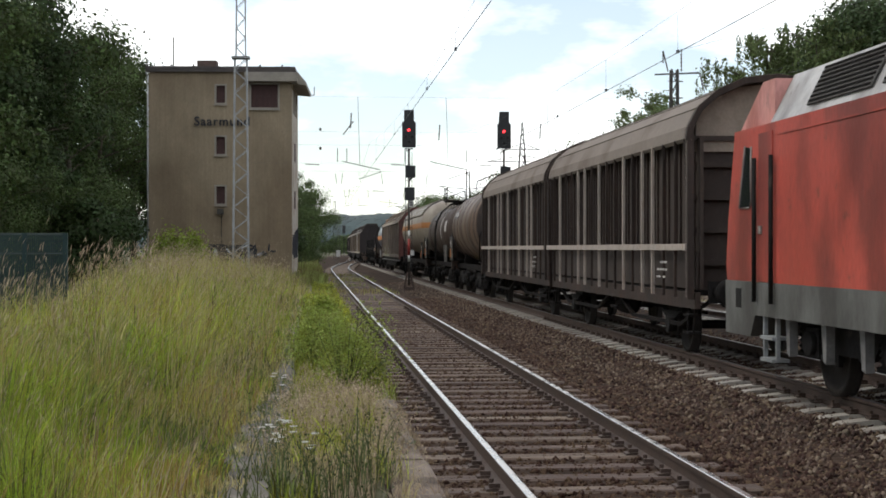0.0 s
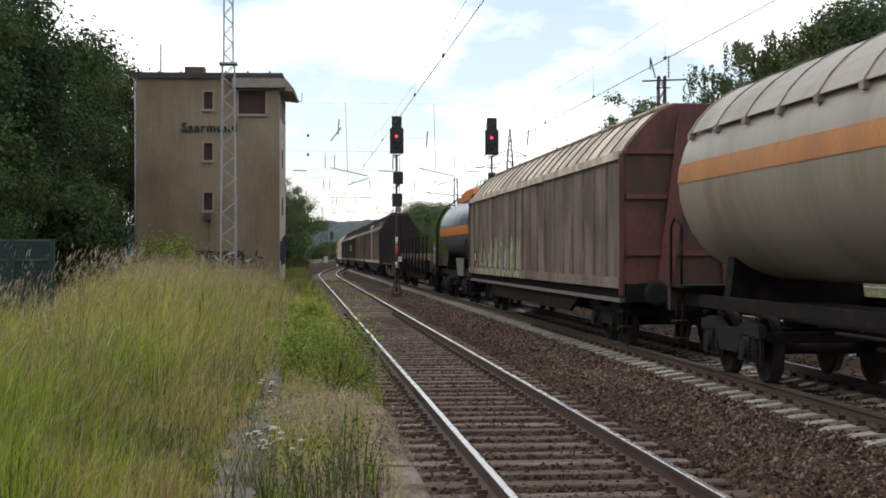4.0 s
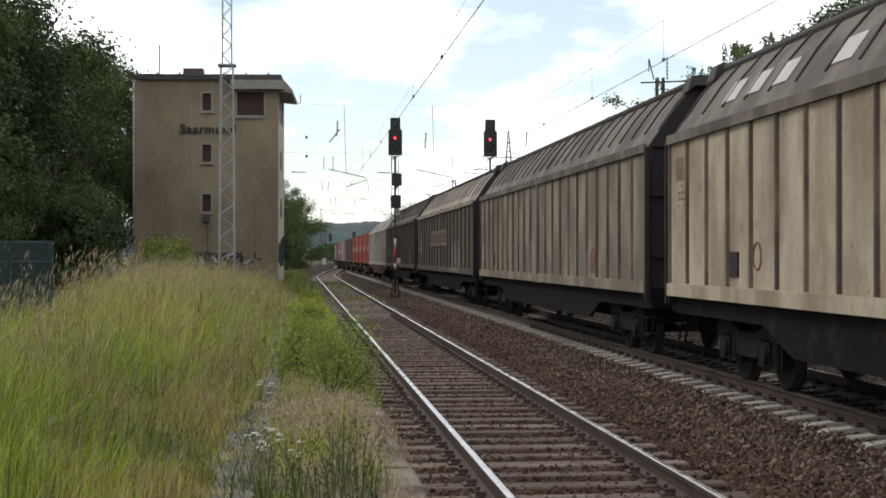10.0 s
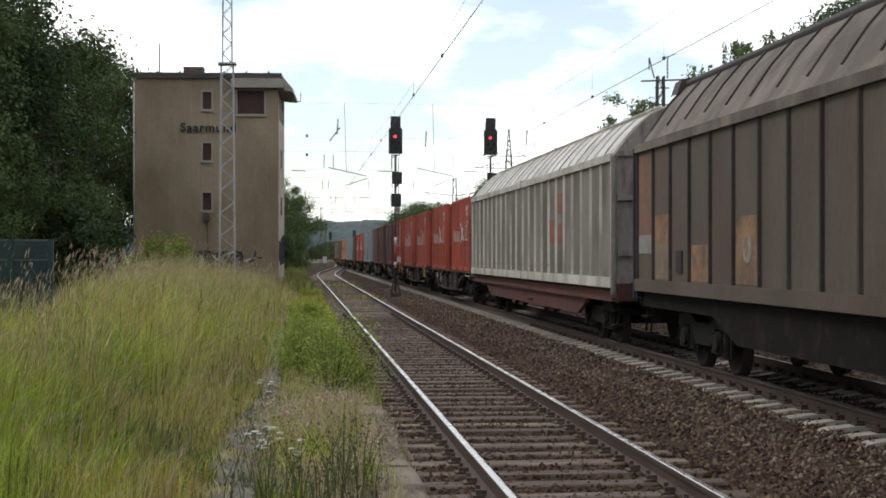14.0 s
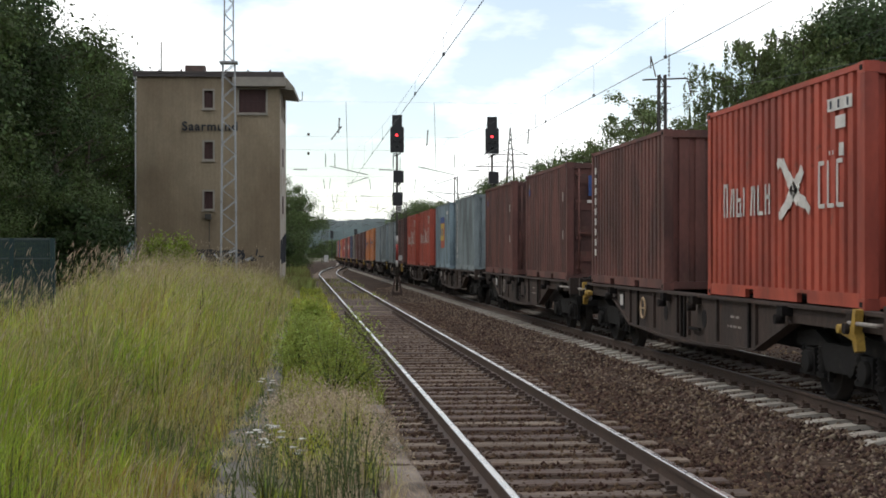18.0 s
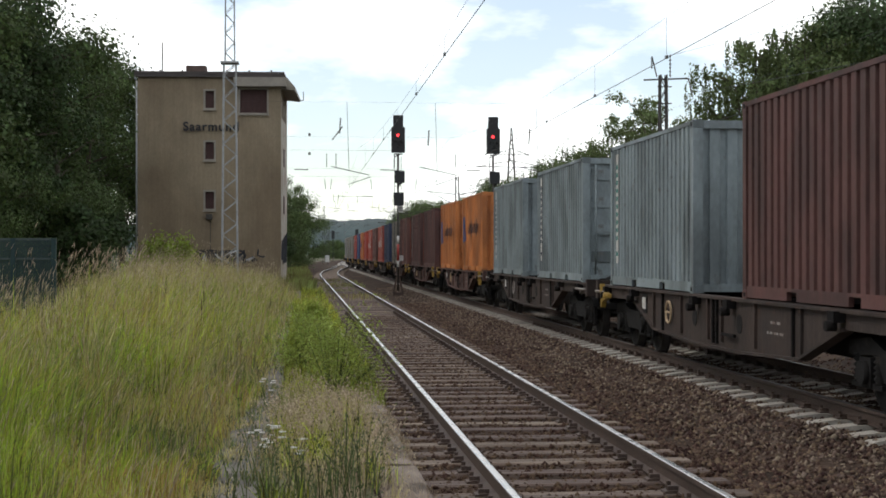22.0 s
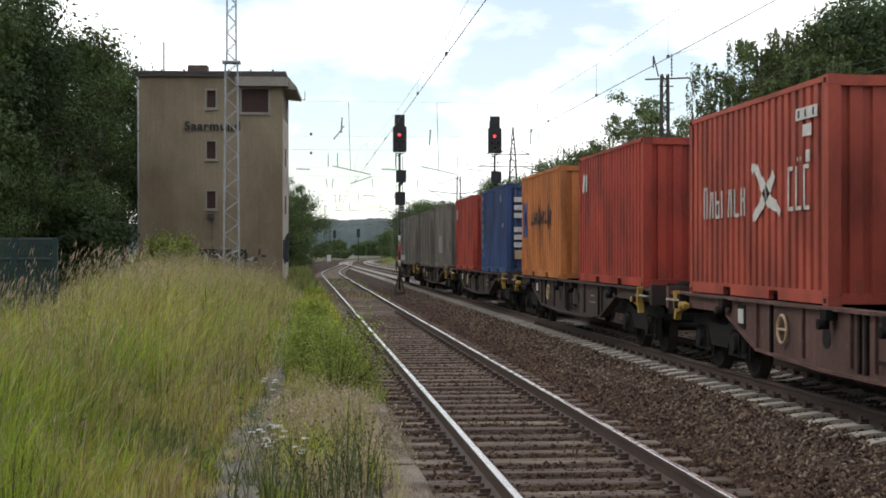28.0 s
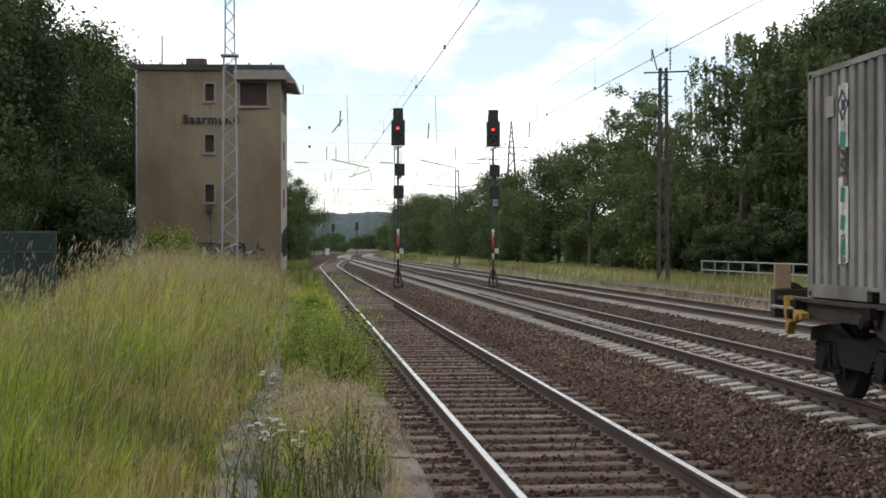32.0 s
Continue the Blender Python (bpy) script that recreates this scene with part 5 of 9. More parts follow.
def build_tank(length, half, r, zc, paint, label, hoops=0, stripe=None, shade=None, top=None, ladder_at=None, plates=(), dish=0.32, deck=False):
    t = thing("tank_wagon", label, "tank wagon", group="tank wagons of the train")
    L = length / 2
    tank = part("barrel", barrel(r, half, dish), paint, t, at=pose(0, 0, zc))
    if dish < 0.4:
        for s in (-1, 1):
            e = [(0.17, 0.02), (0.155, 0.30), (0.115, 0.60), (0.05, 0.88), (0.01, 0.965), (-0.01, 1.0)]
            part("tank_head", lathe(bm_new(), [(s * (half + a), r * b) for a, b in e], 36, "y"), M_HEAD, tank, "dished end darkened to stand in for shade between wagons")
    if hoops:
        for i in range(hoops):
            y = -half + 2 * half * (i + 0.5) / hoops
            part("hoop", lathe(bm_new(), [(y - 0.02, r - 0.02), (y - 0.02, r + 0.014), (y + 0.02, r + 0.014), (y + 0.02, r - 0.02)], 36, "y"), paint, tank)
    if stripe:
        part("stripe", lathe_band(r, half, dish, stripe[1], stripe[2]), stripe[0], tank, "orange band along the barrel")
    if shade:
        sh = part("sun_shield", arc_strip(bm_new(), r + 0.05, 28, 152, -half + 0.9, half - 0.2, 0.02, 16), shade, tank)
        bm = bm_new()
        k = 11
        for i in range(k + 1):
            y = -half + 0.9 + (2 * half - 1.1) * i / k
            arc_strip(bm, r + 0.07, 28, 152, y - 0.03, y + 0.03, 0.02, 12)
            for a in (152, 28):
                box(bm, r * math.cos(radians(a)) * 1.03 - 0.05, r * math.cos(radians(a)) * 1.03 + 0.05, y - 0.07, y + 0.07, r * math.sin(radians(a)) - 0.06, r * math.sin(radians(a)) + 0.04)
        part("shield_ribs", bm, shade, sh)
    if top:
        z = zc + r
        bm = prism(bm_new(), [(2.6, z - 0.10), (2.5, z + 0.02), (0.2, z + 0.27), (-2.3, z + 0.29), (-2.45, z + 0.02), (-0.8, z - 0.12), (1.4, z - 0.16)], -0.66, 0.55, "x")
        bmesh.ops.bevel(bm, geom=bm.edges[:], offset=0.05, segments=1, affect="EDGES")
        part("dome_cover", bm, top, t, "bright orange raised dome cover")
    for s in (-1, 1):
        part("saddle", prism(bm_new(), [(-1.0, 0.95), (1.0, 0.95), (0.9, zc - r * 0.70), (0.75, zc - r * 0.80), (0, zc - r * 0.93), (-0.75, zc - r * 0.80), (-0.9, zc - r * 0.70)], s * (half - 0.9) - 0.16, s * (half - 0.9) + 0.16, "y"), M_UNDER, t)
        part("side_sill", prism(bm_new(), [(-L, 0.94), (L, 0.94), (L, 1.12), (-L, 1.12)], s * 1.02 - 0.05, s * 1.02 + 0.05, "x"), M_UNDER, t)
        yy = s * L
        part("buffer_beam", box(bm_new(), -1.3, 1.3, yy - 0.08, yy + 0.08, 0.86, 1.22), M_SILL, t)
        part("end_deck", box(bm_new(), -1.3, 1.3, min(yy, yy - s * 0.9), max(yy, yy - s * 0.9), 1.221, 1.26), M_UNDER, t)
        bm = bm_new()
        for x in (-1.28, 1.28):
            pipe(bm, [(x, yy - s * 0.05, 1.25), (x, yy - s * 0.05, 2.15), (x, yy - s * 0.3, 2.3), (x, yy - s * 0.7, 2.15), (x, yy - s * 0.7, 1.25)], 0.022, 6)
        part("hand_rail", bm, M_BOGIE, t)
    bm = bm_new()
    box(bm, -0.3, 0.3, -L + 0.1, L - 0.1, 0.80, 1.05)
    pipe(bm, [(0, -1.5, zc - r), (0, -1.5, 0.6), (-1.15, -1.5, 0.6)], 0.08, 10)
    part("centre_sill", bm, M_UNDER, t)
    part("outlet_valve", rod(bm_new(), (-1.1, -1.5, 0.6), (-1.25, -1.5, 0.6), 0.12, 12), M_BOGIE, t)
    if deck or hoops:
        wk = bm_new()
        box(wk, -0.30, 0.30, -half * 0.75, half * 0.75, zc + r + 0.10, zc + r + 0.14)
        for i in range(7):
            y = -half * 0.7 + 1.4 * half * i / 6
            bar(wk, (-0.27, y, zc + r - 0.06), (-0.27, y, zc + r + 0.10), 0.05)
            bar(wk, (0.27, y, zc + r - 0.06), (0.27, y, zc + r + 0.10), 0.05)
        part("walkway", wk, M_UNDER, t, "dark grating walkway on top")
        hr = bm_new()
        pipe(hr, [(-0.5, -half * 0.75, zc + r + 0.12), (-0.5, -half * 0.72, zc + r + 0.45), (-0.5, half * 0.72, zc + r + 0.45), (-0.5, half * 0.75, zc + r + 0.12)], 0.02, 6)
        part("walkway_rail", hr, M_UNDER, t)
    if ladder_at is not None:
        ld = bm_new()
        for q in (-0.22, 0.22):
            y = ladder_at + q
            pipe(ld, [(-1.42, y, 0.45), (-1.44, y, zc), (-1.36, y, zc + r * 0.35), (-1.12, y, zc + r * 0.72), (-0.75, y, zc + r * 0.98), (-0.36, y, zc + r * 1.13)], 0.028, 6)
        for z in np.arange(0.55, zc + r * 0.6, 0.30):
            bar(ld, (-1.43, ladder_at - 0.22, z), (-1.43, ladder_at + 0.22, z), 0.03)
        for f in (0.2, 0.5, 0.8):
            p = Vector((-1.12, 0, zc + r * 0.72)).lerp(Vector((-0.75, 0, zc + r * 0.98)), f)
            bar(ld, (p.x, ladder_at - 0.22, p.z), (p.x, ladder_at + 0.22, p.z), 0.03)
        part("ladder", ld, M_BOGIE, t)
    for y, w, z0, h, m in plates:
        if w > 1.5:
            p = part("apron_panel", prism(bm_new(), [(y, z0), (y + 0.74 * w, z0), (y + w, z0 + h), (y, z0 + h)], -1.40, -1.37, "x"), m, t, "slanted apron panel with rows of marks")
            part("data_marks", label_plate(bm_new(), -1.402, y + 0.3, z0 + h * 0.35, w * 0.5, h * 0.4), M_GREYSTEEL, p)
            continue
        p = part("sign_panel", box(bm_new(), -1.40, -1.37, y, y + w, z0, z0 + h), m, t, "grey data panel with white marks")
        part("data_marks", label_plate(bm_new(), -1.402, y + 0.1, z0 + 0.12, w * 0.45, h - 0.25), M_GREYSTEEL, p)
        part("placard", box(bm_new(), -1.406, -1.4, y + w * 0.66, y + w * 0.93, z0 + 0.10, z0 + 0.46), M_ORANGE, p, "small orange placard")
        dm = bm_new()
        cy, cz, q = y + w * 0.62, z0 + h * 0.72, 0.16
        prism(dm, [(cy - q, cz), (cy, cz - q), (cy + q, cz), (cy, cz + q)], -1.407, -1.401, "x")
        part("diamond_mark", dm, M_MARK, p)
    add_bogie(t, -L + 2.4), add_bogie(t, L - 2.4)
    add_ends(t, L + 0.08)
    steps_and_pipes(t, L)
    return t


def lathe_band(r, half, dish, z0, z1):
    """A band of a barrel between two heights, on both flanks and round the ends."""
    bm = bm_new()
    a0, a1 = math.asin(max(-1, min(1, z0 / r))), math.asin(max(-1, min(1, z1 / r)))
    for flank in (0, 1):
        n = 6
        ring = []
        ys = [-half, half]
        for y in ys:
            for rr in (r + 0.002, r + 0.008):
                ring.append([bm.verts.new(((-1 if flank else 1) * rr * math.cos(a0 + (a1 - a0) * i / n), y, rr * math.sin(a0 + (a1 - a0) * i / n))) for i in range(n + 1)])
        for i in range(n):
            bm.faces.new((ring[1][i], ring[1][i + 1], ring[3][i + 1], ring[3][i])).smooth = True
            bm.faces.new((ring[0][i], ring[2][i], ring[2][i + 1], ring[0][i + 1]))
    for s in (-1, 1):
        rows = []
        for z in (z0, (z0 + z1) / 2, z1):
            row = []
            for k in range(25):
                ang = math.pi * k / 24
                best = math.sqrt(max(0.0, r * r - z * z))
                x = best * math.cos(ang)
                rho = min(1.0, math.sqrt(x * x + z * z) / r)
                y = half + dish * math.sqrt(max(0.0, 1 - rho ** 4))
                row.append(bm.verts.new((x * 1.008, s * (y + 0.012), z)))
            rows.append(row)
        for p, q in zip(rows, rows[1:]):
            for k in range(24):
                bm.faces.new((p[k], p[k + 1], q[k + 1], q[k])).smooth = True
    return bm


# ---- open wagons ----
def build_stake_wagon(length, label):
    t = thing("stake_wagon", label, "flat wagon")
    L = length / 2
    side = dirty("weathered_drop_side", (0.150, 0.118, 0.088), (0.10, 0.075, 0.058), 0.42, 0.85)
    low = dirty("grimy_lower_side", (0.060, 0.048, 0.040), (0.085, 0.068, 0.056), 0.40, 0.9)
    part("floor", box(bm_new(), -1.30, 1.30, -L, L, 1.10, 1.24), M_WOOD, t)
    for s in (-1, 1):
        part("side_sill", prism(bm_new(), [(-L, 0.92), (-L * 0.66, 0.92), (-L * 0.5, 0.55), (L * 0.5, 0.55), (L * 0.66, 0.92), (L, 0.92), (L, 1.15), (-L, 1.15)], s * 1.14 - 0.05, s * 1.14 + 0.05, "x"), M_UNDER, t)
        n = 10
        for i in range(n):
            y0, y1 = -L + 0.12 + (length - 0.24) * i / n, -L + 0.12 + (length - 0.24) * (i + 1) / n - 0.05
            d = part("drop_side", prism(bm_new(), [(s * 1.30, 1.42), (s * 1.345, 1.38), (s * 1.39, 1.52), (s * 1.39, 1.74), (s * 1.37, 1.77), (s * 1.30, 1.77)], y0, y1, "y"), side, t)
            part("lower_board", box(bm_new(), min(s * 1.30, s * 1.34), max(s * 1.30, s * 1.34), y0, y1, 0.98, 1.40), low, d)
            part("hinge", prism(bm_new(), [(s * 1.36, 1.0), (s * 1.44, 1.05), (s * 1.44, 1.45), (s * 1.36, 1.5)], y0 + 0.3, y0 + 0.42, "y"), M_UNDER, d)
        for i in range(9):
            y = -L + 1.3 + (length - 2.6) * i / 8
            st = bm_new()
            top = 2.55 if i % 2 == 0 or s < 0 else 1.6
            bar(st, (s * 1.42, y, 0.85), (s * 1.42, y, 1.7), 0.09, 0.08)
            bar(st, (s * 1.42, y, 1.7), (s * 1.42, y, top), 0.065, 0.06)
            box(st, s * 1.42 - 0.07, s * 1.42 + 0.07, y - 0.10, y + 0.10, 0.92, 1.10)
            rod(st, (s * 1.46, y + 0.16, 1.05), (s * 1.46, y + 0.11, 1.55), 0.028, 8)
            bar(st, (s * 1.47, y + 0.05, 1.30), (s * 1.47, y + 0.30, 1.22), 0.06)
            bar(st, (s * 1.47, y + 0.22, 1.25), (s * 1.47, y + 0.12, 0.90), 0.05)
            part("stake", st, M_BOGIE, t)
    for s in (-1, 1):
        yy = s * L
        part("end_board", box(bm_new(), -1.30, 1.30, yy - 0.05, yy + 0.05, 1.25, 1.75), side, t)
        part("buffer_beam", box(bm_new(), -1.3, 1.3, yy - 0.07, yy + 0.07, 0.86, 1.095), M_SILL, t)
        part("hand_rail", pipe(bm_new(), [(-1.25, yy + s * 0.1, 1.0), (-1.25, yy + s * 0.1, 1.55), (-0.9, yy + s * 0.1, 1.55), (-0.9, yy + s * 0.1, 1.0)], 0.02, 6), M_BOGIE, t)
    add_bogie(t, -L + 2.6), add_bogie(t, L - 2.6)
    add_ends(t, L + 0.05)
    steps_and_pipes(t, L)
    part("data_marks", label_plate(bm_new(), -1.395, -2.0, 1.3, 0.6, 0.25), M_MARK, t)
    return t


def build_flat(length, label, sill, brake=1, loaded=True):
    """A container wagon: two fish-bellied side girders on bogies."""
    t = thing("container_wagon", label, "container wagon", group="container wagons of the train")
    L = length / 2
    q = L - 3.6
    for s in (-1, 1):
        g = part("side_girder", prism(bm_new(), [(-L, 0.90), (-q - 0.5, 0.90), (-q + 0.9, 0.50), (-1.2, 0.42), (1.2, 0.42), (q - 0.9, 0.50), (q + 0.5, 0.90), (L, 0.90), (L, 1.12), (-L, 1.12)], s * 1.20 - 0.025, s * 1.20 + 0.025, "x"), sill, t)
        bm = bm_new()
        box(bm, s * 1.20 - 0.09, s * 1.20 + 0.09, -L, L, 1.085, 1.125)
        for a, b in (((-q - 0.5), (-q + 0.9)), ((q - 0.9), (q + 0.5))):
            za, zb = (0.90, 0.50) if a < 0 else (0.50, 0.90)
            bar(bm, (s * 1.20, a, za), (s * 1.20, b, zb), 0.16, 0.035)
        bar(bm, (s * 1.20, -q + 0.9, 0.49), (s * 1.20, -1.2, 0.41), 0.16, 0.035)
        bar(bm, (s * 1.20, -1.2, 0.41), (s * 1.20, 1.2, 0.41), 0.16, 0.035)
        bar(bm, (s * 1.20, 1.2, 0.41), (s * 1.20, q - 0.9, 0.49), 0.16, 0.035)
        for y in (-q + 0.9, -1.9, -0.35, 0.35, 1.9, q - 0.9):
            bar(bm, (s * 1.235, y, 0.5), (s * 1.235, y, 1.09), 0.06)
        part("girder_trim", bm, sill, g)
        for y in (-1.15, 1.15):
            part("rope_hole", rod(bm_new(), (s * 1.226, y, 0.78), (s * 1.232, y, 0.78), 0.13, 14), M_BOGIE, g)
        m = bm_new()
        label_plate(m, s * 1.228 if s < 0 else 1.234, -q + 1.6, 0.72, 0.8, 0.26)
        part("data_marks", m, M_GREYSTEEL, g)
    bm = bm_new()
    for y in np.linspace(-L + 0.1, L - 0.1, 9):
        box(bm, -1.17, 1.17, y - 0.07, y + 0.07, 0.9, 1.08)
    box(bm, -0.28, 0.28, -L, L, 0.82, 1.02)
    # Second, deeper box added to shut out light below the wagon.
    box(bm, -0.30, 0.30, -q + 0.4, q - 0.4, 0.44, 0.82)
    part("cross_frame", bm, M_UNDER, t)
    for s in (-1, 1):
        yy = s * L
        part("buffer_beam", box(bm_new(), -1.32, 1.32, yy - 0.10, yy + 0.06, 0.86, 1.20), sill, t)
        bm = bm_new()
        pipe(bm, [(-1.30, yy - s * 0.1, 1.0), (-1.36, yy - s * 0.15, 1.0), (-1.36, yy - s * 0.9, 1.0), (-1.30, yy - s * 0.95, 1.0)], 0.025, 6)
        part("shunter_handle", bm, M_GREYSTEEL, t)
    if brake:
        for s in ((1,) if brake == 1 else (1, -1)):
            y = s * (L - 0.9)
            bm = bm_new()
            prism(bm, [(y - s * 0.34, 0.90), (y - s * 0.34, 0.96), (y - s * 0.05, 1.0), (y + s * 0.22, 0.90), (y + s * 0.26, 0.72), (y + s * 0.18, 0.70), (y + s * 0.12, 0.82)], -1.37, -1.28, "x")
            prism(bm, [(y + s * 0.10, 0.92), (y + s * 0.22, 0.88), (y + s * 0.26, 1.14), (y + s * 0.18, 1.15)], -1.385, -1.30, "x")
            rod(bm, (-1.30, y - s * 0.20, 0.93), (-1.41, y - s * 0.20, 0.93), 0.05, 10)
            part("brake_lever", bm, M_YELLOW if brake == 2 else M_UNDER, t)
        w = bm_new()
        for k in range(16):
            a0, a1 = k * math.pi / 8, (k + 1) * math.pi / 8
            rod(w, (-1.27, 2.6 + 0.17 * math.cos(a0), 0.80 + 0.17 * math.sin(a0)), (-1.27, 2.6 + 0.17 * math.cos(a1), 0.80 + 0.17 * math.sin(a1)), 0.018, 6)
        bar(w, (-1.27, 2.43, 0.80), (-1.27, 2.77, 0.80), 0.025)
        part("hand_wheel", w, M_SEEDBOARD if brake == 2 else M_GREYSTEEL, t)
    holder = part("plate_holder", box(bm_new(), -1.240, -1.226, q - 0.35, q - 0.03, 0.72, 1.04), M_BOGIE, t)
    part("white_plate", box(bm_new(), -1.252, -1.241, q - 0.30, q - 0.08, 0.79, 0.98), M_MARK, holder)
    for y in (-L + 0.9, -q - 0.4, -0.9, 0.9, q + 0.4, L - 0.9):
        part("twist_lock", rod(box(bm_new(), -1.36, -1.20, y - 0.10, y + 0.10, 0.98, 1.10), (-1.30, y, 0.94), (-1.42, y, 0.94), 0.06, 10), M_UNDER, t)
    for k, y in enumerate((-q + 1.2, -0.1, 0.1, q - 1.5)):
        part("girder_rib", box(bm_new(), -1.262, -1.226, y - 0.03, y + 0.03, 0.46, 1.084), M_UNDER, t)
    if not loaded:
        part("end_rail", pipe(bm_new(), [(0.30, L - 0.3, 1.1), (0.30, L - 0.3, 1.26), (0.36, L - 0.3, 1.32), (0.92, L - 0.3, 1.32), (0.98, L - 0.3, 1.26), (0.98, L - 0.3, 1.1)], 0.025, 8), M_POST, t, "pale bent end rail")
        for y in np.linspace(-L + 0.6, L - 0.6, 8):
            for x in (-1.15, 1.15):
                part("locking_spigot", box(bm_new(), x - 0.09, x + 0.09, y - 0.12, y + 0.12, 1.126, 1.19), M_UNDER, t)
    add_bogie(t, -L + 2.05), add_bogie(t, L - 2.05)
    add_ends(t, L + 0.06)
    steps_and_pipes(t, L, steps=False)
    return t


# ---- containers ----
CL, CW, CH = 6.058, 2.438, 2.591


def corrugated(x, y0, y1, z0, z1, n, depth, s):
    """A panel with trapezoid corrugations across y, on the side s."""
    bm = bm_new()
    p = (y1 - y0) / n
    prof = []
    for i in range(n):
        a = y0 + i * p
        prof += [(a, 0), (a + p * 0.56, 0), (a + p * 0.62, -depth), (a + p * 0.93, -depth)]
    prof.append((y1, 0))
    lo = [bm.verts.new((x + s * d, y, z0)) for y, d in prof]
    hi = [bm.verts.new((x + s * d, y, z1)) for y, d in prof]
    lo2 = [bm.verts.new((x + s * (d - 0.02), y, z0)) for y, d in prof]
    hi2 = [bm.verts.new((x + s * (d - 0.02), y, z1)) for y, d in prof]
    for i in range(len(prof) - 1):
        bm.faces.new((lo[i], lo[i + 1], hi[i + 1], hi[i]))
        bm.faces.new((lo2[i], hi2[i], hi2[i + 1], lo2[i + 1]))
        bm.faces.new((hi[i], hi[i + 1], hi2[i + 1], hi2[i]))
        bm.faces.new((lo[i], lo2[i], lo2[i + 1], lo[i + 1]))
    return bm


def container_meshes():
    h, w = CL / 2, CW / 2
    d = {}
    d["side_panel"] = corrugated(-w + 0.012, -h + 0.10, h - 0.10, 0.16, CH - 0.06, 22, 0.070, -1)
    d["far_panel"] = corrugated(w - 0.012, -h + 0.10, h - 0.10, 0.16, CH - 0.06, 22, 0.070, 1)
    d["top_rail"] = box(bm_new(), 0, 0.06, -h + 0.16, h - 0.16, CH - 0.07, CH - 0.008)
    zig = [(-h + 0.16, 0.02), (-1.22, 0.02), (-1.22, 0.13), (-0.86, 0.13), (-0.86, 0.02), (0.86, 0.02), (0.86, 0.13), (1.22, 0.13), (1.22, 0.02), (h - 0.16, 0.02), (h - 0.16, 0.17), (-h + 0.16, 0.17)]
    d["bottom_rail"] = prism(bm_new(), zig, 0.004, 0.064, "x")
    bm = bm_new()
    box(bm, -w + 0.065, w - 0.065, -h + 0.1, h - 0.1, 0.10, 0.128)
    d["floor"] = bm
    bm = bm_new()
    box(bm, -w + 0.06, w - 0.06, -h + 0.05, h - 0.05, CH - 0.05, CH - 0.02)
    for i in range(24):
        y = -h + 0.25 + i * (CL - 0.5) / 23
        box(bm, -w + 0.12, w - 0.12, y - 0.05, y + 0.05, CH - 0.02, CH - 0.012)
    d["roof"] = bm
    post = bm_new()
    box(post, -0.0, 0.15, 0.0, 0.13, 0.12, CH - 0.12)
    d["corner_post"] = post
    cast = bm_new()
    box(cast, -0.004, 0.162, -0.004, 0.178, 0, 0.118)
    d["corner_casting"] = cast
    hole = bm_new()
    box(hole, -0.007, -0.0045, 0.05, 0.13, 0.03, 0.085)
    d["casting_hole"] = hole
    # closed end: upright corrugations
    bm = corrugated(0, -w + 0.15, w - 0.15, 0.14, CH - 0.12, 8, 0.04, -1)
    bmesh.ops.rotate(bm, verts=bm.verts, cent=(0, 0, 0), matrix=Matrix.Rotation(radians(90), 3, "Z"))
    d["end_panel"] = bm
    # door leaves: stiff ribs, bars and handles
    bm = bm_new()
    box(bm, -w + 0.15, -0.01, -0.02, 0.02, 0.14, CH - 0.12)
    d["door"] = bm
    d["door_rib"] = box(bm_new(), -w + 0.2, -0.07, -0.045, -0.0205, 0, 0.22)
    bm = bm_new()
    rod(bm, (0, -0.085, 0.16), (0, -0.085, CH - 0.14), 0.02, 8)
    for z in (0.25, 0.9, 1.7, 2.3):
        box(bm, -0.05, 0.05, -0.095, -0.045, z, z + 0.07)
    bar(bm, (0, -0.105, 1.05), (0.34, -0.105, 1.03), 0.03)
    d["lock_bar"] = bm
    d["end_rail"] = box(bm_new(), -w + 0.16, w - 0.16, -0.06, 0.06, 0.02, 0.139)
    return {k: mesh_of(k, v) for k, v in d.items()}


BOXES = container_meshes()
HOLE = mesh_of("casting_hole", box(bm_new(), -0.004, 0.0, 0.05, 0.13, 0.03, 0.085), M_BOGIE)
_paint_made = {}


def painted(me, m):
    key = (me.name, m.name)
    if key not in _paint_made:
        c = me.copy()
        c.materials.clear()
        c.materials.append(m)
        _paint_made[key] = c
    return _paint_made[key]


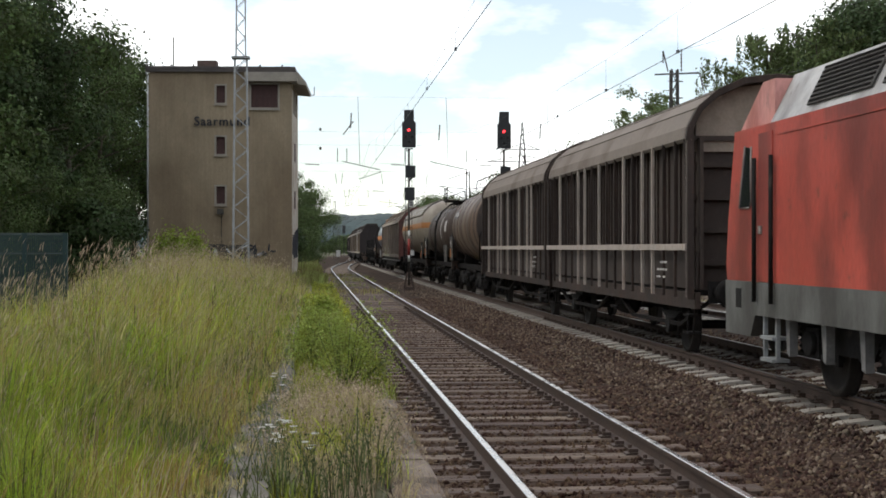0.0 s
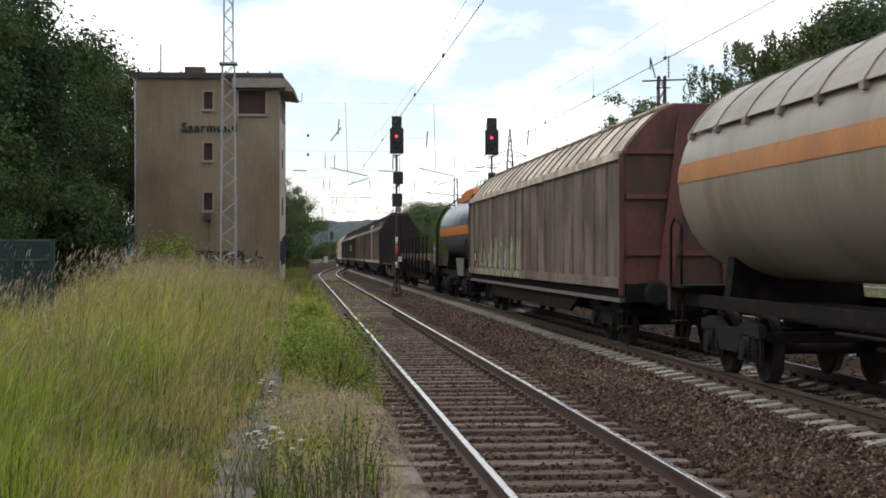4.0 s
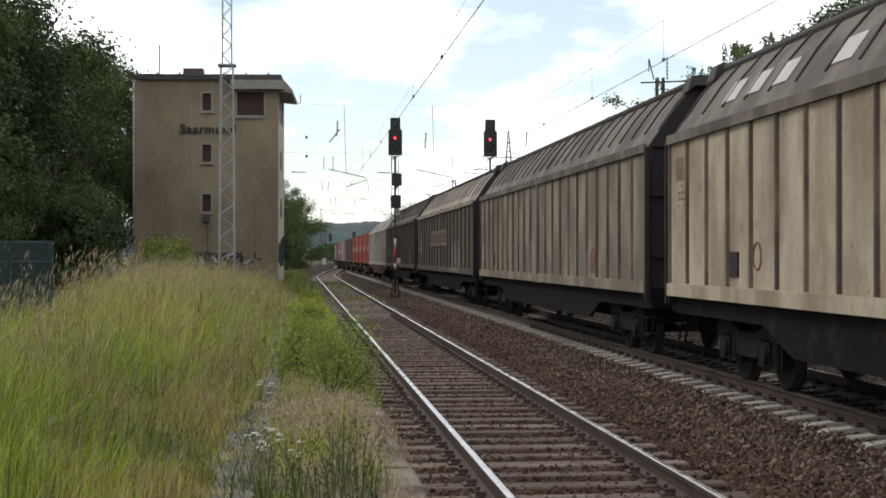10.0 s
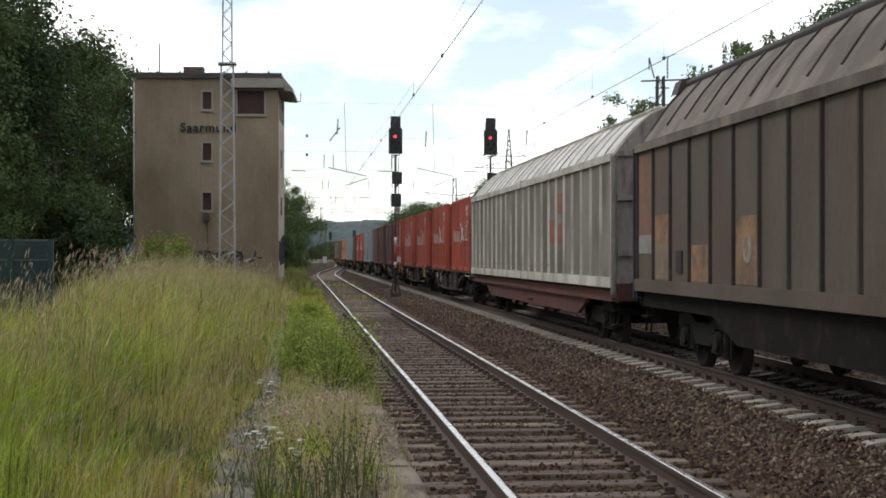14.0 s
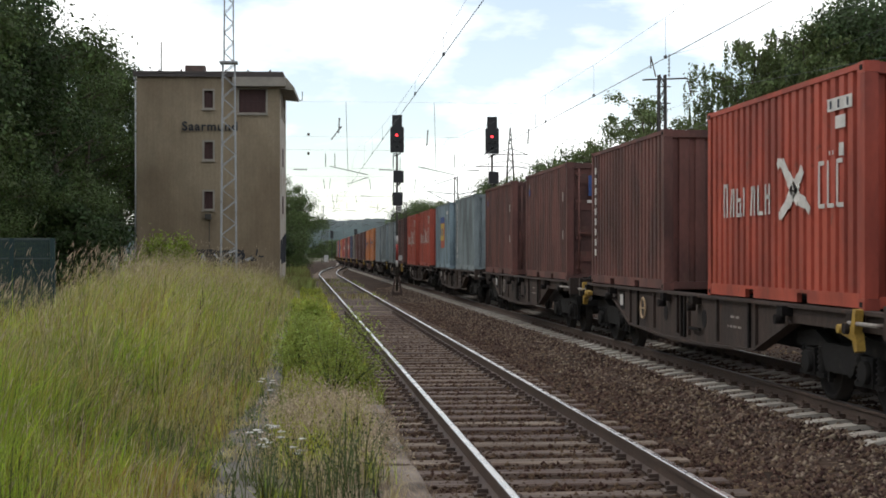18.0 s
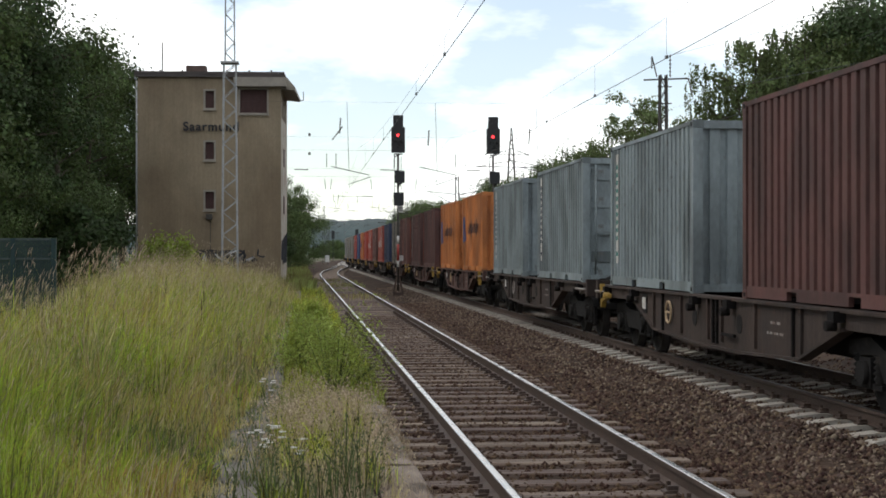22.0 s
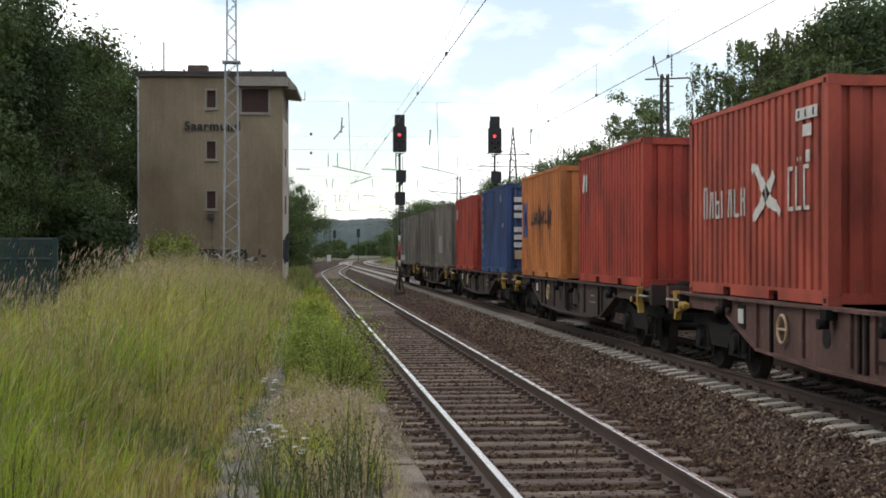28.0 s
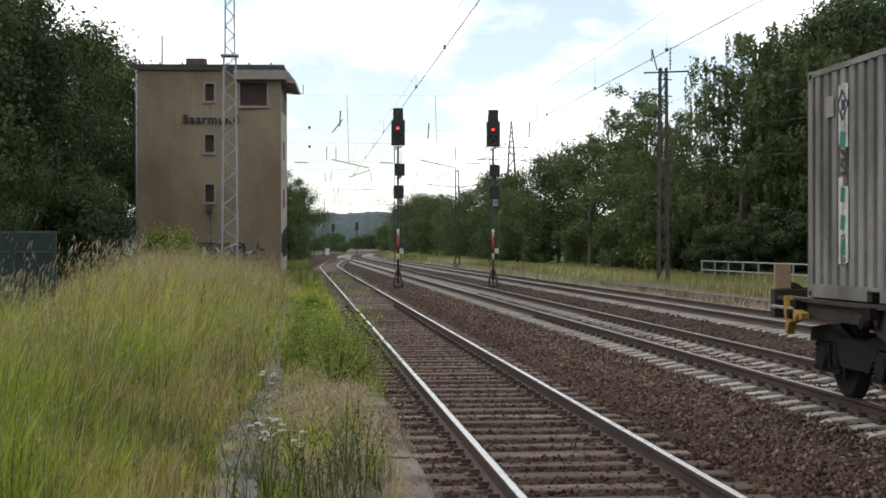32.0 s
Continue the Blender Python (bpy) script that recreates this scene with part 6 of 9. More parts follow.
def build_container(paint, label, doors=False, marks=None, door_paint=None):
    t = thing("shipping_container", label, "container", group="containers on the train")
    h, w = CL / 2, CW / 2
    for k in ("side_panel", "far_panel", "roof"):
        part(k, painted(BOXES[k], paint), None, t)
    for k in ("top_rail", "bottom_rail"):
        part(k, painted(BOXES[k], paint), None, t, at=pose(-w, 0, 0))
        part(k, painted(BOXES[k], paint), None, t, at=pose(w - 0.068, 0, 0))
    part("floor", painted(BOXES["floor"], M_UNDER), None, t)
    for sx in (-1, 1):
        for sy in (-1, 1):
            rz = {(-1, -1): 0, (1, -1): 90, (1, 1): 180, (-1, 1): 270}[(sx, sy)]
            p = part("corner_post", painted(BOXES["corner_post"], paint), None, t, at=pose(sx * w, sy * h, 0, 0, 0, rz))
            for z in (0, CH - 0.118):
                c = part("corner_casting", painted(BOXES["corner_casting"], paint), None, p, at=pose(0, 0, z))
    part("closed_end", painted(BOXES["end_panel"], paint), None, t, at=pose(0, h - 0.05, 0, 0, 0, 180) if doors else pose(0, -h + 0.05, 0))
    for sy in (-1, 1):
        for z in (0, CH - 0.15):
            part("end_rail", painted(BOXES["end_rail"], paint), None, t, at=pose(0, sy * (h - 0.07), z))
    if doors:
        for k in (0, 1):
            m = pose(0, -h + 0.09, 0) if k == 0 else pose(w - 0.15 + 0.01, -h + 0.09, 0)
            d = part("door", painted(BOXES["door"], door_paint or paint), None, t, at=m)
            for z in (0.42, 0.98, 1.55, 2.12):
                part("door_rib", painted(BOXES["door_rib"], door_paint or paint), None, d, at=pose(0, 0, z))
            for x in (-0.95, -0.28):
                part("lock_bar", painted(BOXES["lock_bar"], paint), None, d, at=pose(x, 0, 0))
    else:
        part("far_door", painted(BOXES["end_panel"], paint), None, t, at=pose(0, h - 0.05, 0, 0, 0, 180))
    for y in (-h + 0.002, h - 0.182):
        for z in (0, CH - 0.118):
            part("casting_hole", HOLE, None, t, at=pose(-w - 0.005, y, z))
    if marks:
        marks(t)
    return t


def strokes(t, m, x, segs, wide, name="marking"):
    """Flat strokes on the near side, each (y0, z0, y1, z1)."""
    if name.endswith("_bars"):
        for seg in segs:
            bm = bm_new()
            bar_flat(bm, x, *seg, wide)
            part(name[:-1], bm, m, t)
        return None
    bm = bm_new()
    for seg in segs:
        bar_flat(bm, x, *seg, wide)
    return part(name, bm, m, t)


def bar_flat(bm, x, y0, z0, y1, z1, wide):
    d = Vector((0, y1 - y0, z1 - z0)).normalized()
    n = Vector((0, -d.z, d.y)) * wide / 2
    q = [Vector((x, y0, z0)) + n, Vector((x, y1, z1)) + n, Vector((x, y1, z1)) - n, Vector((x, y0, z0)) - n]
    lo = [bm.verts.new(p) for p in q]
    hi = [bm.verts.new(p + Vector((0.004, 0, 0))) for p in q]
    for i in range(4):
        bm.faces.new((lo[i], lo[(i + 1) % 4], hi[(i + 1) % 4], hi[i]))
    bm.faces.new(lo), bm.faces.new(list(reversed(hi)))


XM = -CW / 2 - 0.006


def marks_star(t):
    """Worn white rows of upright strokes on both hands of a leaping star-shaped figure; number fields above."""
    h = CL / 2
    rows = []
    for k in range(7):
        y, top = h - 0.85 - k * 0.31, 1.54 if k == 0 else 1.46
        rows.append([(y, 1.08, y - (0.06 if k % 3 == 1 else 0.0), top), (y - 0.15, 1.08, y - 0.15, top - (0.2 if k % 3 == 2 else 0.0))][:1 if k in (3, 5) else 2])
        if k % 2 == 0:
            rows[-1].append((y, 1.30 if k % 4 else top - 0.03, y - 0.17, 1.30 if k % 4 else top - 0.03))
        if k % 3 == 2:
            rows[-1].append((y, 1.10, y - 0.2, 1.10))
    for k in range(3):
        y = h - 4.68 - k * 0.29
        rows.append([(y, 1.10, y, 1.62), (y, 1.12, y - 0.18, 1.12)] + ([(y - 0.04, 1.70, y - 0.07, 1.70), (y - 0.14, 1.70, y - 0.17, 1.70)] if k == 1 else [(y, 1.60, y - 0.16, 1.60)]))
    for k, segs in enumerate(rows):
        strokes(t, M_MARK, XM, segs, 0.05, "company_stroke")
    cy, cz = h - 3.80, 1.38
    limbs = [[(0.0, 0.0), (0.22, 0.22), (0.46, 0.50), (0.66, 0.52), (0.60, 0.40)], [(0.0, 0.02), (-0.20, 0.16), (-0.34, 0.34)],
             [(0.02, 0.0), (0.22, -0.20), (0.52, -0.40), (0.60, -0.42)], [(0.0, -0.02), (-0.18, -0.16), (-0.46, -0.24), (-0.62, -0.38)]]
    for q in limbs:
        bm = bm_new()
        for k, (a, b) in enumerate(zip(q, q[1:])):
            bar_flat(bm, XM - 0.0008 * k, cy + 0.92 * a[0], cz - 0.04 + 0.70 * a[1], cy + 0.92 * b[0], cz - 0.04 + 0.70 * b[1], 0.19 - 0.046 * k)
        part("figure_limb", bm, M_MARK, t)
    strokes(t, M_MARK, XM, [(-h + 0.35, 2.22, -h + 1.1, 2.22), (-h + 0.55, 2.02, -h + 0.85, 2.02), (-h + 0.6, 1.72, -h + 0.74, 1.72)], 0.14, "number_field")
    strokes(t, M_MARK_D, XM - 0.003, [(-h + 0.45, 2.22, -h + 0.50, 2.22), (-h + 0.72, 2.22, -h + 0.78, 2.22), (-h + 0.96, 2.22, -h + 1.02, 2.22)], 0.09, "number_bars")


def marks_strip(ink=None, wide=0.20):
    def make(t):
        h = CL / 2
        strokes(t, M_MARK, XM, [(h - 0.62, 0.42, h - 0.62, 2.42)], wide, "name_strip")
        strokes(t, ink or M_MARK_D, XM - 0.003, [(h - 0.62, 0.55 + k * 0.145, h - 0.62, 0.63 + k * 0.145) for k in range(12) if k not in (1,)], wide * 0.7, "name_bars")
    return make


def marks_green(t):
    """A torn white strip with green blots, and a faint patch beside it."""
    y = CL / 2 - 1.15
    strokes(t, M_GREYSTEEL, XM, [(y + 0.42, 2.02, y + 0.42, 2.25)], 0.26, "faint_patch")
    strokes(t, M_MARK, XM, [(y, 1.64, y, 2.35), (y + 0.075, 0.40, y + 0.075, 1.34), (y - 0.085, 0.42, y - 0.085, 1.24), (y, 0.40, y, 0.72)], 0.13, "name_strip")
    strokes(t, M_MARK, XM, [(y + 0.085, 1.70, y + 0.085, 2.33), (y - 0.085, 1.66, y - 0.085, 2.34)], 0.11, "name_strip")
    strokes(t, M_MARK_D, XM - 0.003, [(y + 0.04, 2.28, y - 0.14, 2.12), (y - 0.14, 2.12, y + 0.02, 1.96), (y + 0.02, 1.96, y + 0.15, 2.12), (y + 0.15, 2.12, y + 0.04, 2.28)], 0.035, "dark_emblem")
    strokes(t, M_MARK_D, XM - 0.003, [(y, 2.17, y, 2.06)], 0.08, "dark_emblem")
    strokes(t, M_PANEL, XM - 0.002, [(y + 0.02 * (k % 2), 1.36 + 0.075 * k, y, 1.40 + 0.075 * k) for k in range(4)], 0.14, "worn_bars")
    strokes(t, M_MARK_G, XM - 0.003, [(y + 0.02, 1.66, y - 0.01, 1.83)], 0.17, "green_blot")
    for z in (1.14, 0.84, 0.58):
        strokes(t, M_MARK_G, XM - 0.003, [(y + 0.02, z - 0.07, y - 0.01, z + 0.09)], 0.13, "green_blot")


def marks_column(t):
    h = CL / 2
    strokes(t, M_MARK, XM, [(h - 0.42, 0.55 + k * 0.2, h - 0.42, 0.68 + k * 0.2) for k in range(9)], 0.16, "name_bars")


def marks_small(t):
    h = CL / 2
    strokes(t, M_GREYSTEEL, XM, [(h - 0.58, 2.28, h - 0.74, 2.28)], 0.12, "emblem")
    strokes(t, M_MARK_B, XM, [(h - 0.58, 2.13, h - 0.74, 2.13)], 0.16, "emblem")
    strokes(t, M_MARK, XM, [(-h + 0.5, 1.75, -h + 0.5, 1.95), (-h + 0.5, 0.9, -h + 0.5, 1.1)], 0.06, "scratch_mark")


def marks_panel(t):
    """A square colour panel with a yellow figure."""
    strokes(t, M_PANEL_R, XM, [(0.75, 1.45, -0.95, 1.45)], 1.25, "panel_field")
    strokes(t, M_MARK_B, XM - 0.003, [(0.75, 1.95, -0.95, 1.95)], 0.25, "panel_top")
    strokes(t, M_MARK_B, XM - 0.002, [(0.70, 0.84, 0.70, 2.07)], 0.10, "panel_edge")
    for y, w in ((0.42, 0.44), (-0.06, 0.40), (-0.58, 0.36)):
        strokes(t, M_MARK_Y, XM - 0.003, [(y, 1.12, y, 1.80)], w, "figure")
        strokes(t, M_MARK_B if y > -0.5 else M_PANEL_R, XM - 0.006, [(y - 0.06, 1.32, y - 0.06, 1.62)], 0.14, "figure_core")
    h = CL / 2
    em = part("door_emblem", box(bm_new(), -0.86, -0.10, -h - 0.062, -h - 0.046, 1.95, 2.12), M_PANEL_R, t, "small red and blue emblem with yellow bars")
    part("emblem_top", box(bm_new(), -0.86, -0.10, -h - 0.062, -h - 0.046, 2.121, 2.32), M_MARK_B, em)
    for k in range(4):
        part("emblem_bar", box(bm_new(), -0.80 + 0.17 * k, -0.68 + 0.17 * k, -h - 0.068, -h - 0.063, 2.04, 2.20), M_MARK_Y, em)
    strokes(t, M_MARK, XM, [(-1.75, 2.2, -2.4, 2.2), (-1.95, 2.0, -2.2, 2.0)], 0.12, "number_field")


def marks_orange(t):
    h = CL / 2
    segs = [(h - 0.75, 1.0, h - 0.75, 1.9), (h - 0.75, 1.45, h - 0.35, 1.85), (h - 0.35, 1.0, h - 0.35, 1.9), (h - 1.0, 1.05, h - 0.8, 1.45)]
    strokes(t, M_MARK_B, XM, segs, 0.22, "emblem")
    segs = []
    for k in range(9):
        y = h - 1.75 - k * 0.36
        segs.append((y, 1.30, y - 0.06, 1.62))
        segs.append((y, 1.33 + 0.1 * (k % 3), y - 0.2, 1.35 + 0.1 * (k % 3)))
        if k % 4 == 3:
            segs.append((y - 0.1, 1.15, y - 0.1, 1.75))
    strokes(t, M_MARK_D, XM, segs, 0.09, "name_bars")


def marks_corner(t):
    """A white corner emblem: a slanted plate beside an upright bar."""
    h = CL / 2
    strokes(t, M_MARK, XM, [(h - 0.50, 1.85, h - 0.62, 2.20)], 0.20, "emblem")
    strokes(t, M_MARK, XM, [(h - 0.86, 1.85, h - 0.86, 2.20)], 0.14, "emblem")


def marks_blue(t):
    h = CL / 2
    strokes(t, M_MARK, XM, [(h - 0.42, 0.45 + k * 0.3, h - 0.42, 0.62 + k * 0.3) for k in range(7)], 0.10, "name_bars")
    strokes(t, M_MARK, XM, [(-h + 0.6, 1.45, -h + 0.95, 1.35), (-h + 1.2, 2.1, -h + 1.3, 2.3)], 0.05, "scratch_mark")
    for z in (2.06, 1.83, 1.60, 1.20, 0.98, 0.76):
        part("door_bar", box(bm_new(), -1.0, -0.74, -h - 0.055, -h - 0.04, z, z + 0.14), M_MARK, t)
    part("door_plate", box(bm_new(), -0.98, -0.76, -h - 0.055, -h - 0.04, 0.42, 0.68), M_SEEDBOARD, t)


def marks_patch(t):
    strokes(t, mat("pale_patch", (0.215, 0.215, 0.205), 0.7), XM, [(1.0, 0.95, -0.6, 0.95)], 0.7, "repair_patch")
    marks_strip(None, 0.10)(t)


def end_emblem(t):
    """A square blue and yellow emblem on the near end."""
    h = CL / 2
    part("emblem_plate", box(bm_new(), -0.75, -0.15, -h - 0.06, -h - 0.045, 1.85, 2.3), M_MARK_B, t)
    bm = bm_new()
    for k in range(2):
        prism(bm, [(-0.68, 1.92 + k * 0.13), (-0.55, 1.92 + k * 0.13), (-0.22, 2.12 + k * 0.13), (-0.22, 2.19 + k * 0.13), (-0.6, 2.05 + k * 0.13)], -h - 0.066, -h - 0.061, "y")
    part("emblem_waves", bm, M_MARK_Y, t)
    part("name_bars", box(bm_new(), -0.78, -0.1, -h - 0.06, -h - 0.05, 1.70, 1.76), M_MARK, t)


def both(*fs):
    def make(t):
        for f in fs:
            f(t)
    return make


# ---- the locomotive ----
def build_loco():
    red = dirty("traffic_red_paint", (0.43, 0.076, 0.055), (0.31, 0.066, 0.053), 0.40, 0.42)
    grey = dirty("dark_grey_skirt", (0.125, 0.125, 0.115), (0.085, 0.08, 0.072), 0.45, 0.7)
    pale = dirty("pale_grey_roof", (0.42, 0.41, 0.40), (0.28, 0.26, 0.25), 0.4, 0.55)
    pinkish = dirty("faded_red_cab_top", (0.62, 0.30, 0.27), (0.5, 0.18, 0.15), 0.4, 0.45)
    glass = mat("dark_cab_glass", (0.012, 0.014, 0.016), 0.08, var=0.1, bump=0)
    M_APRON_L = mat("pale_bogie_bracket", (0.16, 0.155, 0.15), 0.8, var=0.3, scale=5)
    t = thing("locomotive", "red electric locomotive with grey skirt and pale roof", "locomotive")
    L = 9.1
    prof = [(-L, 1.30), (L - 0.05, 1.30), (L, 1.5), (L - 0.10, 2.1), (L - 0.42, 3.25), (-L + 0.42, 3.25), (-L + 0.10, 2.1), (-L, 1.5)]
    body = part("body_shell", prism(bm_new(), [(y, z) for y, z in prof], -1.47, 1.47, "x"), red, t)
    part("skirt", prism(bm_new(), [(-L, 0.60), (-L + 1.15, 0.60), (-L + 1.35, 0.88), (L - 1.35, 0.88), (L - 1.15, 0.60), (L, 0.60), (L + 0.02, 1.299), (-L - 0.02, 1.299)], -1.475, 1.475, "x"), grey, t)
    roof = part("roof", prism(bm_new(), [(-1.46, 3.252), (1.46, 3.252), (1.16, 3.84), (-1.16, 3.84)], -L + 1.95, L - 1.95, "y"), pale, t, "pale sloped roof edge with ventilation grilles")
    for s in (-1, 1):
        yy = s * L
        part("cab_top", prism(bm_new(), [(yy - s * 1.94, 3.252), (yy - s * 0.43, 3.252), (yy - s * 1.45, 3.80), (yy - s * 1.94, 3.80)], -1.40, 1.40, "x"), pinkish, t, "faded red cab roof")
        part("windscreen", prism(bm_new(), [(yy - s * 0.19, 2.35), (yy - s * 0.40, 3.12), (yy - s * 0.38, 3.13), (yy - s * 0.17, 2.36)], -1.15, 1.15, "x"), glass, t)
        win = part("cab_window", prism(bm_new(), [(yy - s * 0.66, 2.25), (yy - s * 1.12, 2.25), (yy - s * 1.18, 2.32), (yy - s * 1.18, 3.0), (yy - s * 0.92, 3.02)], -1.480, -1.465, "x"), glass, t, "dark cab side window")
        part("window_rim", pipe(bm_new(), [(-1.48, yy - s * q, z) for q, z in ((0.92, 3.03), (0.65, 2.24), (1.12, 2.24), (1.19, 2.32), (1.19, 3.01))], 0.014, 6), M_GREYSTEEL, win)
        part("cab_window", box(bm_new(), 1.465, 1.478, min(yy - s * 0.75, yy - s * 1.30), max(yy - s * 0.75, yy - s * 1.30), 2.35, 3.15), glass, t)
        for q in (1.45, 2.15):
            part("door_rail", rod(bm_new(), (-1.52, yy - s * q, 1.05), (-1.52, yy - s * q, 2.85), 0.03, 8), M_BOGIE, t)
        d = part("cab_door", box(bm_new(), -1.483, -1.466, min(yy - s * 1.52, yy - s * 2.08), max(yy - s * 1.52, yy - s * 2.08), 1.31, 3.15), red, t)
        part("door_handle", box(bm_new(), -1.51, -1.484, yy - s * 1.62 - 0.05, yy - s * 1.62 + 0.05, 1.9, 2.0), M_GREYSTEEL, d)
        bm = bm_new()
        for z in (0.35, 0.62, 0.9):
            box(bm, -1.47, -1.25, yy - s * 1.8 - 0.25, yy - s * 1.8 + 0.25, z - 0.02, z + 0.02)
        for q in (-0.25, 0.25):
            bar(bm, (-1.4, yy - s * 1.8 + q, 0.35), (-1.4, yy - s * 1.8 + q, 1.02), 0.05)
        part("step", bm, M_GALV, t)
        part("lamp", rod(bm_new(), (-1.0, yy, 1.62), (-1.0, yy + s * 0.03, 1.62), 0.12, 14), M_MARK, t)
        part("marker_plate", box(bm_new(), -1.482, -1.476, yy - s * 0.62 - 0.12, yy - s * 0.62 + 0.12, 0.95, 1.2), M_BOGIE, t)
    for k in range(5):
        y = -5.35 + k * 2.3
        g = part("roof_grille", prism(bm_new(), [(-1.43, 3.34), (-1.205, 3.78), (-1.22, 3.79), (-1.447, 3.35)], y, y + 2.0, "y"), M_PANEL, roof, "louvred ventilation grille")
        bm = bm_new()
        for j in range(8):
            f = (j + 0.5) / 8
            bar(bm, (-1.448 + 0.225 * f, y + 0.05, 3.36 + 0.44 * f), (-1.448 + 0.225 * f, y + 1.95, 3.36 + 0.44 * f), 0.02, 0.02)
        part("louvres", bm, M_UNDER, g)
    part("body_line", box(bm_new(), -1.482, -1.471, -L + 2.3, L - 2.3, 3.08, 3.10), red, t)
    bm = bm_new()
    for y in (-2.0, 1.5):
        pipe(bm, [(0, y, 3.9), (0, y + 1.1, 4.1), (0, y, 4.2)], 0.03, 6)
    box(bm, -0.8, 0.8, -6, 6, 3.842, 3.92)
    part("roof_gear", bm, M_UNDER, t)
    for y in (-L + 3.9, L - 3.9):
        b = part("bogie", BOGIE_FRAME, None, t, at=pose(0, y, 0.10) @ Matrix.Diagonal((1.08, 1.45, 1.1, 1)))
        for q in (-0.9, 0.9):
            w = part("wheelset", WHEELSET, None, b)
            w.matrix_parent_inverse = Matrix.Translation((0, q, 0.40)) @ Matrix.Diagonal((1, 0.69 * 1.25, 1.136, 1))
    for y in (-6.9, -5.6, -4.4, 4.4, 5.6, 6.9):
        part("bogie_bracket", prism(bm_new(), [(y - 0.05, 0.95), (y + 0.12, 0.95), (y + 0.04, 0.45), (y - 0.06, 0.42)], -1.32, -1.22, "x"), M_APRON_L, t, "pale grey bracket")
    part("transformer", box(bm_new(), -1.2, 1.2, -2.2, 2.2, 0.35, 1.0), M_UNDER, t)
    add_ends(t, L + 0.0)
    return t


# ---- the make-up of the train: each thing with its middle, in metres behind the locomotive's nose at the start ----
TRAIN = []


def couple(t, u):
    TRAIN.append((t, u))
    t.matrix_basis = pose(T2X, u, 0)
    return t


couple(build_loco(), 20.1 - 9.15)
caged = build_caged(13.75, "weathered brown covered wagon with pale upright posts and arched roof")
couple(caged, 29.4)
couple(copy_thing(caged, pose(0, 0, 0)), 43.55)
couple(build_tank(11.0, 4.45, 1.38, 2.55, dirty("brown_tank_paint", (0.165, 0.116, 0.086), (0.090, 0.062, 0.048), 0.45, 0.5), "dull brown hooped tank wagon with a grey data panel", hoops=6,
                  plates=((4.1, 1.1, 1.25, 0.95, M_PANEL),)), 56.8)
dark_tank = couple(build_tank(13.8, 6.2, 1.24, 2.50, dirty("dark_brown_tank_paint", (0.054, 0.036, 0.029), (0.075, 0.053, 0.042), 0.40, 0.6),
                              "dark brown tank wagon with white labels, ladder and top platform", hoops=5, ladder_at=-0.4, deck=True,
                              plates=((5.4, 1.2, 1.25, 0.95, M_PANEL), (-5.9, 1.7, 1.15, 0.72, M_PANEL))), 69.4)
gas_paint = mat("warm_grey_tank_paint", (0.255, 0.222, 0.180), 0.42, var=0.12, scale=0.8, fine=12, bump=0.05, spot=(0.185, 0.152, 0.118), amount=0.42, spot_scale=0.9, stretch=(1.2, 1.2, 0.35), streak=0.10)
couple(build_tank(18.6, 8.1, 1.43, 2.79, gas_paint, "warm grey gas tank wagon with an orange band and sun shield", stripe=(M_FADED, -0.02, 0.26), shade=gas_paint, dish=0.75,
                  plates=((-8.6, 1.3, 1.15, 0.9, M_BOGIE),)), 86.3)
M_APRON = mat("pale_grey_apron", (0.125, 0.12, 0.115), 0.75, var=0.25, scale=2, fine=20, spot=(0.11, 0.10, 0.095), amount=0.42, spot_scale=2)
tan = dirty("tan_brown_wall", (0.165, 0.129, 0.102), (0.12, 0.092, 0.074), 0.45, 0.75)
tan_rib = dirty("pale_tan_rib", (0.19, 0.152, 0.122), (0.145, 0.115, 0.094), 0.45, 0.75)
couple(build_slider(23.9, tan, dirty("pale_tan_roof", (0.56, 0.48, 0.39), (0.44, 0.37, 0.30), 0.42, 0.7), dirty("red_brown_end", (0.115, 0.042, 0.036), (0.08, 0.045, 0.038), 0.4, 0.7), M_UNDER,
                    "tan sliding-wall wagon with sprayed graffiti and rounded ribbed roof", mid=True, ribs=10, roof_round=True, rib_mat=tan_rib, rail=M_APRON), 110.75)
blue_paint = mat("dark_blue_tank_paint", (0.018, 0.034, 0.095), 0.40, var=0.2, scale=0.8, fine=14, bump=0.05, spot=(0.024, 0.030, 0.055), amount=0.4, spot_scale=1.0, stretch=(1.4, 1.4, 0.3), streak=0.15, spec=0.9, clear=0.9)
couple(build_tank(12.4, 5.0, 1.19, 2.72, blue_paint, "glossy dark blue tank wagon with orange band and orange dome cover", stripe=(M_ORANGE, -0.26, 0.06), top=M_ORANGE, ladder_at=3.6, dish=0.45,
                  plates=((4.6, 1.2, 1.3, 0.95, M_PANEL), (-6.0, 2.5, 0.98, 0.62, M_APRON))), 130.6)
couple(build_stake_wagon(19.9, "weathered low-sided stake wagon with dark upright stakes"), 148.2)
M_RUSTY = mat("rusty_flat_frame", (0.112, 0.076, 0.056), 0.85, streak=0.2, fleck=(0.22, 0.16, 0.12), var=0.35, scale=1.5, fine=25, bump=0.2, spot=(0.085, 0.052, 0.038), amount=0.42, spot_scale=1.6, stretch=(1, 1, 0.35))
couple(build_flat(18.0, "empty rust-brown container flat wagon", M_RUSTY, 0, False), 168.85)
sand = dirty("sand_wall_paint", (0.40, 0.338, 0.250), (0.37, 0.285, 0.195), 0.42, 0.75)
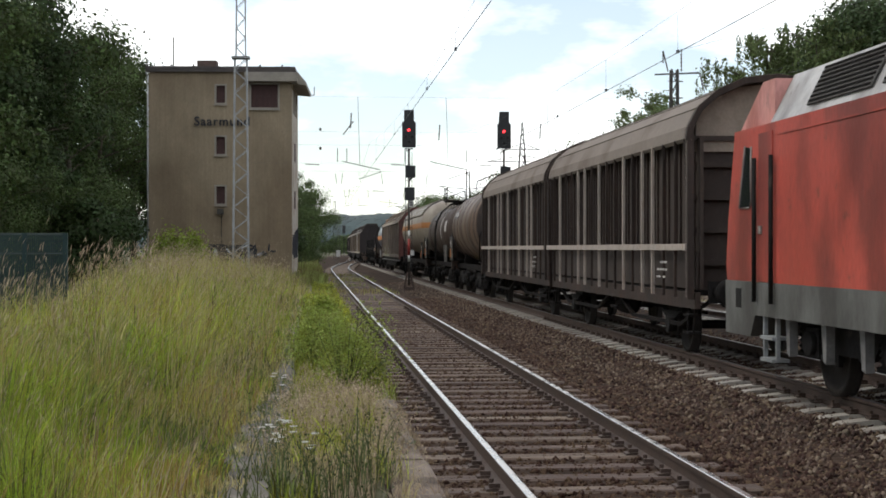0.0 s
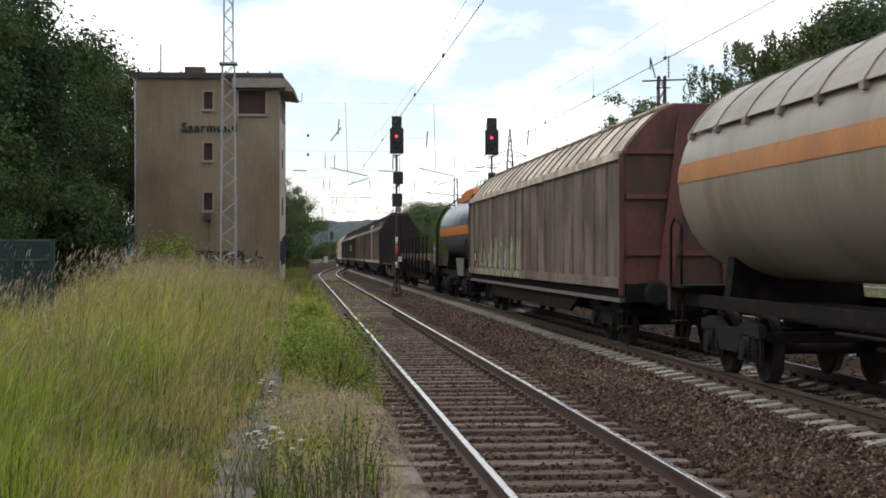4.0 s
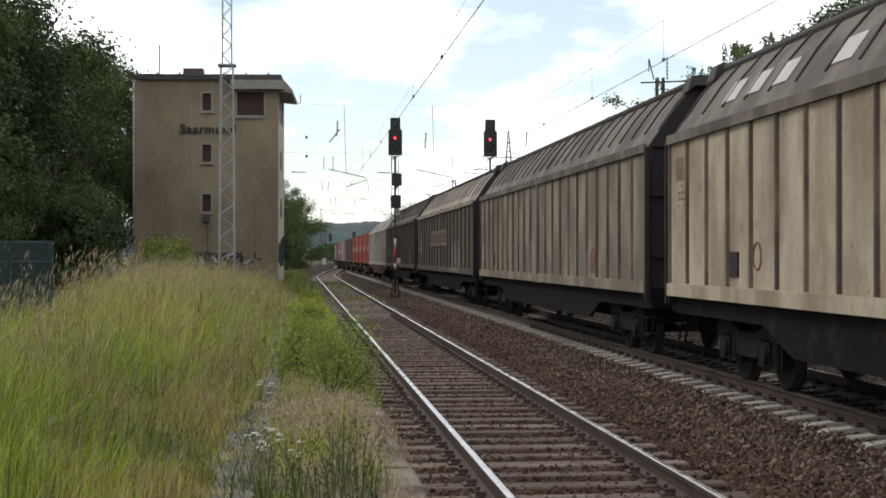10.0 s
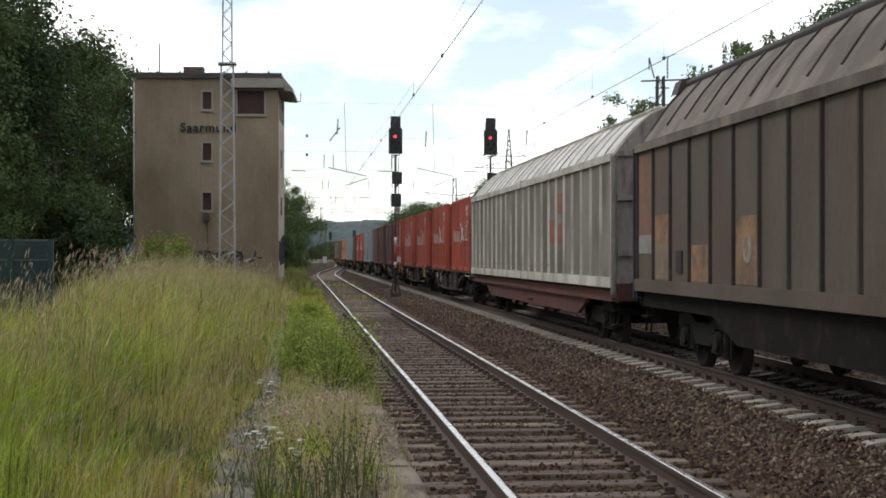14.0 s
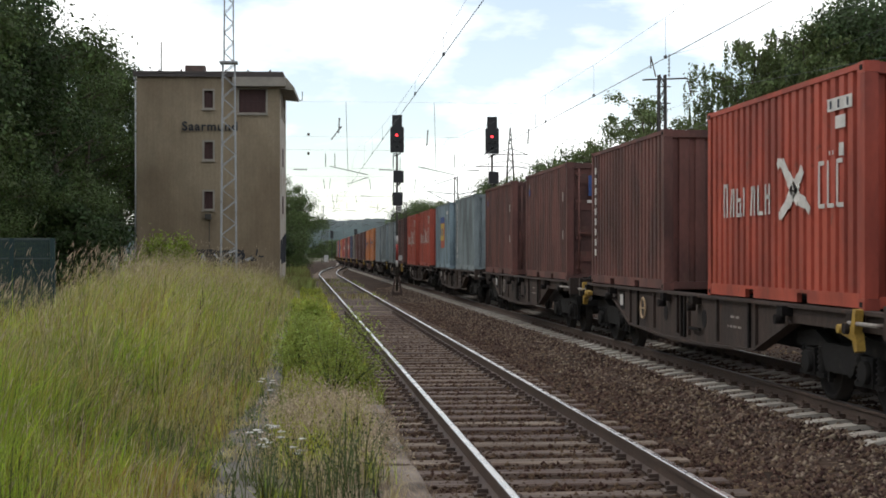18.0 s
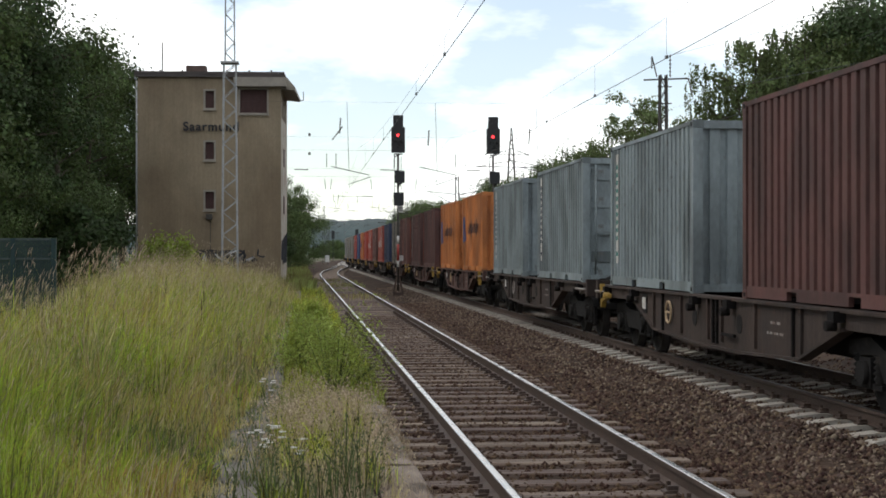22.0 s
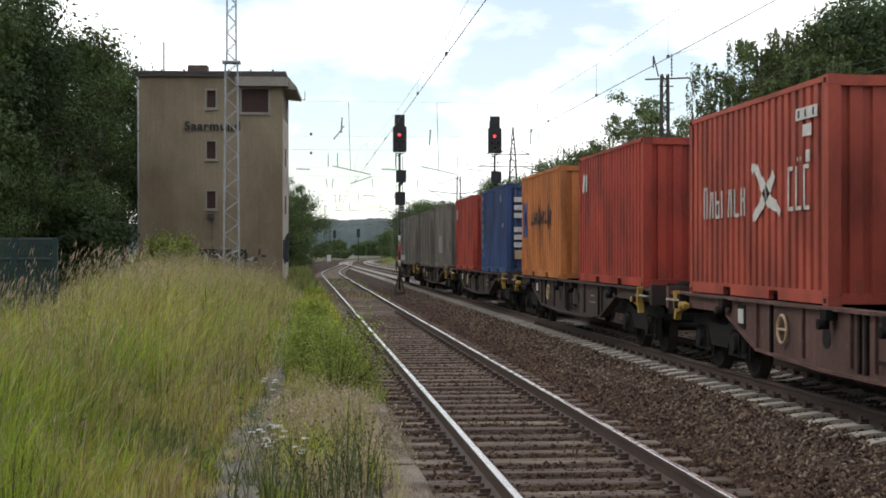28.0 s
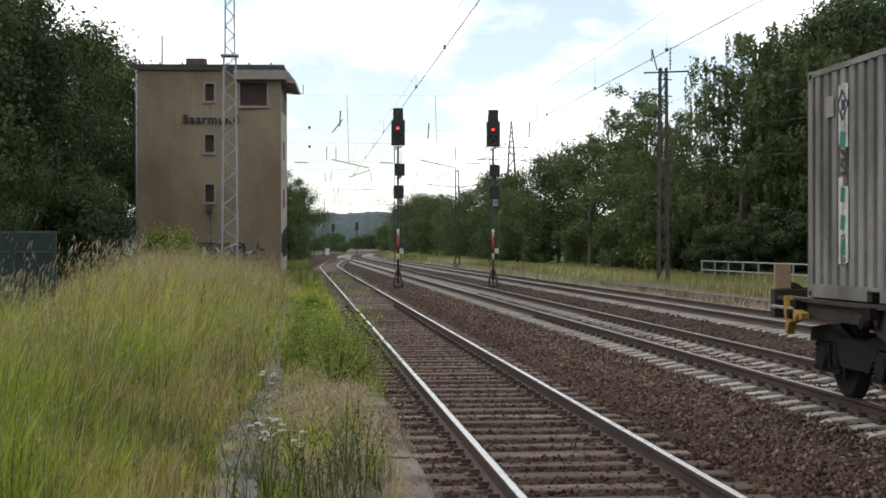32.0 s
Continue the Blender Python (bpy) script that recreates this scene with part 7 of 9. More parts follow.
drab = dirty("drab_wall_paint", (0.25, 0.208, 0.158), (0.20, 0.16, 0.125), 0.45, 0.75)
dusk = dirty("dusky_wall_paint", (0.086, 0.068, 0.053), (0.112, 0.082, 0.060), 0.42, 0.75)
roof_b = dirty("brown_roof_paint", (0.160, 0.134, 0.112), (0.12, 0.098, 0.082), 0.45, 0.85)
roof_p = dirty("pale_brown_roof", (0.33, 0.27, 0.218), (0.26, 0.21, 0.17), 0.42, 0.75)
blue_end = dirty("dark_blue_end", (0.028, 0.034, 0.052), (0.04, 0.042, 0.055), 0.4, 0.7)
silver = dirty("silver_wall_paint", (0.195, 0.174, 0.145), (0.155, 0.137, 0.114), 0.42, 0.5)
# Ribs darker than the wall: their shaded flanks put into the colour.
rib_dark = dirty("shade_darkened_rib", (0.17, 0.135, 0.10), (0.105, 0.08, 0.062), 0.45, 0.8)
rib_black = dirty("black_brown_rib", (0.040, 0.032, 0.028), (0.03, 0.024, 0.02), 0.45, 0.8)
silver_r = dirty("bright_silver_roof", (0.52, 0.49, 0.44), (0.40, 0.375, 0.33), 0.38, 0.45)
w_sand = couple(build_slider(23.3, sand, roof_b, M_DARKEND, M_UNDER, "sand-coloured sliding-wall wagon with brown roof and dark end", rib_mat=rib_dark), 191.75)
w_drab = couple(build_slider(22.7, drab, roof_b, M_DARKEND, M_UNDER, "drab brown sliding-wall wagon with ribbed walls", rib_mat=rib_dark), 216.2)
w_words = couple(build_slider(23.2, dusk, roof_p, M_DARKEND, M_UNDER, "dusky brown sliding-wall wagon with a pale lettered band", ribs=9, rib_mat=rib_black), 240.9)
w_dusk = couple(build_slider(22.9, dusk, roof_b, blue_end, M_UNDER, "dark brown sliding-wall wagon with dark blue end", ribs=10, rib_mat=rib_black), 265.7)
red_sill = mat("dark_red_wagon_sill", (0.098, 0.034, 0.028), 0.75, streak=0.2, var=0.35, scale=1.5, fine=25, bump=0.2, spot=(0.060, 0.028, 0.024), amount=0.45, spot_scale=1.6, stretch=(1, 1, 0.35))
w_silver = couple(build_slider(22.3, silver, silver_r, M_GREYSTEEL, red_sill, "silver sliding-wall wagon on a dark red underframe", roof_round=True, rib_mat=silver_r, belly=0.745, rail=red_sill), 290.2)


M_APRON_P = mat("pale_post_and_roof_glint", (0.42, 0.40, 0.37), 0.6, var=0.2, scale=3)
G_PALE = mat("grey_white_spray", (0.21, 0.20, 0.185), 0.8, var=0.3, scale=3)
G_LINE = mat("white_outline_spray", (0.33, 0.32, 0.30), 0.8, var=0.3, scale=3)
G_OLIVE = mat("olive_yellow_spray", (0.19, 0.185, 0.062), 0.8, var=0.3, scale=3)
G_PINK = mat("dusty_pink_spray", (0.23, 0.135, 0.115), 0.8, var=0.3, scale=3)
G_DARK = mat("grey_green_spray", (0.085, 0.095, 0.08), 0.8, var=0.3, scale=3)
G_RUSTY = mat("orange_brown_patch", (0.22, 0.125, 0.068), 0.85, var=0.35, scale=2, fine=14, spot=(0.10, 0.072, 0.053), amount=0.46, spot_scale=1.8)
G_PATCH = mat("pale_beige_patch", (0.30, 0.25, 0.185), 0.85, var=0.3, scale=2, fine=14)
M_BEIGE_P = mat("worn_pale_mark", (0.23, 0.195, 0.15), 0.85, var=0.3, scale=4, fine=20, spot=(0.15, 0.11, 0.075), amount=0.45, spot_scale=5)
G_FAINT = mat("faint_grey_spray", (0.165, 0.158, 0.142), 0.8, var=0.3, scale=3)


def wagon_marks():
    """Sprayed figures and pale fields on the wagons' near walls."""
    x = -1.4045
    r = random.Random(11)
    tag = TRAIN[6][0]
    for k in range(3):
        strokes(tag, G_PINK, -1.4212 - 0.0003 * k, [(10.15 - 0.9 * k, 1.20 + 0.02 * (k % 2), 9.2 - 0.9 * k, 1.22)], 0.17, "graffiti_ground")
    strokes(tag, G_PINK, -1.3625, [(10.1, 1.32, 9.95, 1.62), (9.0, 1.5, 8.7, 2.15), (8.75, 2.1, 8.5, 1.6)], 0.16, "graffiti_ground")
    for k in range(26):
        yc, m = 9.55 - 0.36 * k, (G_OLIVE, G_OLIVE, G_DARK, G_PALE, G_OLIVE, G_DARK, G_OLIVE)[k % 7]
        top = 1.55 + 0.30 * math.sin(k * 1.3) ** 2 + min(0.35, 0.03 * k)
        lean = 0.22 * math.sin(2.1 * k)
        for x0, z0, z1 in ((-1.3632, 1.34, top), (-1.4222, 1.125, 1.305)):
            y0, y1 = yc + lean * (z0 - 1.4), yc + lean * (z1 - 1.4) * 2
            strokes(tag, m, x0 - 0.0004 * (k % 6), [(y0, z0, y1, z1)], 0.40, "graffiti")
        zig = [(yc + 0.24, 1.36), (yc + 0.12 + 0.2 * math.sin(k), 1.52), (yc - 0.12 + lean, top - 0.05), (yc - 0.2, top - 0.3 - 0.1 * (k % 3)), (yc - 0.34 + 0.2 * math.cos(3 * k), 1.40)]
        if k % 3 == 0:
            zig = zig[:3] + [(yc + 0.18, top + 0.10)]
        strokes(tag, G_DARK if k % 4 == 2 else G_LINE, -1.3662 - 0.0003 * (k % 5), [(*p, *q) for p, q in zip(zig, zig[1:])], 0.065, "graffiti_line")
        if k % 2:
            strokes(tag, G_LINE, -1.4252 - 0.0003 * (k % 3), [(yc + 0.2, 1.30, yc - 0.1 * (k % 3), 1.14), (yc - 0.1 * (k % 3), 1.14, yc - 0.3, 1.28)], 0.05, "graffiti_line")
    for k in range(1, 9):
        y = 11.85 - 1.176 * (k + 1)
        strokes(tag, (G_OLIVE, G_DARK, G_PALE, G_OLIVE)[k % 4], -1.4035, [(y, 1.315, y, 1.62 + 0.10 * (k % 4))], 0.05, "graffiti_on_rib")
    part("framed_box", box(bm_new(), -1.385, -1.36, 10.15, 10.5, 1.45, 1.85), M_DARKEND, TRAIN[6][0])
    part("white_sign", box(bm_new(), -1.392, -1.386, 10.22, 10.43, 1.52, 1.76), M_MARK, TRAIN[6][0])
    for wagon, y0, y1, z0, z1, mats, n in ((w_sand, -7.2, -2.4, 1.45, 2.3, (M_SCRAWL,), 8),
                                           (w_dusk, -8.2, -7.4, 1.4, 1.9, (G_FAINT,), 4)):
        for k in range(n):
            a, b = r.uniform(y0, y1), r.uniform(z0, z1)
            pts = [(a, b)]
            for _ in range(3):
                pts.append((max(y0, min(y1, pts[-1][0] + r.uniform(-0.55, 0.55))), max(z0, min(z1, pts[-1][1] + r.uniform(-0.7, 0.7)))))
            strokes(wagon, mats[k % len(mats)], x - 0.001 * (k % 5), [(*p, *q) for p, q in zip(pts, pts[1:]) if abs(p[0] - q[0]) + abs(p[1] - q[1]) > 0.02], 0.05 if len(mats) == 1 else r.uniform(0.15, 0.3), "graffiti")
    for k, (yc, tall) in enumerate(((-4.5, 2.05), (-4.95, 2.3), (-5.4, 2.25), (-5.9, 2.1), (-6.2, 2.35), (-6.65, 2.3), (-7.0, 2.05))):
        strokes(w_words, G_FAINT, -1.3632 - 0.0004 * k, [(yc + 0.12, 1.34, yc, tall - 0.25), (yc, tall - 0.3, yc - 0.05, tall)], 0.44, "graffiti")
        strokes(w_words, G_FAINT, -1.4222 - 0.0004 * k, [(yc + 0.1, 1.13 + 0.03 * (k % 3), yc + 0.1, 1.305)], 0.46, "graffiti")
    # the pale band with dark upright bars
    strokes(w_words, M_BEIGE, -1.405, [(4.3, 2.45, -2.8, 2.45)], 0.62, "name_band")
    strokes(w_words, M_SILL, -1.4085, [(4.1 - k * 0.62, 2.45, 3.72 - k * 0.62 + 0.08 * (k % 3), 2.45) for k in range(11)], 0.40, "name_bars")
    strokes(w_silver, mat("faded_red_emblem", (0.225, 0.085, 0.062), 0.75, var=0.3, scale=3, fine=14, spot=(0.19, 0.135, 0.11), amount=0.42, spot_scale=2.5), -1.3655, [(-5.5, 2.62, -5.5, 3.05), (-4.45, 1.98, -4.45, 2.5), (-5.55, 1.96, -5.55, 2.4), (-5.1, 2.50, -4.8, 2.50)], 0.66, "red_emblem")
    # repainted bays, data fields and framed boxes between the ribs
    for w, spots in ((w_words, ((10.35, 11.30, 1.95, 3.30, M_BEIGE), (9.12, 10.05, 1.85, 2.45, G_PATCH), (9.15, 10.0, 2.45, 2.62, G_PALE), (9.15, 9.95, 1.40, 1.72, G_PALE), (9.33, 9.77, 1.47, 1.65, M_PANEL), (6.5, 7.4, 1.4, 1.85, M_BEIGE),
                                (-6.3, -5.4, 1.4, 2.0, M_BEIGE), (-9.0, -8.1, 1.4, 1.75, M_BEIGE))),
                     (w_dusk, ((-9.0, -8.25, 1.36, 2.05, G_RUSTY), (-7.9, -7.2, 1.36, 1.95, G_RUSTY), (-3.9, -3.2, 1.36, 1.8, G_RUSTY), (10.28, 11.28, 2.05, 3.36, M_SCRAWL), (10.28, 11.28, 1.74, 2.045, G_PALE), (9.16, 10.15, 1.34, 1.9, M_BEIGE),
                               (9.16, 10.15, 1.905, 2.35, G_RUSTY), (6.92, 7.90, 1.34, 1.86, G_RUSTY), (4.66, 5.65, 1.34, 2.22, G_RUSTY))),
                     (w_drab, ((10.3, 11.0, 2.2, 2.8, M_BEIGE), (10.35, 10.9, 1.55, 1.85, G_PATCH), (-7.1, -6.4, 1.4, 1.8, G_RUSTY))),
                     (w_sand, ((10.75, 11.25, 2.85, 3.2, M_BEIGE), (10.85, 11.15, 2.55, 2.66, G_PATCH)))):
        for k, (y0, y1, z0, z1, m) in enumerate(spots):
            part("data_field", box(bm_new(), -1.3625 - 0.001 * (k % 5), -1.359, y0, y1, z0, z1), m, w)
        yb = 8.4 if w is w_dusk else 7.95
        part("framed_box", box(bm_new(), -1.385, -1.36, yb, yb + 0.35, 1.45, 1.78), M_DARKEND, w)
    part("round_mark", rod(bm_new(), (-1.3680, 5.15, 1.80), (-1.3600, 5.15, 1.80), 0.19, 20), M_BEIGE_P, w_dusk, "pale round mark")
    strokes(w_dusk, M_SCRAWL, -1.3695, [(5.20, 1.92, 5.12, 1.80), (5.12, 1.80, 5.20, 1.70)], 0.05, "round_mark_strokes")
    for y in (-0.19, 0.09):
        part("centre_post", box(bm_new(), -1.44, -1.365, y, y + 0.10, 1.08, 3.58), M_APRON_P, w_sand, "pale grey centre post")
    for w, yc in ((w_sand, 7.15), (w_drab, -6.8)):
        f = bm_new()
        for k in range(14):
            a0, a1 = k * math.pi / 7, (k + 1) * math.pi / 7
            rod(f, (-1.362, yc + 0.16 * math.cos(a0), 1.72 + 0.17 * math.sin(a0)), (-1.362, yc + 0.16 * math.cos(a1), 1.72 + 0.17 * math.sin(a1)), 0.018, 5)
        part("ring_mark", f, M_SCRAWL, w)


wagon_marks()
# Pale patches painted where the sloped roof reflects the sky.
for k, y in enumerate((9.0, 7.9, 6.8, 4.6, -3.0, -6.2)):
    part("roof_light", prism(bm_new(), [(-1.107, 3.855), (-0.897, 4.157), (-0.907, 4.166), (-1.117, 3.864)], y, y + 0.62, "y"), M_APRON_P, w_sand, "pale patch painting a sky reflection on the roof")
def barrel_of(t):
    return [c for c in t.children if c.name.split(".")[0] == "barrel"][0]


tk = TRAIN[3][0]
part("name_field", arc_strip(bm_new(), 1.381, 153, 165, 2.35, 3.75, 0.004, 3), mat("faded_blue_field", (0.085, 0.088, 0.11), 0.7), barrel_of(tk))
part("name_field", arc_strip(bm_new(), 1.3835, 153, 157, 2.35, 2.85, 0.004, 3), mat("faded_red_field_edge", (0.19, 0.085, 0.07), 0.7), barrel_of(tk))
for k in range(5):
    part("name_bar", arc_strip(bm_new(), 1.386, 155, 163, 3.52 - 0.26 * k, 3.68 - 0.26 * k, 0.004, 3), M_MARK, barrel_of(tk))
part("white_label", arc_strip(bm_new(), 1.242, 148, 196, -1.10, -0.80, 0.006, 8), M_MARK, barrel_of(dark_tank), "tall white label")
part("white_label", arc_strip(bm_new(), 1.242, 160, 182, -3.7, -2.85, 0.006, 5), M_MARK, barrel_of(dark_tank), "square white label")
pf = part("top_platform", box(bm_new(), -0.95, 0.95, -1.2, 0.5, 3.84, 3.90), M_UNDER, dark_tank, "dark grating platform on top")
for _y in (-1.2, -0.35, 0.5):
    for _x in (-0.95, 0.95):
        part("rail_post", bar(bm_new(), (_x, _y, 3.9), (_x, _y, 4.45), 0.04), M_UNDER, pf)
for _x in (-0.95, 0.95):
    for _z in (4.2, 4.45):
        part("guard_rail", bar(bm_new(), (_x, -1.2, _z), (_x, 0.5, _z), 0.035), M_UNDER, pf)

P = {
    "hs": dirty("orange_red_container", (0.35, 0.067, 0.041), (0.30, 0.060, 0.040), 0.40, 0.55, var=0.12),
    "brown": dirty("red_brown_container", (0.132, 0.054, 0.044), (0.102, 0.047, 0.040), 0.42, 0.65),
    "dbrown": dirty("dark_maroon_container", (0.096, 0.041, 0.036), (0.076, 0.036, 0.032), 0.42, 0.65),
    "grey": dirty("blue_grey_container", (0.20, 0.235, 0.245), (0.16, 0.185, 0.19), 0.40, 0.6),
    "lgrey": dirty("light_blue_grey_container", (0.19, 0.25, 0.28), (0.155, 0.205, 0.23), 0.40, 0.6),
    "olive": dirty("olive_grey_container", (0.170, 0.152, 0.128), (0.135, 0.12, 0.10), 0.42, 0.65),
    "pale": dirty("pale_grey_container", (0.215, 0.205, 0.185), (0.165, 0.155, 0.14), 0.42, 0.65),
    "orange": dirty("orange_container", (0.46, 0.160, 0.045), (0.38, 0.13, 0.04), 0.40, 0.55),
    "blue": dirty("blue_container", (0.030, 0.062, 0.165), (0.028, 0.05, 0.12), 0.40, 0.55),
    "navy": dirty("navy_container", (0.026, 0.042, 0.090), (0.025, 0.035, 0.085), 0.40, 0.6),
    "door": dirty("faded_orange_red_doors", (0.26, 0.066, 0.036), (0.17, 0.055, 0.038), 0.45, 0.7),
    "red": dirty("red_container", (0.34, 0.046, 0.028), (0.26, 0.040, 0.027), 0.40, 0.55),
}
HS = ("hs", "orange-red corrugated container with white letter bars and a star", False, marks_star)
LOAD = [
    (309.7, *HS), (318.1, *HS), (327.2, *HS), (335.9, *HS), (344.6, *HS),
    (353.3, "brown", "red-brown corrugated container with a column of white bars", False, marks_column),
    (362.2, "brown", "red-brown corrugated container with small emblem", True, both(marks_small, end_emblem)),
    (370.8, "brown", "red-brown corrugated container with blue and yellow end emblem", True, both(marks_small, end_emblem)),
    (380.0, "grey", "blue-grey corrugated container with a white lettered strip", False, marks_strip()),
    (388.4, "lgrey", "light blue-grey container with a square colour panel", True, marks_panel),
    (397.4, *HS), (406.0, *HS),
    (414.9, "dbrown", "dark maroon corrugated steel container", True, None),
    (423.5, "grey", "blue-grey container with a green lettered strip", False, marks_strip(M_MARK_G)),
    (432.4, "grey", "blue-grey corrugated container with a white lettered strip", True, marks_strip()),
    (441.0, "grey", "blue-grey corrugated container with a white lettered strip", False, marks_strip()),
    (449.9, "orange", "orange corrugated container with blue emblem and dark bars", False, marks_orange),
    (458.5, "orange", "orange container with blue emblem and door bars", True, marks_orange),
    (467.5, "dbrown", "dark maroon corrugated steel container", False, None),
    (475.7, "dbrown", "dark maroon container with a white lettered strip", True, marks_strip()),
    (484.9, "brown", "red-brown container with faded orange doors and a yellow notice", True, None),
    (493.0, "olive", "olive-grey corrugated steel container", False, marks_strip(None, 0.08)),
    (502.2, "navy", "navy blue corrugated container with ribbed doors", True, None),
    (510.7, *HS),
    (519.9, "brown", "red-brown container with emblem and barred doors", True, both(marks_small, end_emblem)),
    (528.2, *HS),
    (537.4, "red", "red corrugated container with a white corner emblem", False, marks_corner),
    (545.8, "orange", "orange corrugated container with blue emblem and dark bars", False, marks_orange),
    (555.0, "blue", "bright blue container with white bars on its doors", True, marks_blue),
    (563.4, "red", "red corrugated container with a white corner emblem", True, marks_corner),
    (572.6, "olive", "olive-grey corrugated container with a pale patch", False, marks_patch),
    (581.0, "olive", "olive-grey corrugated container with a white strip", False, marks_strip(None, 0.10)),
    (590.2, "olive", "olive-grey corrugated container with a white strip", False, marks_strip(None, 0.10)),
    (598.5, "pale", "pale grey corrugated container with a green lettered strip", False, marks_green),
]
flat_a = build_flat(16.4, "brown container wagon with fish-belly side girders", M_SILL, 1)
flat_b = build_flat(16.4, "brown container wagon with yellow brake gear", M_SILL, 2)
flat_c = build_flat(16.4, "red-brown container wagon with yellow brake gear", M_SILL_R, 2)
used = set()
for i in range(0, len(LOAD), 2):
    kind = flat_a if i // 2 in (0, 3, 4, 5, 7) else flat_c if i // 2 in (8, 9, 10, 12) else flat_b
    w = copy_thing(kind, pose(0, 0, 0)) if kind in used else kind
    used.add(kind)
    mid = (LOAD[i][0] - CL + LOAD[i + 1][0]) / 2
    couple(w, mid)
    for u, paint, label, doors, marks in LOAD[i:i + 2]:
        c = build_container(P[paint], label, doors, marks, P["door"] if u in (475.7, 484.9) else None)
        TRAIN.append((c, u - CL / 2))
        c["deck"] = 1.128


def notices():
    t = [c for c, u in TRAIN if abs(u - (484.9 - CL / 2)) < 0.01][0]
    h = CL / 2
    part("notice", box(bm_new(), 0.15, 0.55, -h - 0.075, -h - 0.06, 1.95, 2.3), M_MARK_Y, t, "pale yellow warning notice")
    part("notice", box(bm_new(), 0.05, 0.5, -h - 0.075, -h - 0.06, 1.52, 1.6), M_MARK, t)


notices()
last = TRAIN[-3][0]
part("tail_board", box(bm_new(), -1.28, -1.08, 8.22, 8.26, 1.21, 1.50), M_SEEDBOARD, last, "pale tail board at the end of the train")

# ---- plants ----
M_BARK = mat("grey_brown_bark", (0.085, 0.068, 0.052), 0.95, var=0.35, scale=3, fine=20, bump=0.5, stretch=(2, 2, 0.5))
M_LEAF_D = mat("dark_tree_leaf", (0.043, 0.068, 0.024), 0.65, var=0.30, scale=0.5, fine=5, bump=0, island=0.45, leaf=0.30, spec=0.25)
# Leaf green lightened to stand in for haze on the distant trees.
M_LEAF_M = mat("mid_tree_leaf", (0.070, 0.102, 0.032), 0.65, var=0.30, scale=0.5, fine=5, bump=0, island=0.45, leaf=0.25, spec=0.25)
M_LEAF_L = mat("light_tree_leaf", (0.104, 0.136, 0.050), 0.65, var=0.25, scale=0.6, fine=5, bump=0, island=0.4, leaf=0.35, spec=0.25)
M_LEAF_S = mat("bright_shrub_leaf", (0.25, 0.305, 0.066), 0.6, var=0.25, scale=2, fine=12, bump=0, island=0.4, leaf=0.40, spec=0.25)
M_LEAF_Y = mat("yellow_shrub_leaf", (0.24, 0.30, 0.050), 0.6, var=0.25, scale=2, fine=12, bump=0, island=0.4, leaf=0.40, spec=0.25)
M_GRASS = mat("meadow_grass", (0.410, 0.425, 0.048), 0.7, var=0.35, scale=0.35, fine=2.0, bump=0, island=0.75, spot=(0.135, 0.165, 0.040), amount=0.48, spot_scale=0.8, leaf=0.40, spec=0.2)
M_FRESH = mat("fresh_meadow_grass", (0.27, 0.36, 0.040), 0.7, var=0.25, scale=0.35, fine=2.0, bump=0, island=0.5, leaf=0.40, spec=0.2)
M_BANK = mat("dull_bank_grass", (0.20, 0.225, 0.075), 0.8, var=0.30, scale=0.15, fine=1.0, bump=0, island=0.5, spot=(0.24, 0.19, 0.095), amount=0.42, spot_scale=0.2, leaf=0.3, spec=0.1)
M_DOCK = mat("dark_dock_stem", (0.085, 0.055, 0.034), 0.85, var=0.3, scale=5)
M_OCHRE = mat("ochre_grass", (0.36, 0.255, 0.085), 0.8, var=0.25, scale=0.5, fine=3, bump=0, island=0.45, leaf=0.30, spec=0.15)
M_WEED = mat("dull_green_weed", (0.112, 0.135, 0.048), 0.75, var=0.3, scale=2, fine=9, bump=0, island=0.45, leaf=0.3, spec=0.15)
M_STRAW = mat("dry_grass_stalk", (0.42, 0.36, 0.165), 0.8, var=0.25, scale=0.5, fine=3, bump=0, island=0.4, leaf=0.30, spec=0.15)
M_SEED = mat("pale_seed_head", (0.43, 0.345, 0.245), 0.9, var=0.25, scale=1, fine=8, bump=0, island=0.35, leaf=0.25, spec=0.1)
M_BROOM = mat("dark_green_stem", (0.072, 0.095, 0.036), 0.7, var=0.3, scale=3, fine=15, bump=0, island=0.4, leaf=0.15, spec=0.2)
M_PETAL = mat("white_flower_head", (0.72, 0.72, 0.68), 0.7, var=0.15, scale=5, bump=0, leaf=0.2)
# Blue-green of the ridge carries the distance haze in its base colour.
M_FARWOOD = mat("haze_tinted_far_wood", (0.056, 0.076, 0.076), 0.95, var=0.25, scale=0.02, fine=0.12, bump=0)


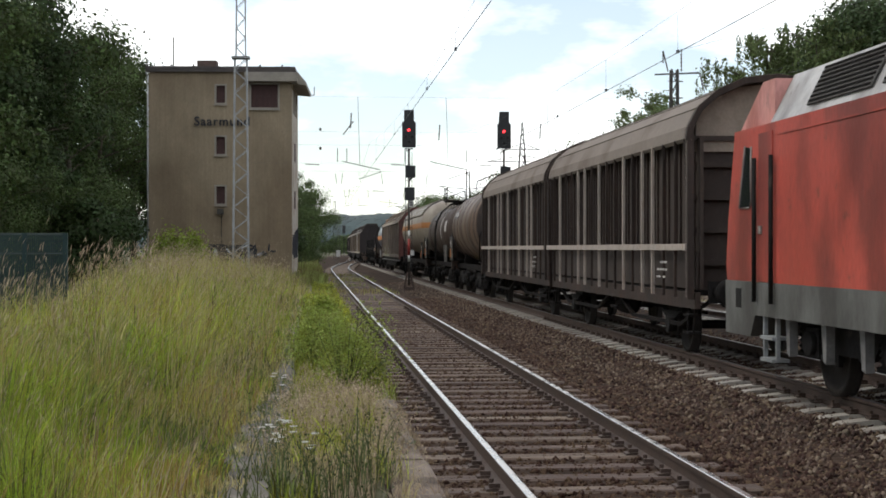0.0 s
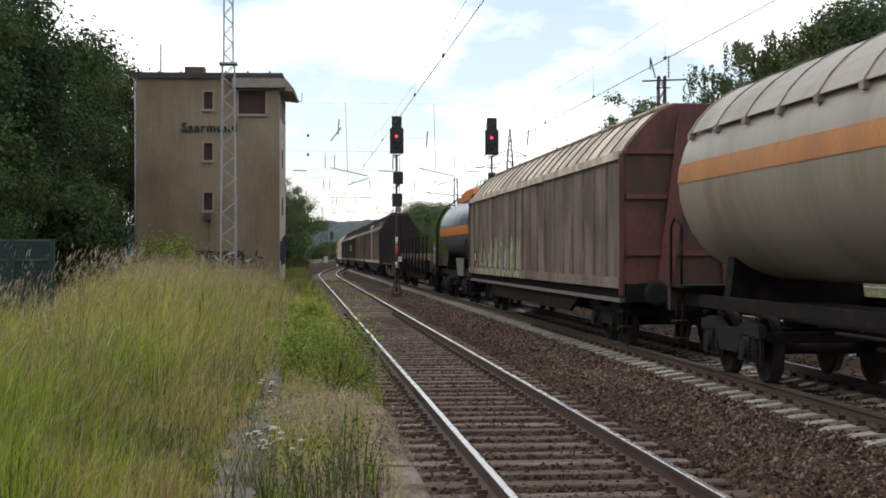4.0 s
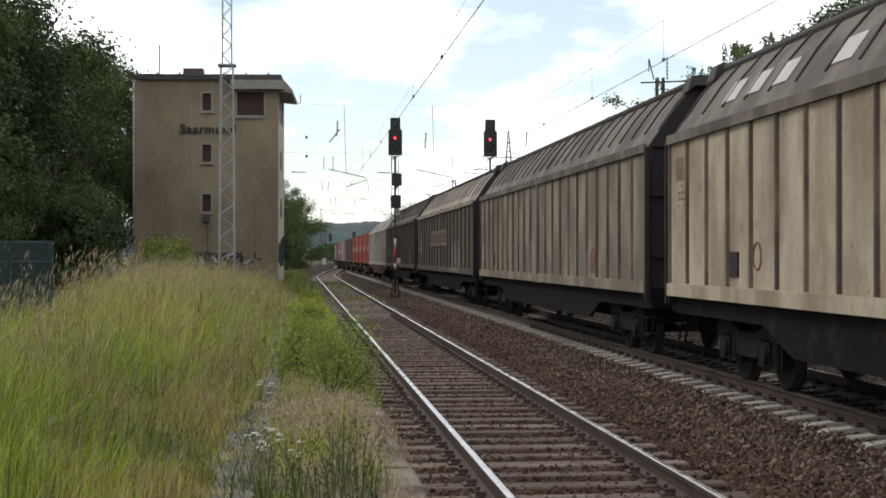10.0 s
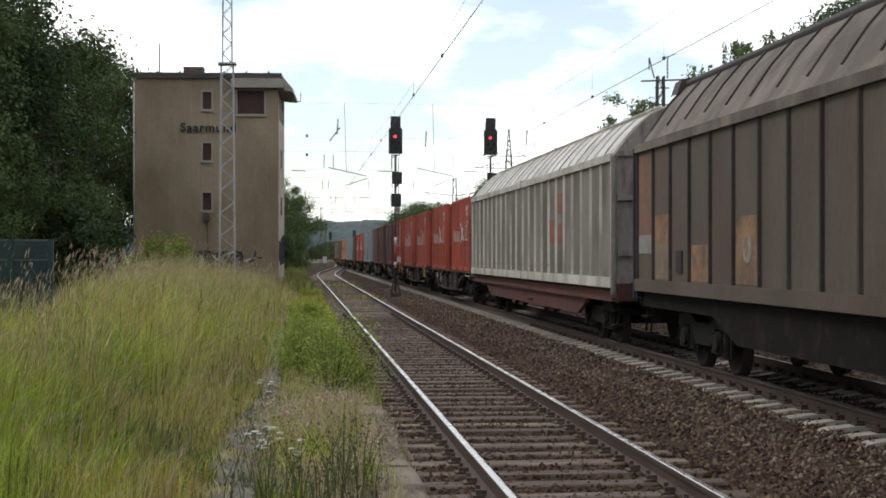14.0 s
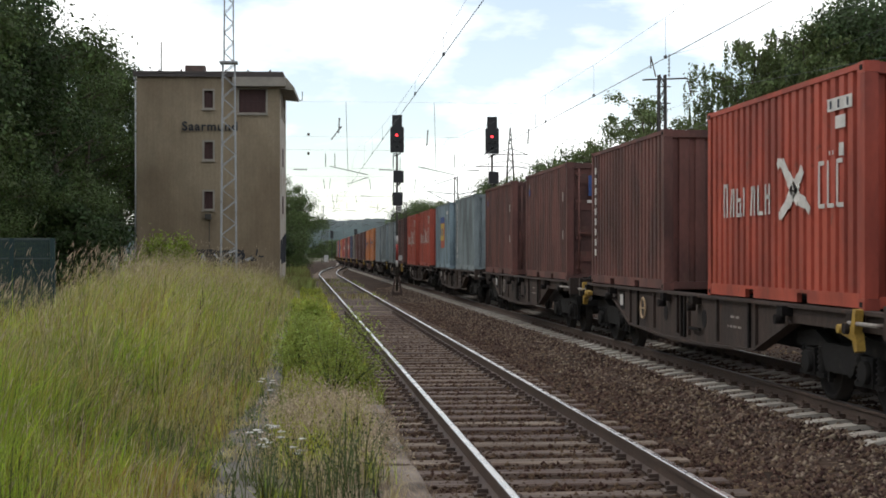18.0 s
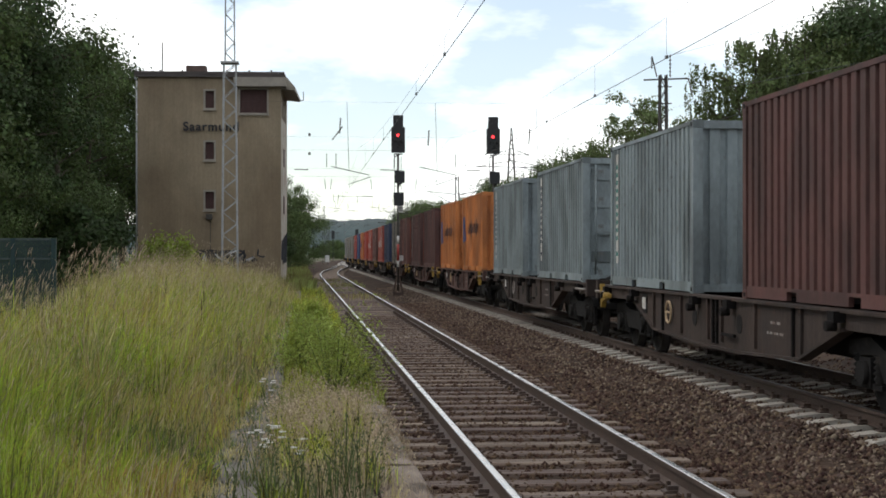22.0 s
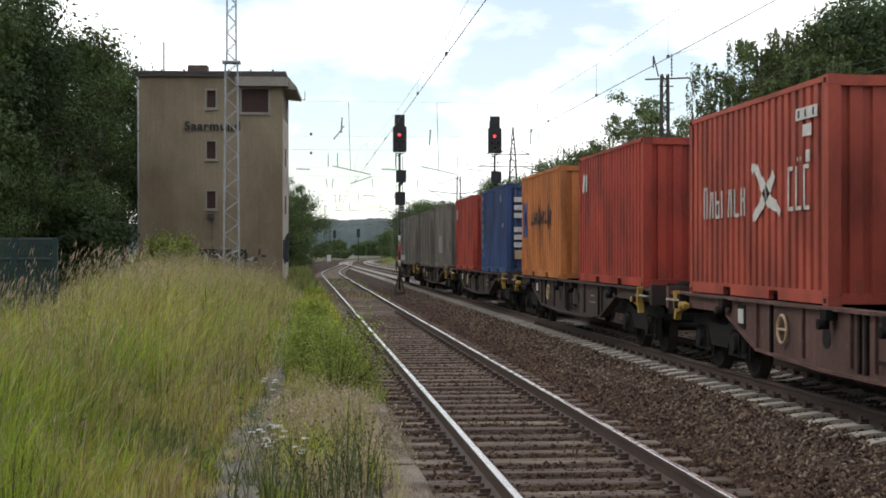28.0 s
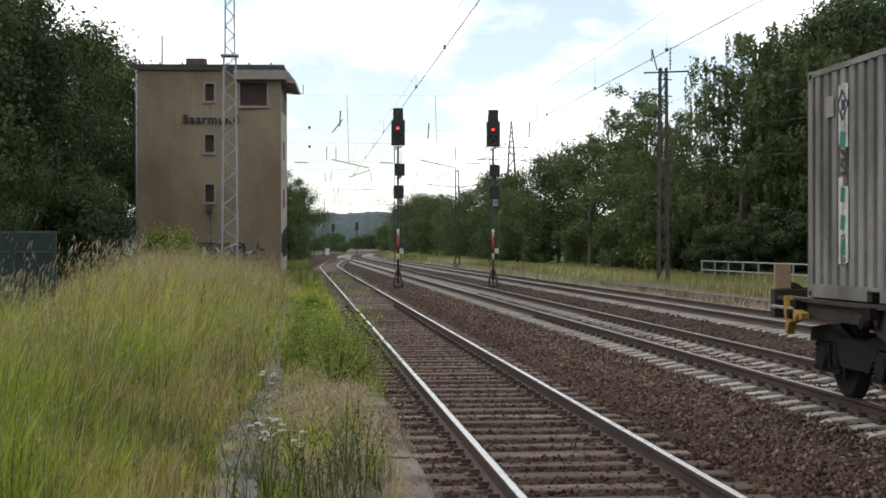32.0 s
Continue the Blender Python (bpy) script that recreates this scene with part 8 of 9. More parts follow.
def leaf_cards(centres, size, up=0.25, droop=0.0, seed=1, out=None):
    """Small folded leaves, one at each centre, with random turns, or facing outwards from their clump."""
    g = np.random.default_rng(seed)
    n = len(centres)
    s = g.uniform(0.65, 1.25, n) * size
    a = g.normal(size=(n, 3))
    a[:, 2] = a[:, 2] * 0.6 - droop
    a /= np.linalg.norm(a, axis=1, keepdims=True)
    b = g.normal(size=(n, 3))
    b[:, 2] *= 0.6
    b -= a * (a * b).sum(1, keepdims=True)
    b /= np.linalg.norm(b, axis=1, keepdims=True)
    c = np.cross(a, b)
    if out is not None:
        c = out + g.normal(size=(n, 3)) * 0.42 + np.array([0, 0, 0.25])
        c /= np.linalg.norm(c, axis=1, keepdims=True)
        a -= c * (a * c).sum(1, keepdims=True)
        a /= np.linalg.norm(a, axis=1, keepdims=True)
        b = np.cross(c, a)
    s = s[:, None]
    p0, p2 = centres - a * s * 0.6, centres + a * s * 0.6
    p1, p3 = centres + b * s * 0.36 + c * s * 0.12, centres - b * s * 0.36 + c * s * 0.12
    v = np.stack([p0, p1, p2, p3], 1).reshape(-1, 3)
    i = 4 * np.arange(n)[:, None]
    f = np.concatenate([i + np.array([[0, 1, 2]]), i + np.array([[0, 2, 3]])], 1).reshape(-1, 3)
    return v, f


def build_tree(label, h, spread, bole, leaves, size, leaf_mat, bark, seed, gaps=0.35, droop=0.0, limbs=13, full=0.27):
    """A tapered trunk with limbs, and a crown of many small leaves gathered round the limbs' ends."""
    g = random.Random(seed)
    gn = np.random.default_rng(seed)
    t = thing("tree", label, "tree", group="trees along the line")
    wood = bm_new()
    pts = [Vector((0, 0, -0.4))]
    for i in range(1, 7):
        z = h * 0.93 * i / 6
        pts.append(Vector((g.uniform(-1, 1) * 0.035 * z, g.uniform(-1, 1) * 0.035 * z, z)))
    r0 = 0.018 * h + 0.03
    for i in range(6):
        rod(wood, pts[i], pts[i + 1], r0 * (1 - i / 6.6), 9, r0 * (1 - (i + 1) / 6.6), caps=False)
    tips = []
    for k in range(limbs):
        f = bole / h + (0.94 - bole / h) * (k + g.uniform(0.1, 0.9)) / limbs
        z = f * h
        i = min(5, int(f / 0.93 * 6))
        base = pts[i].lerp(pts[i + 1], min(1.0, f / 0.93 * 6 - i))
        reach = spread * (math.sin(math.pi * (0.16 + 0.78 * (f - bole / h) / (1 - bole / h))) ** 0.7) * g.uniform(0.65, 1.15)
        a = k * 2.4 + g.uniform(-0.5, 0.5)
        lift = g.uniform(0.15, 0.55) * reach
        mid = base + Vector((math.cos(a) * reach * 0.5, math.sin(a) * reach * 0.5, lift * 0.7))
        end = base + Vector((math.cos(a) * reach, math.sin(a) * reach, lift))
        rr = r0 * 0.36 * (1.1 - f)
        rod(wood, base, mid, rr + 0.02, 6, rr * 0.6 + 0.012, caps=False)
        rod(wood, mid, end, rr * 0.6 + 0.012, 6, 0.01, caps=False)
        tips += [(end, 1.0), (mid, 0.85)]
        for _ in range(3):
            b2 = a + g.uniform(-1.1, 1.1)
            e2 = mid + Vector((math.cos(b2), math.sin(b2), g.uniform(0.0, 0.6))) * reach * g.uniform(0.3, 0.6)
            rod(wood, mid, e2, rr * 0.4 + 0.01, 5, 0.008, caps=False)
            tips.append((e2, 0.9))
    for _ in range(4):
        tips.append((pts[6] + Vector((g.uniform(-1, 1), g.uniform(-1, 1), g.uniform(-0.8, 0.5))) * spread * 0.22, 0.8))
    part("trunk", wood, bark, t)
    cs, outs = [], []
    per = int(leaves / len(tips))
    for p, k in tips:
        if g.random() < gaps * 0.35:
            continue
        r = spread * full * k * g.uniform(0.75, 1.3)
        m = int(per * g.uniform(0.6, 1.4))
        q = gn.normal(size=(m, 3))
        q /= np.linalg.norm(q, axis=1, keepdims=True)
        q *= (gn.random((m, 1)) ** 0.42) * r
        q[:, 2] *= 0.72 if full < 0.3 else 0.95
        if droop:
            strand = gn.integers(0, max(3, m // 26), m)
            sx, sy = gn.normal(size=(2, m)) * r * 0.55
            q[:, 0] = sx[strand] + gn.normal(size=m) * 0.07
            q[:, 1] = sy[strand] + gn.normal(size=m) * 0.07
            q[:, 2] = 0.25 * r - gn.random(m) * (0.4 + gn.random(m)[strand]) * droop * spread * 0.42
        lump = 1 + 0.3 * np.sin(q[:, :1] * 7 / r + k * 9) * np.sin(q[:, 1:2] * 6 / r)
        away = q / r + 0.35 * np.array([p.x, p.y, 0.0]) / spread
        cs.append(q * lump + np.array(p))
        outs.append(away / (np.linalg.norm(away, axis=1, keepdims=True) + 0.01))
    cs, outs = np.concatenate(cs), np.concatenate(outs)
    keep = cs[:, 2] > 0.15
    v, f = leaf_cards(cs[keep], size, droop=0.4 + droop, seed=seed, out=outs[keep])
    part("crown", raw_mesh("crown", v, f, leaf_mat), None, t)
    return t


def place_trees(proto, spots, label=None):
    first = True
    for x, y, s, a in spots:
        m = pose(x + bend_shift(y), y, 0, 0, 0, a)
        t = proto if first else copy_thing(proto, m)
        t.matrix_basis = m @ Matrix.Scale(s, 4)
        first = False


oak = build_tree("broad dark green deciduous tree with a dense crown", 16, 5.2, 1.6, 24000, 0.215, M_LEAF_D, M_BARK, 3, 0.1, limbs=19, full=0.33)
ash = build_tree("tall green deciduous tree with a loose crown", 17, 4.4, 2.5, 19000, 0.205, M_LEAF_M, M_BARK, 8, 0.3, limbs=17, full=0.30)
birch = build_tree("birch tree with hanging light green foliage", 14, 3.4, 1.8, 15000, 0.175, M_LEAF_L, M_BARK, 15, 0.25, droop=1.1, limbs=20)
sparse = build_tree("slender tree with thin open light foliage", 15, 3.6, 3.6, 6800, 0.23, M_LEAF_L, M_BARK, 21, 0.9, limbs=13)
thick = build_tree("rounded bushy green tree leafy to the ground", 10, 4.6, 0.3, 20000, 0.195, M_LEAF_M, M_BARK, 27, 0.05, limbs=18, full=0.36)
scrub = build_tree("dense dark undergrowth bush below the trees", 4.6, 3.0, 0.1, 9000, 0.22, M_LEAF_M, M_BARK, 33, 0.1, limbs=15, full=0.34)
scrub["category"], scrub["group"] = "bush", "undergrowth along the woods"
_r = random.Random(9)
# Same bush in darker leaves: shade under the trees put into their colour.
shade_scrub = build_tree("undergrowth bush with shade below the trees put into its dark leaves", 4.6, 3.0, 0.1, 9000, 0.22, M_LEAF_D, M_BARK, 34, 0.1, limbs=15)
shade_scrub["category"], shade_scrub["group"] = "bush", "undergrowth along the woods"
place_trees(scrub, [(24.0 + k * 1.15 + _r.uniform(-0.5, 0.5), 96 + _r.uniform(-5, 9) - 0.12 * k, _r.uniform(0.7, 1.1), _r.uniform(0, 360)) for k in range(24)]
            + [(23.6 + _r.uniform(-0.6, 2.0), 106 + k * 14.0, _r.uniform(0.5, 0.9), _r.uniform(0, 360)) for k in range(9)])
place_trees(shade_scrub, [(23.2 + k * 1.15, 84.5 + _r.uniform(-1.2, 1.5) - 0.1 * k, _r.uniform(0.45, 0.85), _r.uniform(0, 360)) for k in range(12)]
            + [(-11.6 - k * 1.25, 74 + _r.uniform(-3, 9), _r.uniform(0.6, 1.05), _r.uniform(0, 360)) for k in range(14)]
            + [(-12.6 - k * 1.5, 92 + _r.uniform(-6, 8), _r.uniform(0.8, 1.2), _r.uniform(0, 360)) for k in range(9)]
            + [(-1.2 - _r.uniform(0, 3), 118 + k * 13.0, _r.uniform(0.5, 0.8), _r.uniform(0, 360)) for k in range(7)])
place_trees(oak, [(-15.6, 76, 0.92, 150), (-19.5, 82, 1.12, 30), (-17.4, 94, 0.98, 200), (-25, 74, 1.2, 300), (-22, 98, 1.2, 110), (-28, 92, 1.25, 20),
                  (-14.6, 116, 0.98, 60), (-20, 118, 1.1, 10), (38.0, 100, 1.12, 40), (43.5, 98, 1.2, 130), (48, 107, 1.25, 220), (42, 114, 1.15, 300), (47, 92, 1.2, 75), (34.4, 89, 1.0, 160), (37.0, 86, 1.13, 250),
                  (-30, 80, 1.2, 33), (-28, 110, 1.3, 133), (44, 125, 1.2, 45), (-16, 138, 1.0, 222), (-12.5, 150, 0.9, 12)])
place_trees(ash, [(-15.4, 63, 0.95, 200), (-20.5, 66, 1.02, 80), (-16.0, 78, 1.2, 0), (-23, 84, 1.05, 70), (-14.0, 88, 0.80, 140), (33.2, 96, 0.82, 20), (35.0, 92, 0.98, 200), (40.5, 88, 1.08, 90), (-14.2, 104, 0.86, 310), (36, 108, 0.92, 120),
                  (30, 165, 0.62, 44), (25.5, 200, 0.62, 90), (-1.2, 262, 0.66, 0), (-1.9, 186, 0.58, 100), (-4.5, 200, 0.75, 40)])
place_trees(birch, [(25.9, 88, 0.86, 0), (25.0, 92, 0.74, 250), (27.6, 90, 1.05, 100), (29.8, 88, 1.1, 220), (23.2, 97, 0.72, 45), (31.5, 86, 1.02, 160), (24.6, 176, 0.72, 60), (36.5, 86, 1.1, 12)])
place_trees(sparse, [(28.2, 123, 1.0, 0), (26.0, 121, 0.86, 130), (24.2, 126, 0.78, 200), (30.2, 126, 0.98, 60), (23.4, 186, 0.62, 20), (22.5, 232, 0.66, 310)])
place_trees(thick, [(25.3, 148, 1.0, 0), (28.4, 145, 1.12, 80), (22.8, 160, 0.72, 170), (32.8, 139, 0.95, 300), (27.3, 112, 0.8, 30), (25.2, 107, 0.68, 200), (23.6, 174, 0.98, 140), (21.6, 192, 0.82, 33), (21.8, 212, 0.68, 90),
                    (21.3, 240, 0.92, 0), (20.5, 262, 1.0, 50), (19.6, 290, 0.95, 110), (20.5, 330, 1.0, 10), (0.4, 230, 0.72, 60), (-1.4, 168, 0.62, 0), (-3.2, 160, 0.8, 30), (-3.6, 300, 0.8, 99), (23.8, 99, 0.5, 70), (26.2, 93.5, 0.62, 300), (30.0, 99, 0.6, 20),
                    (35.0, 92, 0.62, 130), (40, 94, 0.65, 100), (-12.0, 78, 0.5, 50), (-14.5, 72, 0.55, 140), (-13.6, 98, 0.5, 0)])
place_trees(copy_thing(thick, pose(0, 0, 0)), [(19.5, 380, 0.7, 20), (20, 430, 0.75, 60), (21, 540, 0.8, 10)])
place_trees(copy_thing(scrub, pose(0, 0, 0)), [(16, 462, 1.7, 35), (17, 503, 1.8, 80), (15, 566, 1.7, 140), (16, 610, 1.8, 200), (18, 655, 1.9, 260), (17, 700, 1.9, 320), (16, 760, 2.0, 0)]
            + [(-44 + k * 3.6, 720 + 9 * (k % 3), 0.8 + 0.25 * (k % 4), 50 * k) for k in range(11)]
            + [(-8.0 + 1.6 * k, 455 + 6 * (k % 3), 0.45 + 0.06 * (k % 3), 70 * k) for k in range(7)])


# unseen trees added behind and beside the standing place to cut low sky light
back = build_tree("unseen tree added round the standing place to hold back sky light", 16, 5.2, 1.6, 4200, 0.5, M_LEAF_D, M_BARK, 41, 0.1, limbs=17, full=0.33)
place_trees(back, [(-17, 40, 1.0, 20), (-19, 18, 1.1, 80), (-18, -6, 1.05, 140), (-20, -32, 1.1, 200), (-16, -58, 1.0, 10), (-24, 52, 1.15, 60), (33, 60, 1.0, 0), (34, 36, 1.1, 70), (33, 10, 1.05, 130),
                                              (35, -16, 1.1, 190), (33, -44, 1.0, 250), (-8, -75, 1.1, 40), (24, -80, 1.1, 110), (-13, -84, 1.2, 170), (31, -70, 1.1, 300), (39, 72, 1.1, 20)])


# far wooded ridge
def build_ridge():
    v, f = [], []
    n = 700
    for i in range(n + 1):
        x = -900 + 2400 * i / n
        top = 40 + 7 * noise.noise((x * 0.003, 0, 0)) + 1.8 * noise.noise((x * 0.05, 2, 0)) + 2.2 * noise.noise((x * 0.12, 5, 0))
        v += [(x, 1700, -5), (x, 1720, top * 0.55), (x, 1800, top), (x, 2000, top * 0.8)]
    for i in range(n):
        for k in range(3):
            a = 4 * i + k
            f.append((a, a + 4, a + 5, a + 1))
    return tagged(new("backdrop_ridge", raw_mesh("backdrop_ridge", v, f, M_FARWOOD, True)), "wooded ridge on the horizon, haze painted into its blue-green", "hills", kind="structure")


build_ridge()


# ---- grass and weeds ----
def blades(x, y, z, h, w, lean, seed, curl=0.5, wind=(0.0, 0.0), turn=None):
    """Bent tapering blades of three triangles each."""
    g = np.random.default_rng(seed)
    n = len(x)
    a = g.uniform(0, 2 * np.pi, n) if turn is None else turn + g.normal(0, 0.75, n)
    face = g.uniform(0, 2 * np.pi, n)
    dx, dy = np.cos(a) * lean * h + wind[0] * h, np.sin(a) * lean * h + wind[1] * h
    wx, wy = np.cos(face) * w / 2, np.sin(face) * w / 2
    mid = g.uniform(0.45, 0.6, n)
    base = np.stack([x, y, z], 1)
    m = base + np.stack([dx * mid * curl, dy * mid * curl, h * mid], 1)
    tip = base + np.stack([dx, dy, h * np.sqrt(np.clip(1 - lean ** 2 * 0.6, 0.2, 1))], 1)
    wv = np.stack([wx, wy, np.zeros(n)], 1)
    v = np.stack([base - wv, base + wv, m - wv * 0.8, m + wv * 0.8, tip], 1).reshape(-1, 3)
    i = 5 * np.arange(n)[:, None]
    f = np.concatenate([i + np.array([[0, 1, 3]]), i + np.array([[0, 3, 2]]), i + np.array([[2, 3, 4]])], 1).reshape(-1, 3)
    return v, f, tip


def ground_at(x, y):
    return np.array([rise(a, b) for a, b in zip(x, y)])


def patchy(x, y, s, seed):
    return np.array([noise.noise((a * s, b * s, seed)) for a, b in zip(x, y)])


def spindles(p, h, w, lean, seed):
    """Narrow seed heads: four-sided spindles standing on the points p."""
    g = np.random.default_rng(seed)
    n = len(p)
    a = g.uniform(0, 2 * np.pi, n)
    d = np.stack([np.cos(a) * lean * h + 0.35 * h, np.sin(a) * lean * h, h], 1)
    m = p + d * 0.4
    s1 = np.stack([w, np.zeros(n), np.zeros(n)], 1)
    s2 = np.stack([np.zeros(n), w, np.zeros(n)], 1)
    v = np.stack([p, m - s1, m - s2, m + s1, m + s2, p + d], 1).reshape(-1, 3)
    t = np.array([[0, 2, 1], [0, 3, 2], [0, 4, 3], [0, 1, 4], [5, 1, 2], [5, 2, 3], [5, 3, 4], [5, 4, 1]])
    return v, (6 * np.arange(n)[:, None, None] + t[None]).reshape(-1, 3)


def meadow():
    g = np.random.default_rng(5)
    # more stalks close by, where each one shows
    n = 150000
    y = 8.5 * (78 / 8.5) ** (g.random(n) ** 0.92)
    left = np.minimum(-2.4, -0.215 * y - 0.7)
    edge = -0.66 + 0.25 * np.clip((y - 17) / 4, 0, 1) + 0.30 * np.clip((y - 22) / 5, 0, 1) + np.array([0.22 * noise.noise((b * 0.55, 1.0, 4.0)) + 0.12 * noise.noise((b * 2.3, 5.0, 1.0)) for b in y])
    x = left + (edge - left) * g.random(n)
    off = np.array([slope_off(a, b) for a, b in zip(x, y)])
    d = np.clip((edge - x) / 1.5, 0, 1)
    ph = patchy(x, y, 0.45, 3.0)
    p2 = patchy(x, y, 1.5, 6.0)
    keep = (g.random(n) < (0.30 + 0.70 * d) * (0.85 + 1.0 * p2)) & ~((off > 0.6) & (y > 34))
    x, y, d, ph, p2, off = x[keep], y[keep], d[keep], ph[keep], p2[keep], off[keep]
    n = len(x)
    h = (0.15 + 0.52 * d) * g.uniform(0.40, 1.35, n) * (1 + 0.65 * ph + 0.55 * p2) * (1 - 0.15 * off)
    w = np.clip(0.0044 + 0.00024 * y, 0.004, 0.02) * g.uniform(0.6, 1.5, n)
    lean = np.abs(g.normal(0.34, 0.40, n)).clip(0.02, 0.97)
    z = ground_at(x, y) - 0.02
    turn = 7.0 * patchy(x, y, 1.3, 41.0) + 3.0 * patchy(x, y, 0.35, 2.0)
    tuft = patchy(x, y, 3.6, 17.0)
    h *= 1 + 0.7 * tuft
    tone = patchy(x, y, 0.30, 8.0) + 0.8 * patchy(x, y, 1.1, 12.0)
    warm = patchy(x, y, 0.55, 21.0) + 0.6 * patchy(x, y, 1.9, 4.0)
    far = np.clip((y - 26) / 30, 0, 1)
    pick = g.random(n)
    dry = pick < np.clip(0.08 + 0.45 * tone + 0.30 * far + 0.25 * (1 - d) ** 2, 0.04, 0.85)
    ochre = ~dry & (g.random(n) < np.clip(0.02 + 0.9 * warm + 0.25 * (1 - d) * (y < 20), 0.0, 0.6))
    weed = ~dry & ~ochre & (g.random(n) < np.clip(0.04 - 1.3 * warm + 0.35 * (1 - d) * (y < 24), 0.02, 0.6))
    fresh = ~dry & ~ochre & ~weed & (g.random(n) < np.clip(0.50 - 1.0 * tone - 0.2 * far, 0.10, 0.85))
    plain = ~(dry | fresh | ochre | weed)
    for name, label, sel, m, sd, tall in (("meadow_grass", "tall yellow-green meadow grass over the old platform", plain, M_GRASS, 31, 1.0),
                                          ("fresh_grass", "fresh green grass in patches of the meadow", fresh, M_FRESH, 35, 0.95),
                                          ("ochre_grass", "ochre ripening grass in patches of the meadow", ochre, M_OCHRE, 36, 1.0),
                                          ("meadow_weeds", "grey-green weeds between the meadow grass", weed, M_WEED, 37, 0.85),
                                          ("dry_grass", "pale dry stalks among the meadow grass", dry, M_STRAW, 32, 1.12)):
        v, f, tip = blades(x[sel], y[sel], z[sel], h[sel] * tall, w[sel] * (1.8 if m is M_WEED else 1.0), lean[sel], sd, wind=(0.04, 0.01), turn=turn[sel])
        tagged(new(name, raw_mesh(name, v, f, m)), label, "grass", kind="stuff")
    # seed heads on upright stalks, thickest on the far rise
    k = 14000
    wt = (0.2 + d) * (0.22 + 1.7 * far) * (0.5 + np.clip(tone + 0.3, 0, 1))
    i = g.choice(n, k, replace=False, p=wt / wt.sum())
    hx, hy, hz = x[i], y[i], z[i]
    hh = h[i] * g.uniform(1.05, 1.4, k)
    v, f, tip = blades(hx, hy, hz, hh, np.clip(0.0022 + 0.00012 * hy, 0, 0.008), np.abs(g.normal(0.12, 0.1, k)), 33, wind=(0.12, 0.02))
    tagged(new("grass_stalks", raw_mesh("grass_stalks", v, f, M_STRAW)), "thin upright flowering grass stalks", "grass", kind="stuff")
    v, f = spindles(tip, g.uniform(0.05, 0.12, k), 0.0016 + 0.00012 * hy, 0.25, 34)
    tagged(new("grass_heads", raw_mesh("grass_heads", v, f, M_SEED)), "pale feathery seed heads of the grass", "grass", kind="stuff")
    # single dark dock stems standing above the grass
    for dx, dy, dh in ((-2.45, 21.0, 0.9), (-1.75, 26.5, 0.95), (-2.0, 31.0, 1.0)):
        t = thing("dock_plant", "single dark brown dock stem above the grass", "weed", pose(dx, dy, rise(dx, dy)), group="dock plants")
        part("stem", rod(bm_new(), (0, 0, 0), (0.04, 0, dh), 0.007, 6, 0.004), M_DOCK, t)
        part("seed_spike", lathe(bm_new(), [(dh - 0.30, 0.005), (dh - 0.2, 0.013), (dh - 0.05, 0.011), (dh + 0.05, 0.003)], 8, "z", (0.035, 0, 0)), M_DOCK, t)


meadow()


def strip(name, label, m, n, xr, yr, hr, wr, seed, power=1.0, lean=0.3, clump=0.0):
    g = np.random.default_rng(seed)
    x = g.uniform(*xr, n)
    y = yr[0] + (yr[1] - yr[0]) * g.random(n) ** power
    if clump:
        keep = patchy(x, y, clump, seed) > 0.02
        x, y = x[keep], y[keep]
    n = len(x)
    x = x + np.array([bend_shift(b) for b in y])
    z = ground_at(x, y)
    z = np.where((x > -0.68) & (x < 1.0) & (y < 80), np.maximum(z, -0.085), z)
    v, f, tip = blades(x, y, z - 0.01, g.uniform(*hr, n), g.uniform(*wr, n), np.abs(g.normal(lean, 0.2, n)).clip(0, 0.95), seed)
    return tagged(new(name, raw_mesh(name, v, f, m)), label, "grass", kind="stuff"), tip


strip("verge_grass", "short weeds and grass along the platform edge", M_GRASS, 15000, (0.0, 1.0), (17, 75), (0.08, 0.34), (0.006, 0.014), 41, 1.3, 0.4, 1.3)
strip("edge_litter", "dry stalks and litter over the platform edge", M_SEED, 10000, (-0.1, 0.70), (9.5, 24), (0.03, 0.22), (0.004, 0.008), 51, 1.0, 0.8, 1.9)
strip("verge_straw", "dry short stalks along the platform edge", M_STRAW, 7000, (-0.1, 0.72), (10, 60), (0.08, 0.30), (0.005, 0.012), 42, 1.4, 0.45, 0.9)
strip("path_straw", "dry litter and stalks on the worn path", M_STRAW, 8000, (-1.1, -0.50), (9, 30), (0.03, 0.14), (0.005, 0.010), 50, 1.3, 0.8, 1.6)
strip("path_weeds", "low weeds growing through the worn path", M_GRASS, 11000, (-0.26, 0.3), (10, 55), (0.06, 0.34), (0.006, 0.014), 43, 1.0, 0.4, 1.1)
strip("arching_stalks", "long pale arching stalks above the meadow grass", M_SEED, 1500, (-4.6, -0.9), (10, 34), (0.45, 0.90), (0.004, 0.009), 57, 1.2, 0.65)
strip("dark_stalks", "thin dark stems among the meadow grass", M_BROOM, 2600, (-4.6, -0.8), (9.5, 34), (0.35, 0.75), (0.004, 0.008), 58, 1.2, 0.3, 0.7)
strip("kerb_litter", "dry stalks and moss on the platform edge stones", M_SEED, 5200, (0.60, 1.05), (9.5, 22), (0.02, 0.09), (0.004, 0.008), 55, 1.0, 0.9)
strip("path_edge_weeds", "low grey-green weeds creeping over the path", M_WEED, 2600, (-0.85, -0.25), (9.5, 30), (0.04, 0.20), (0.006, 0.014), 56, 1.1, 0.6, 1.7)
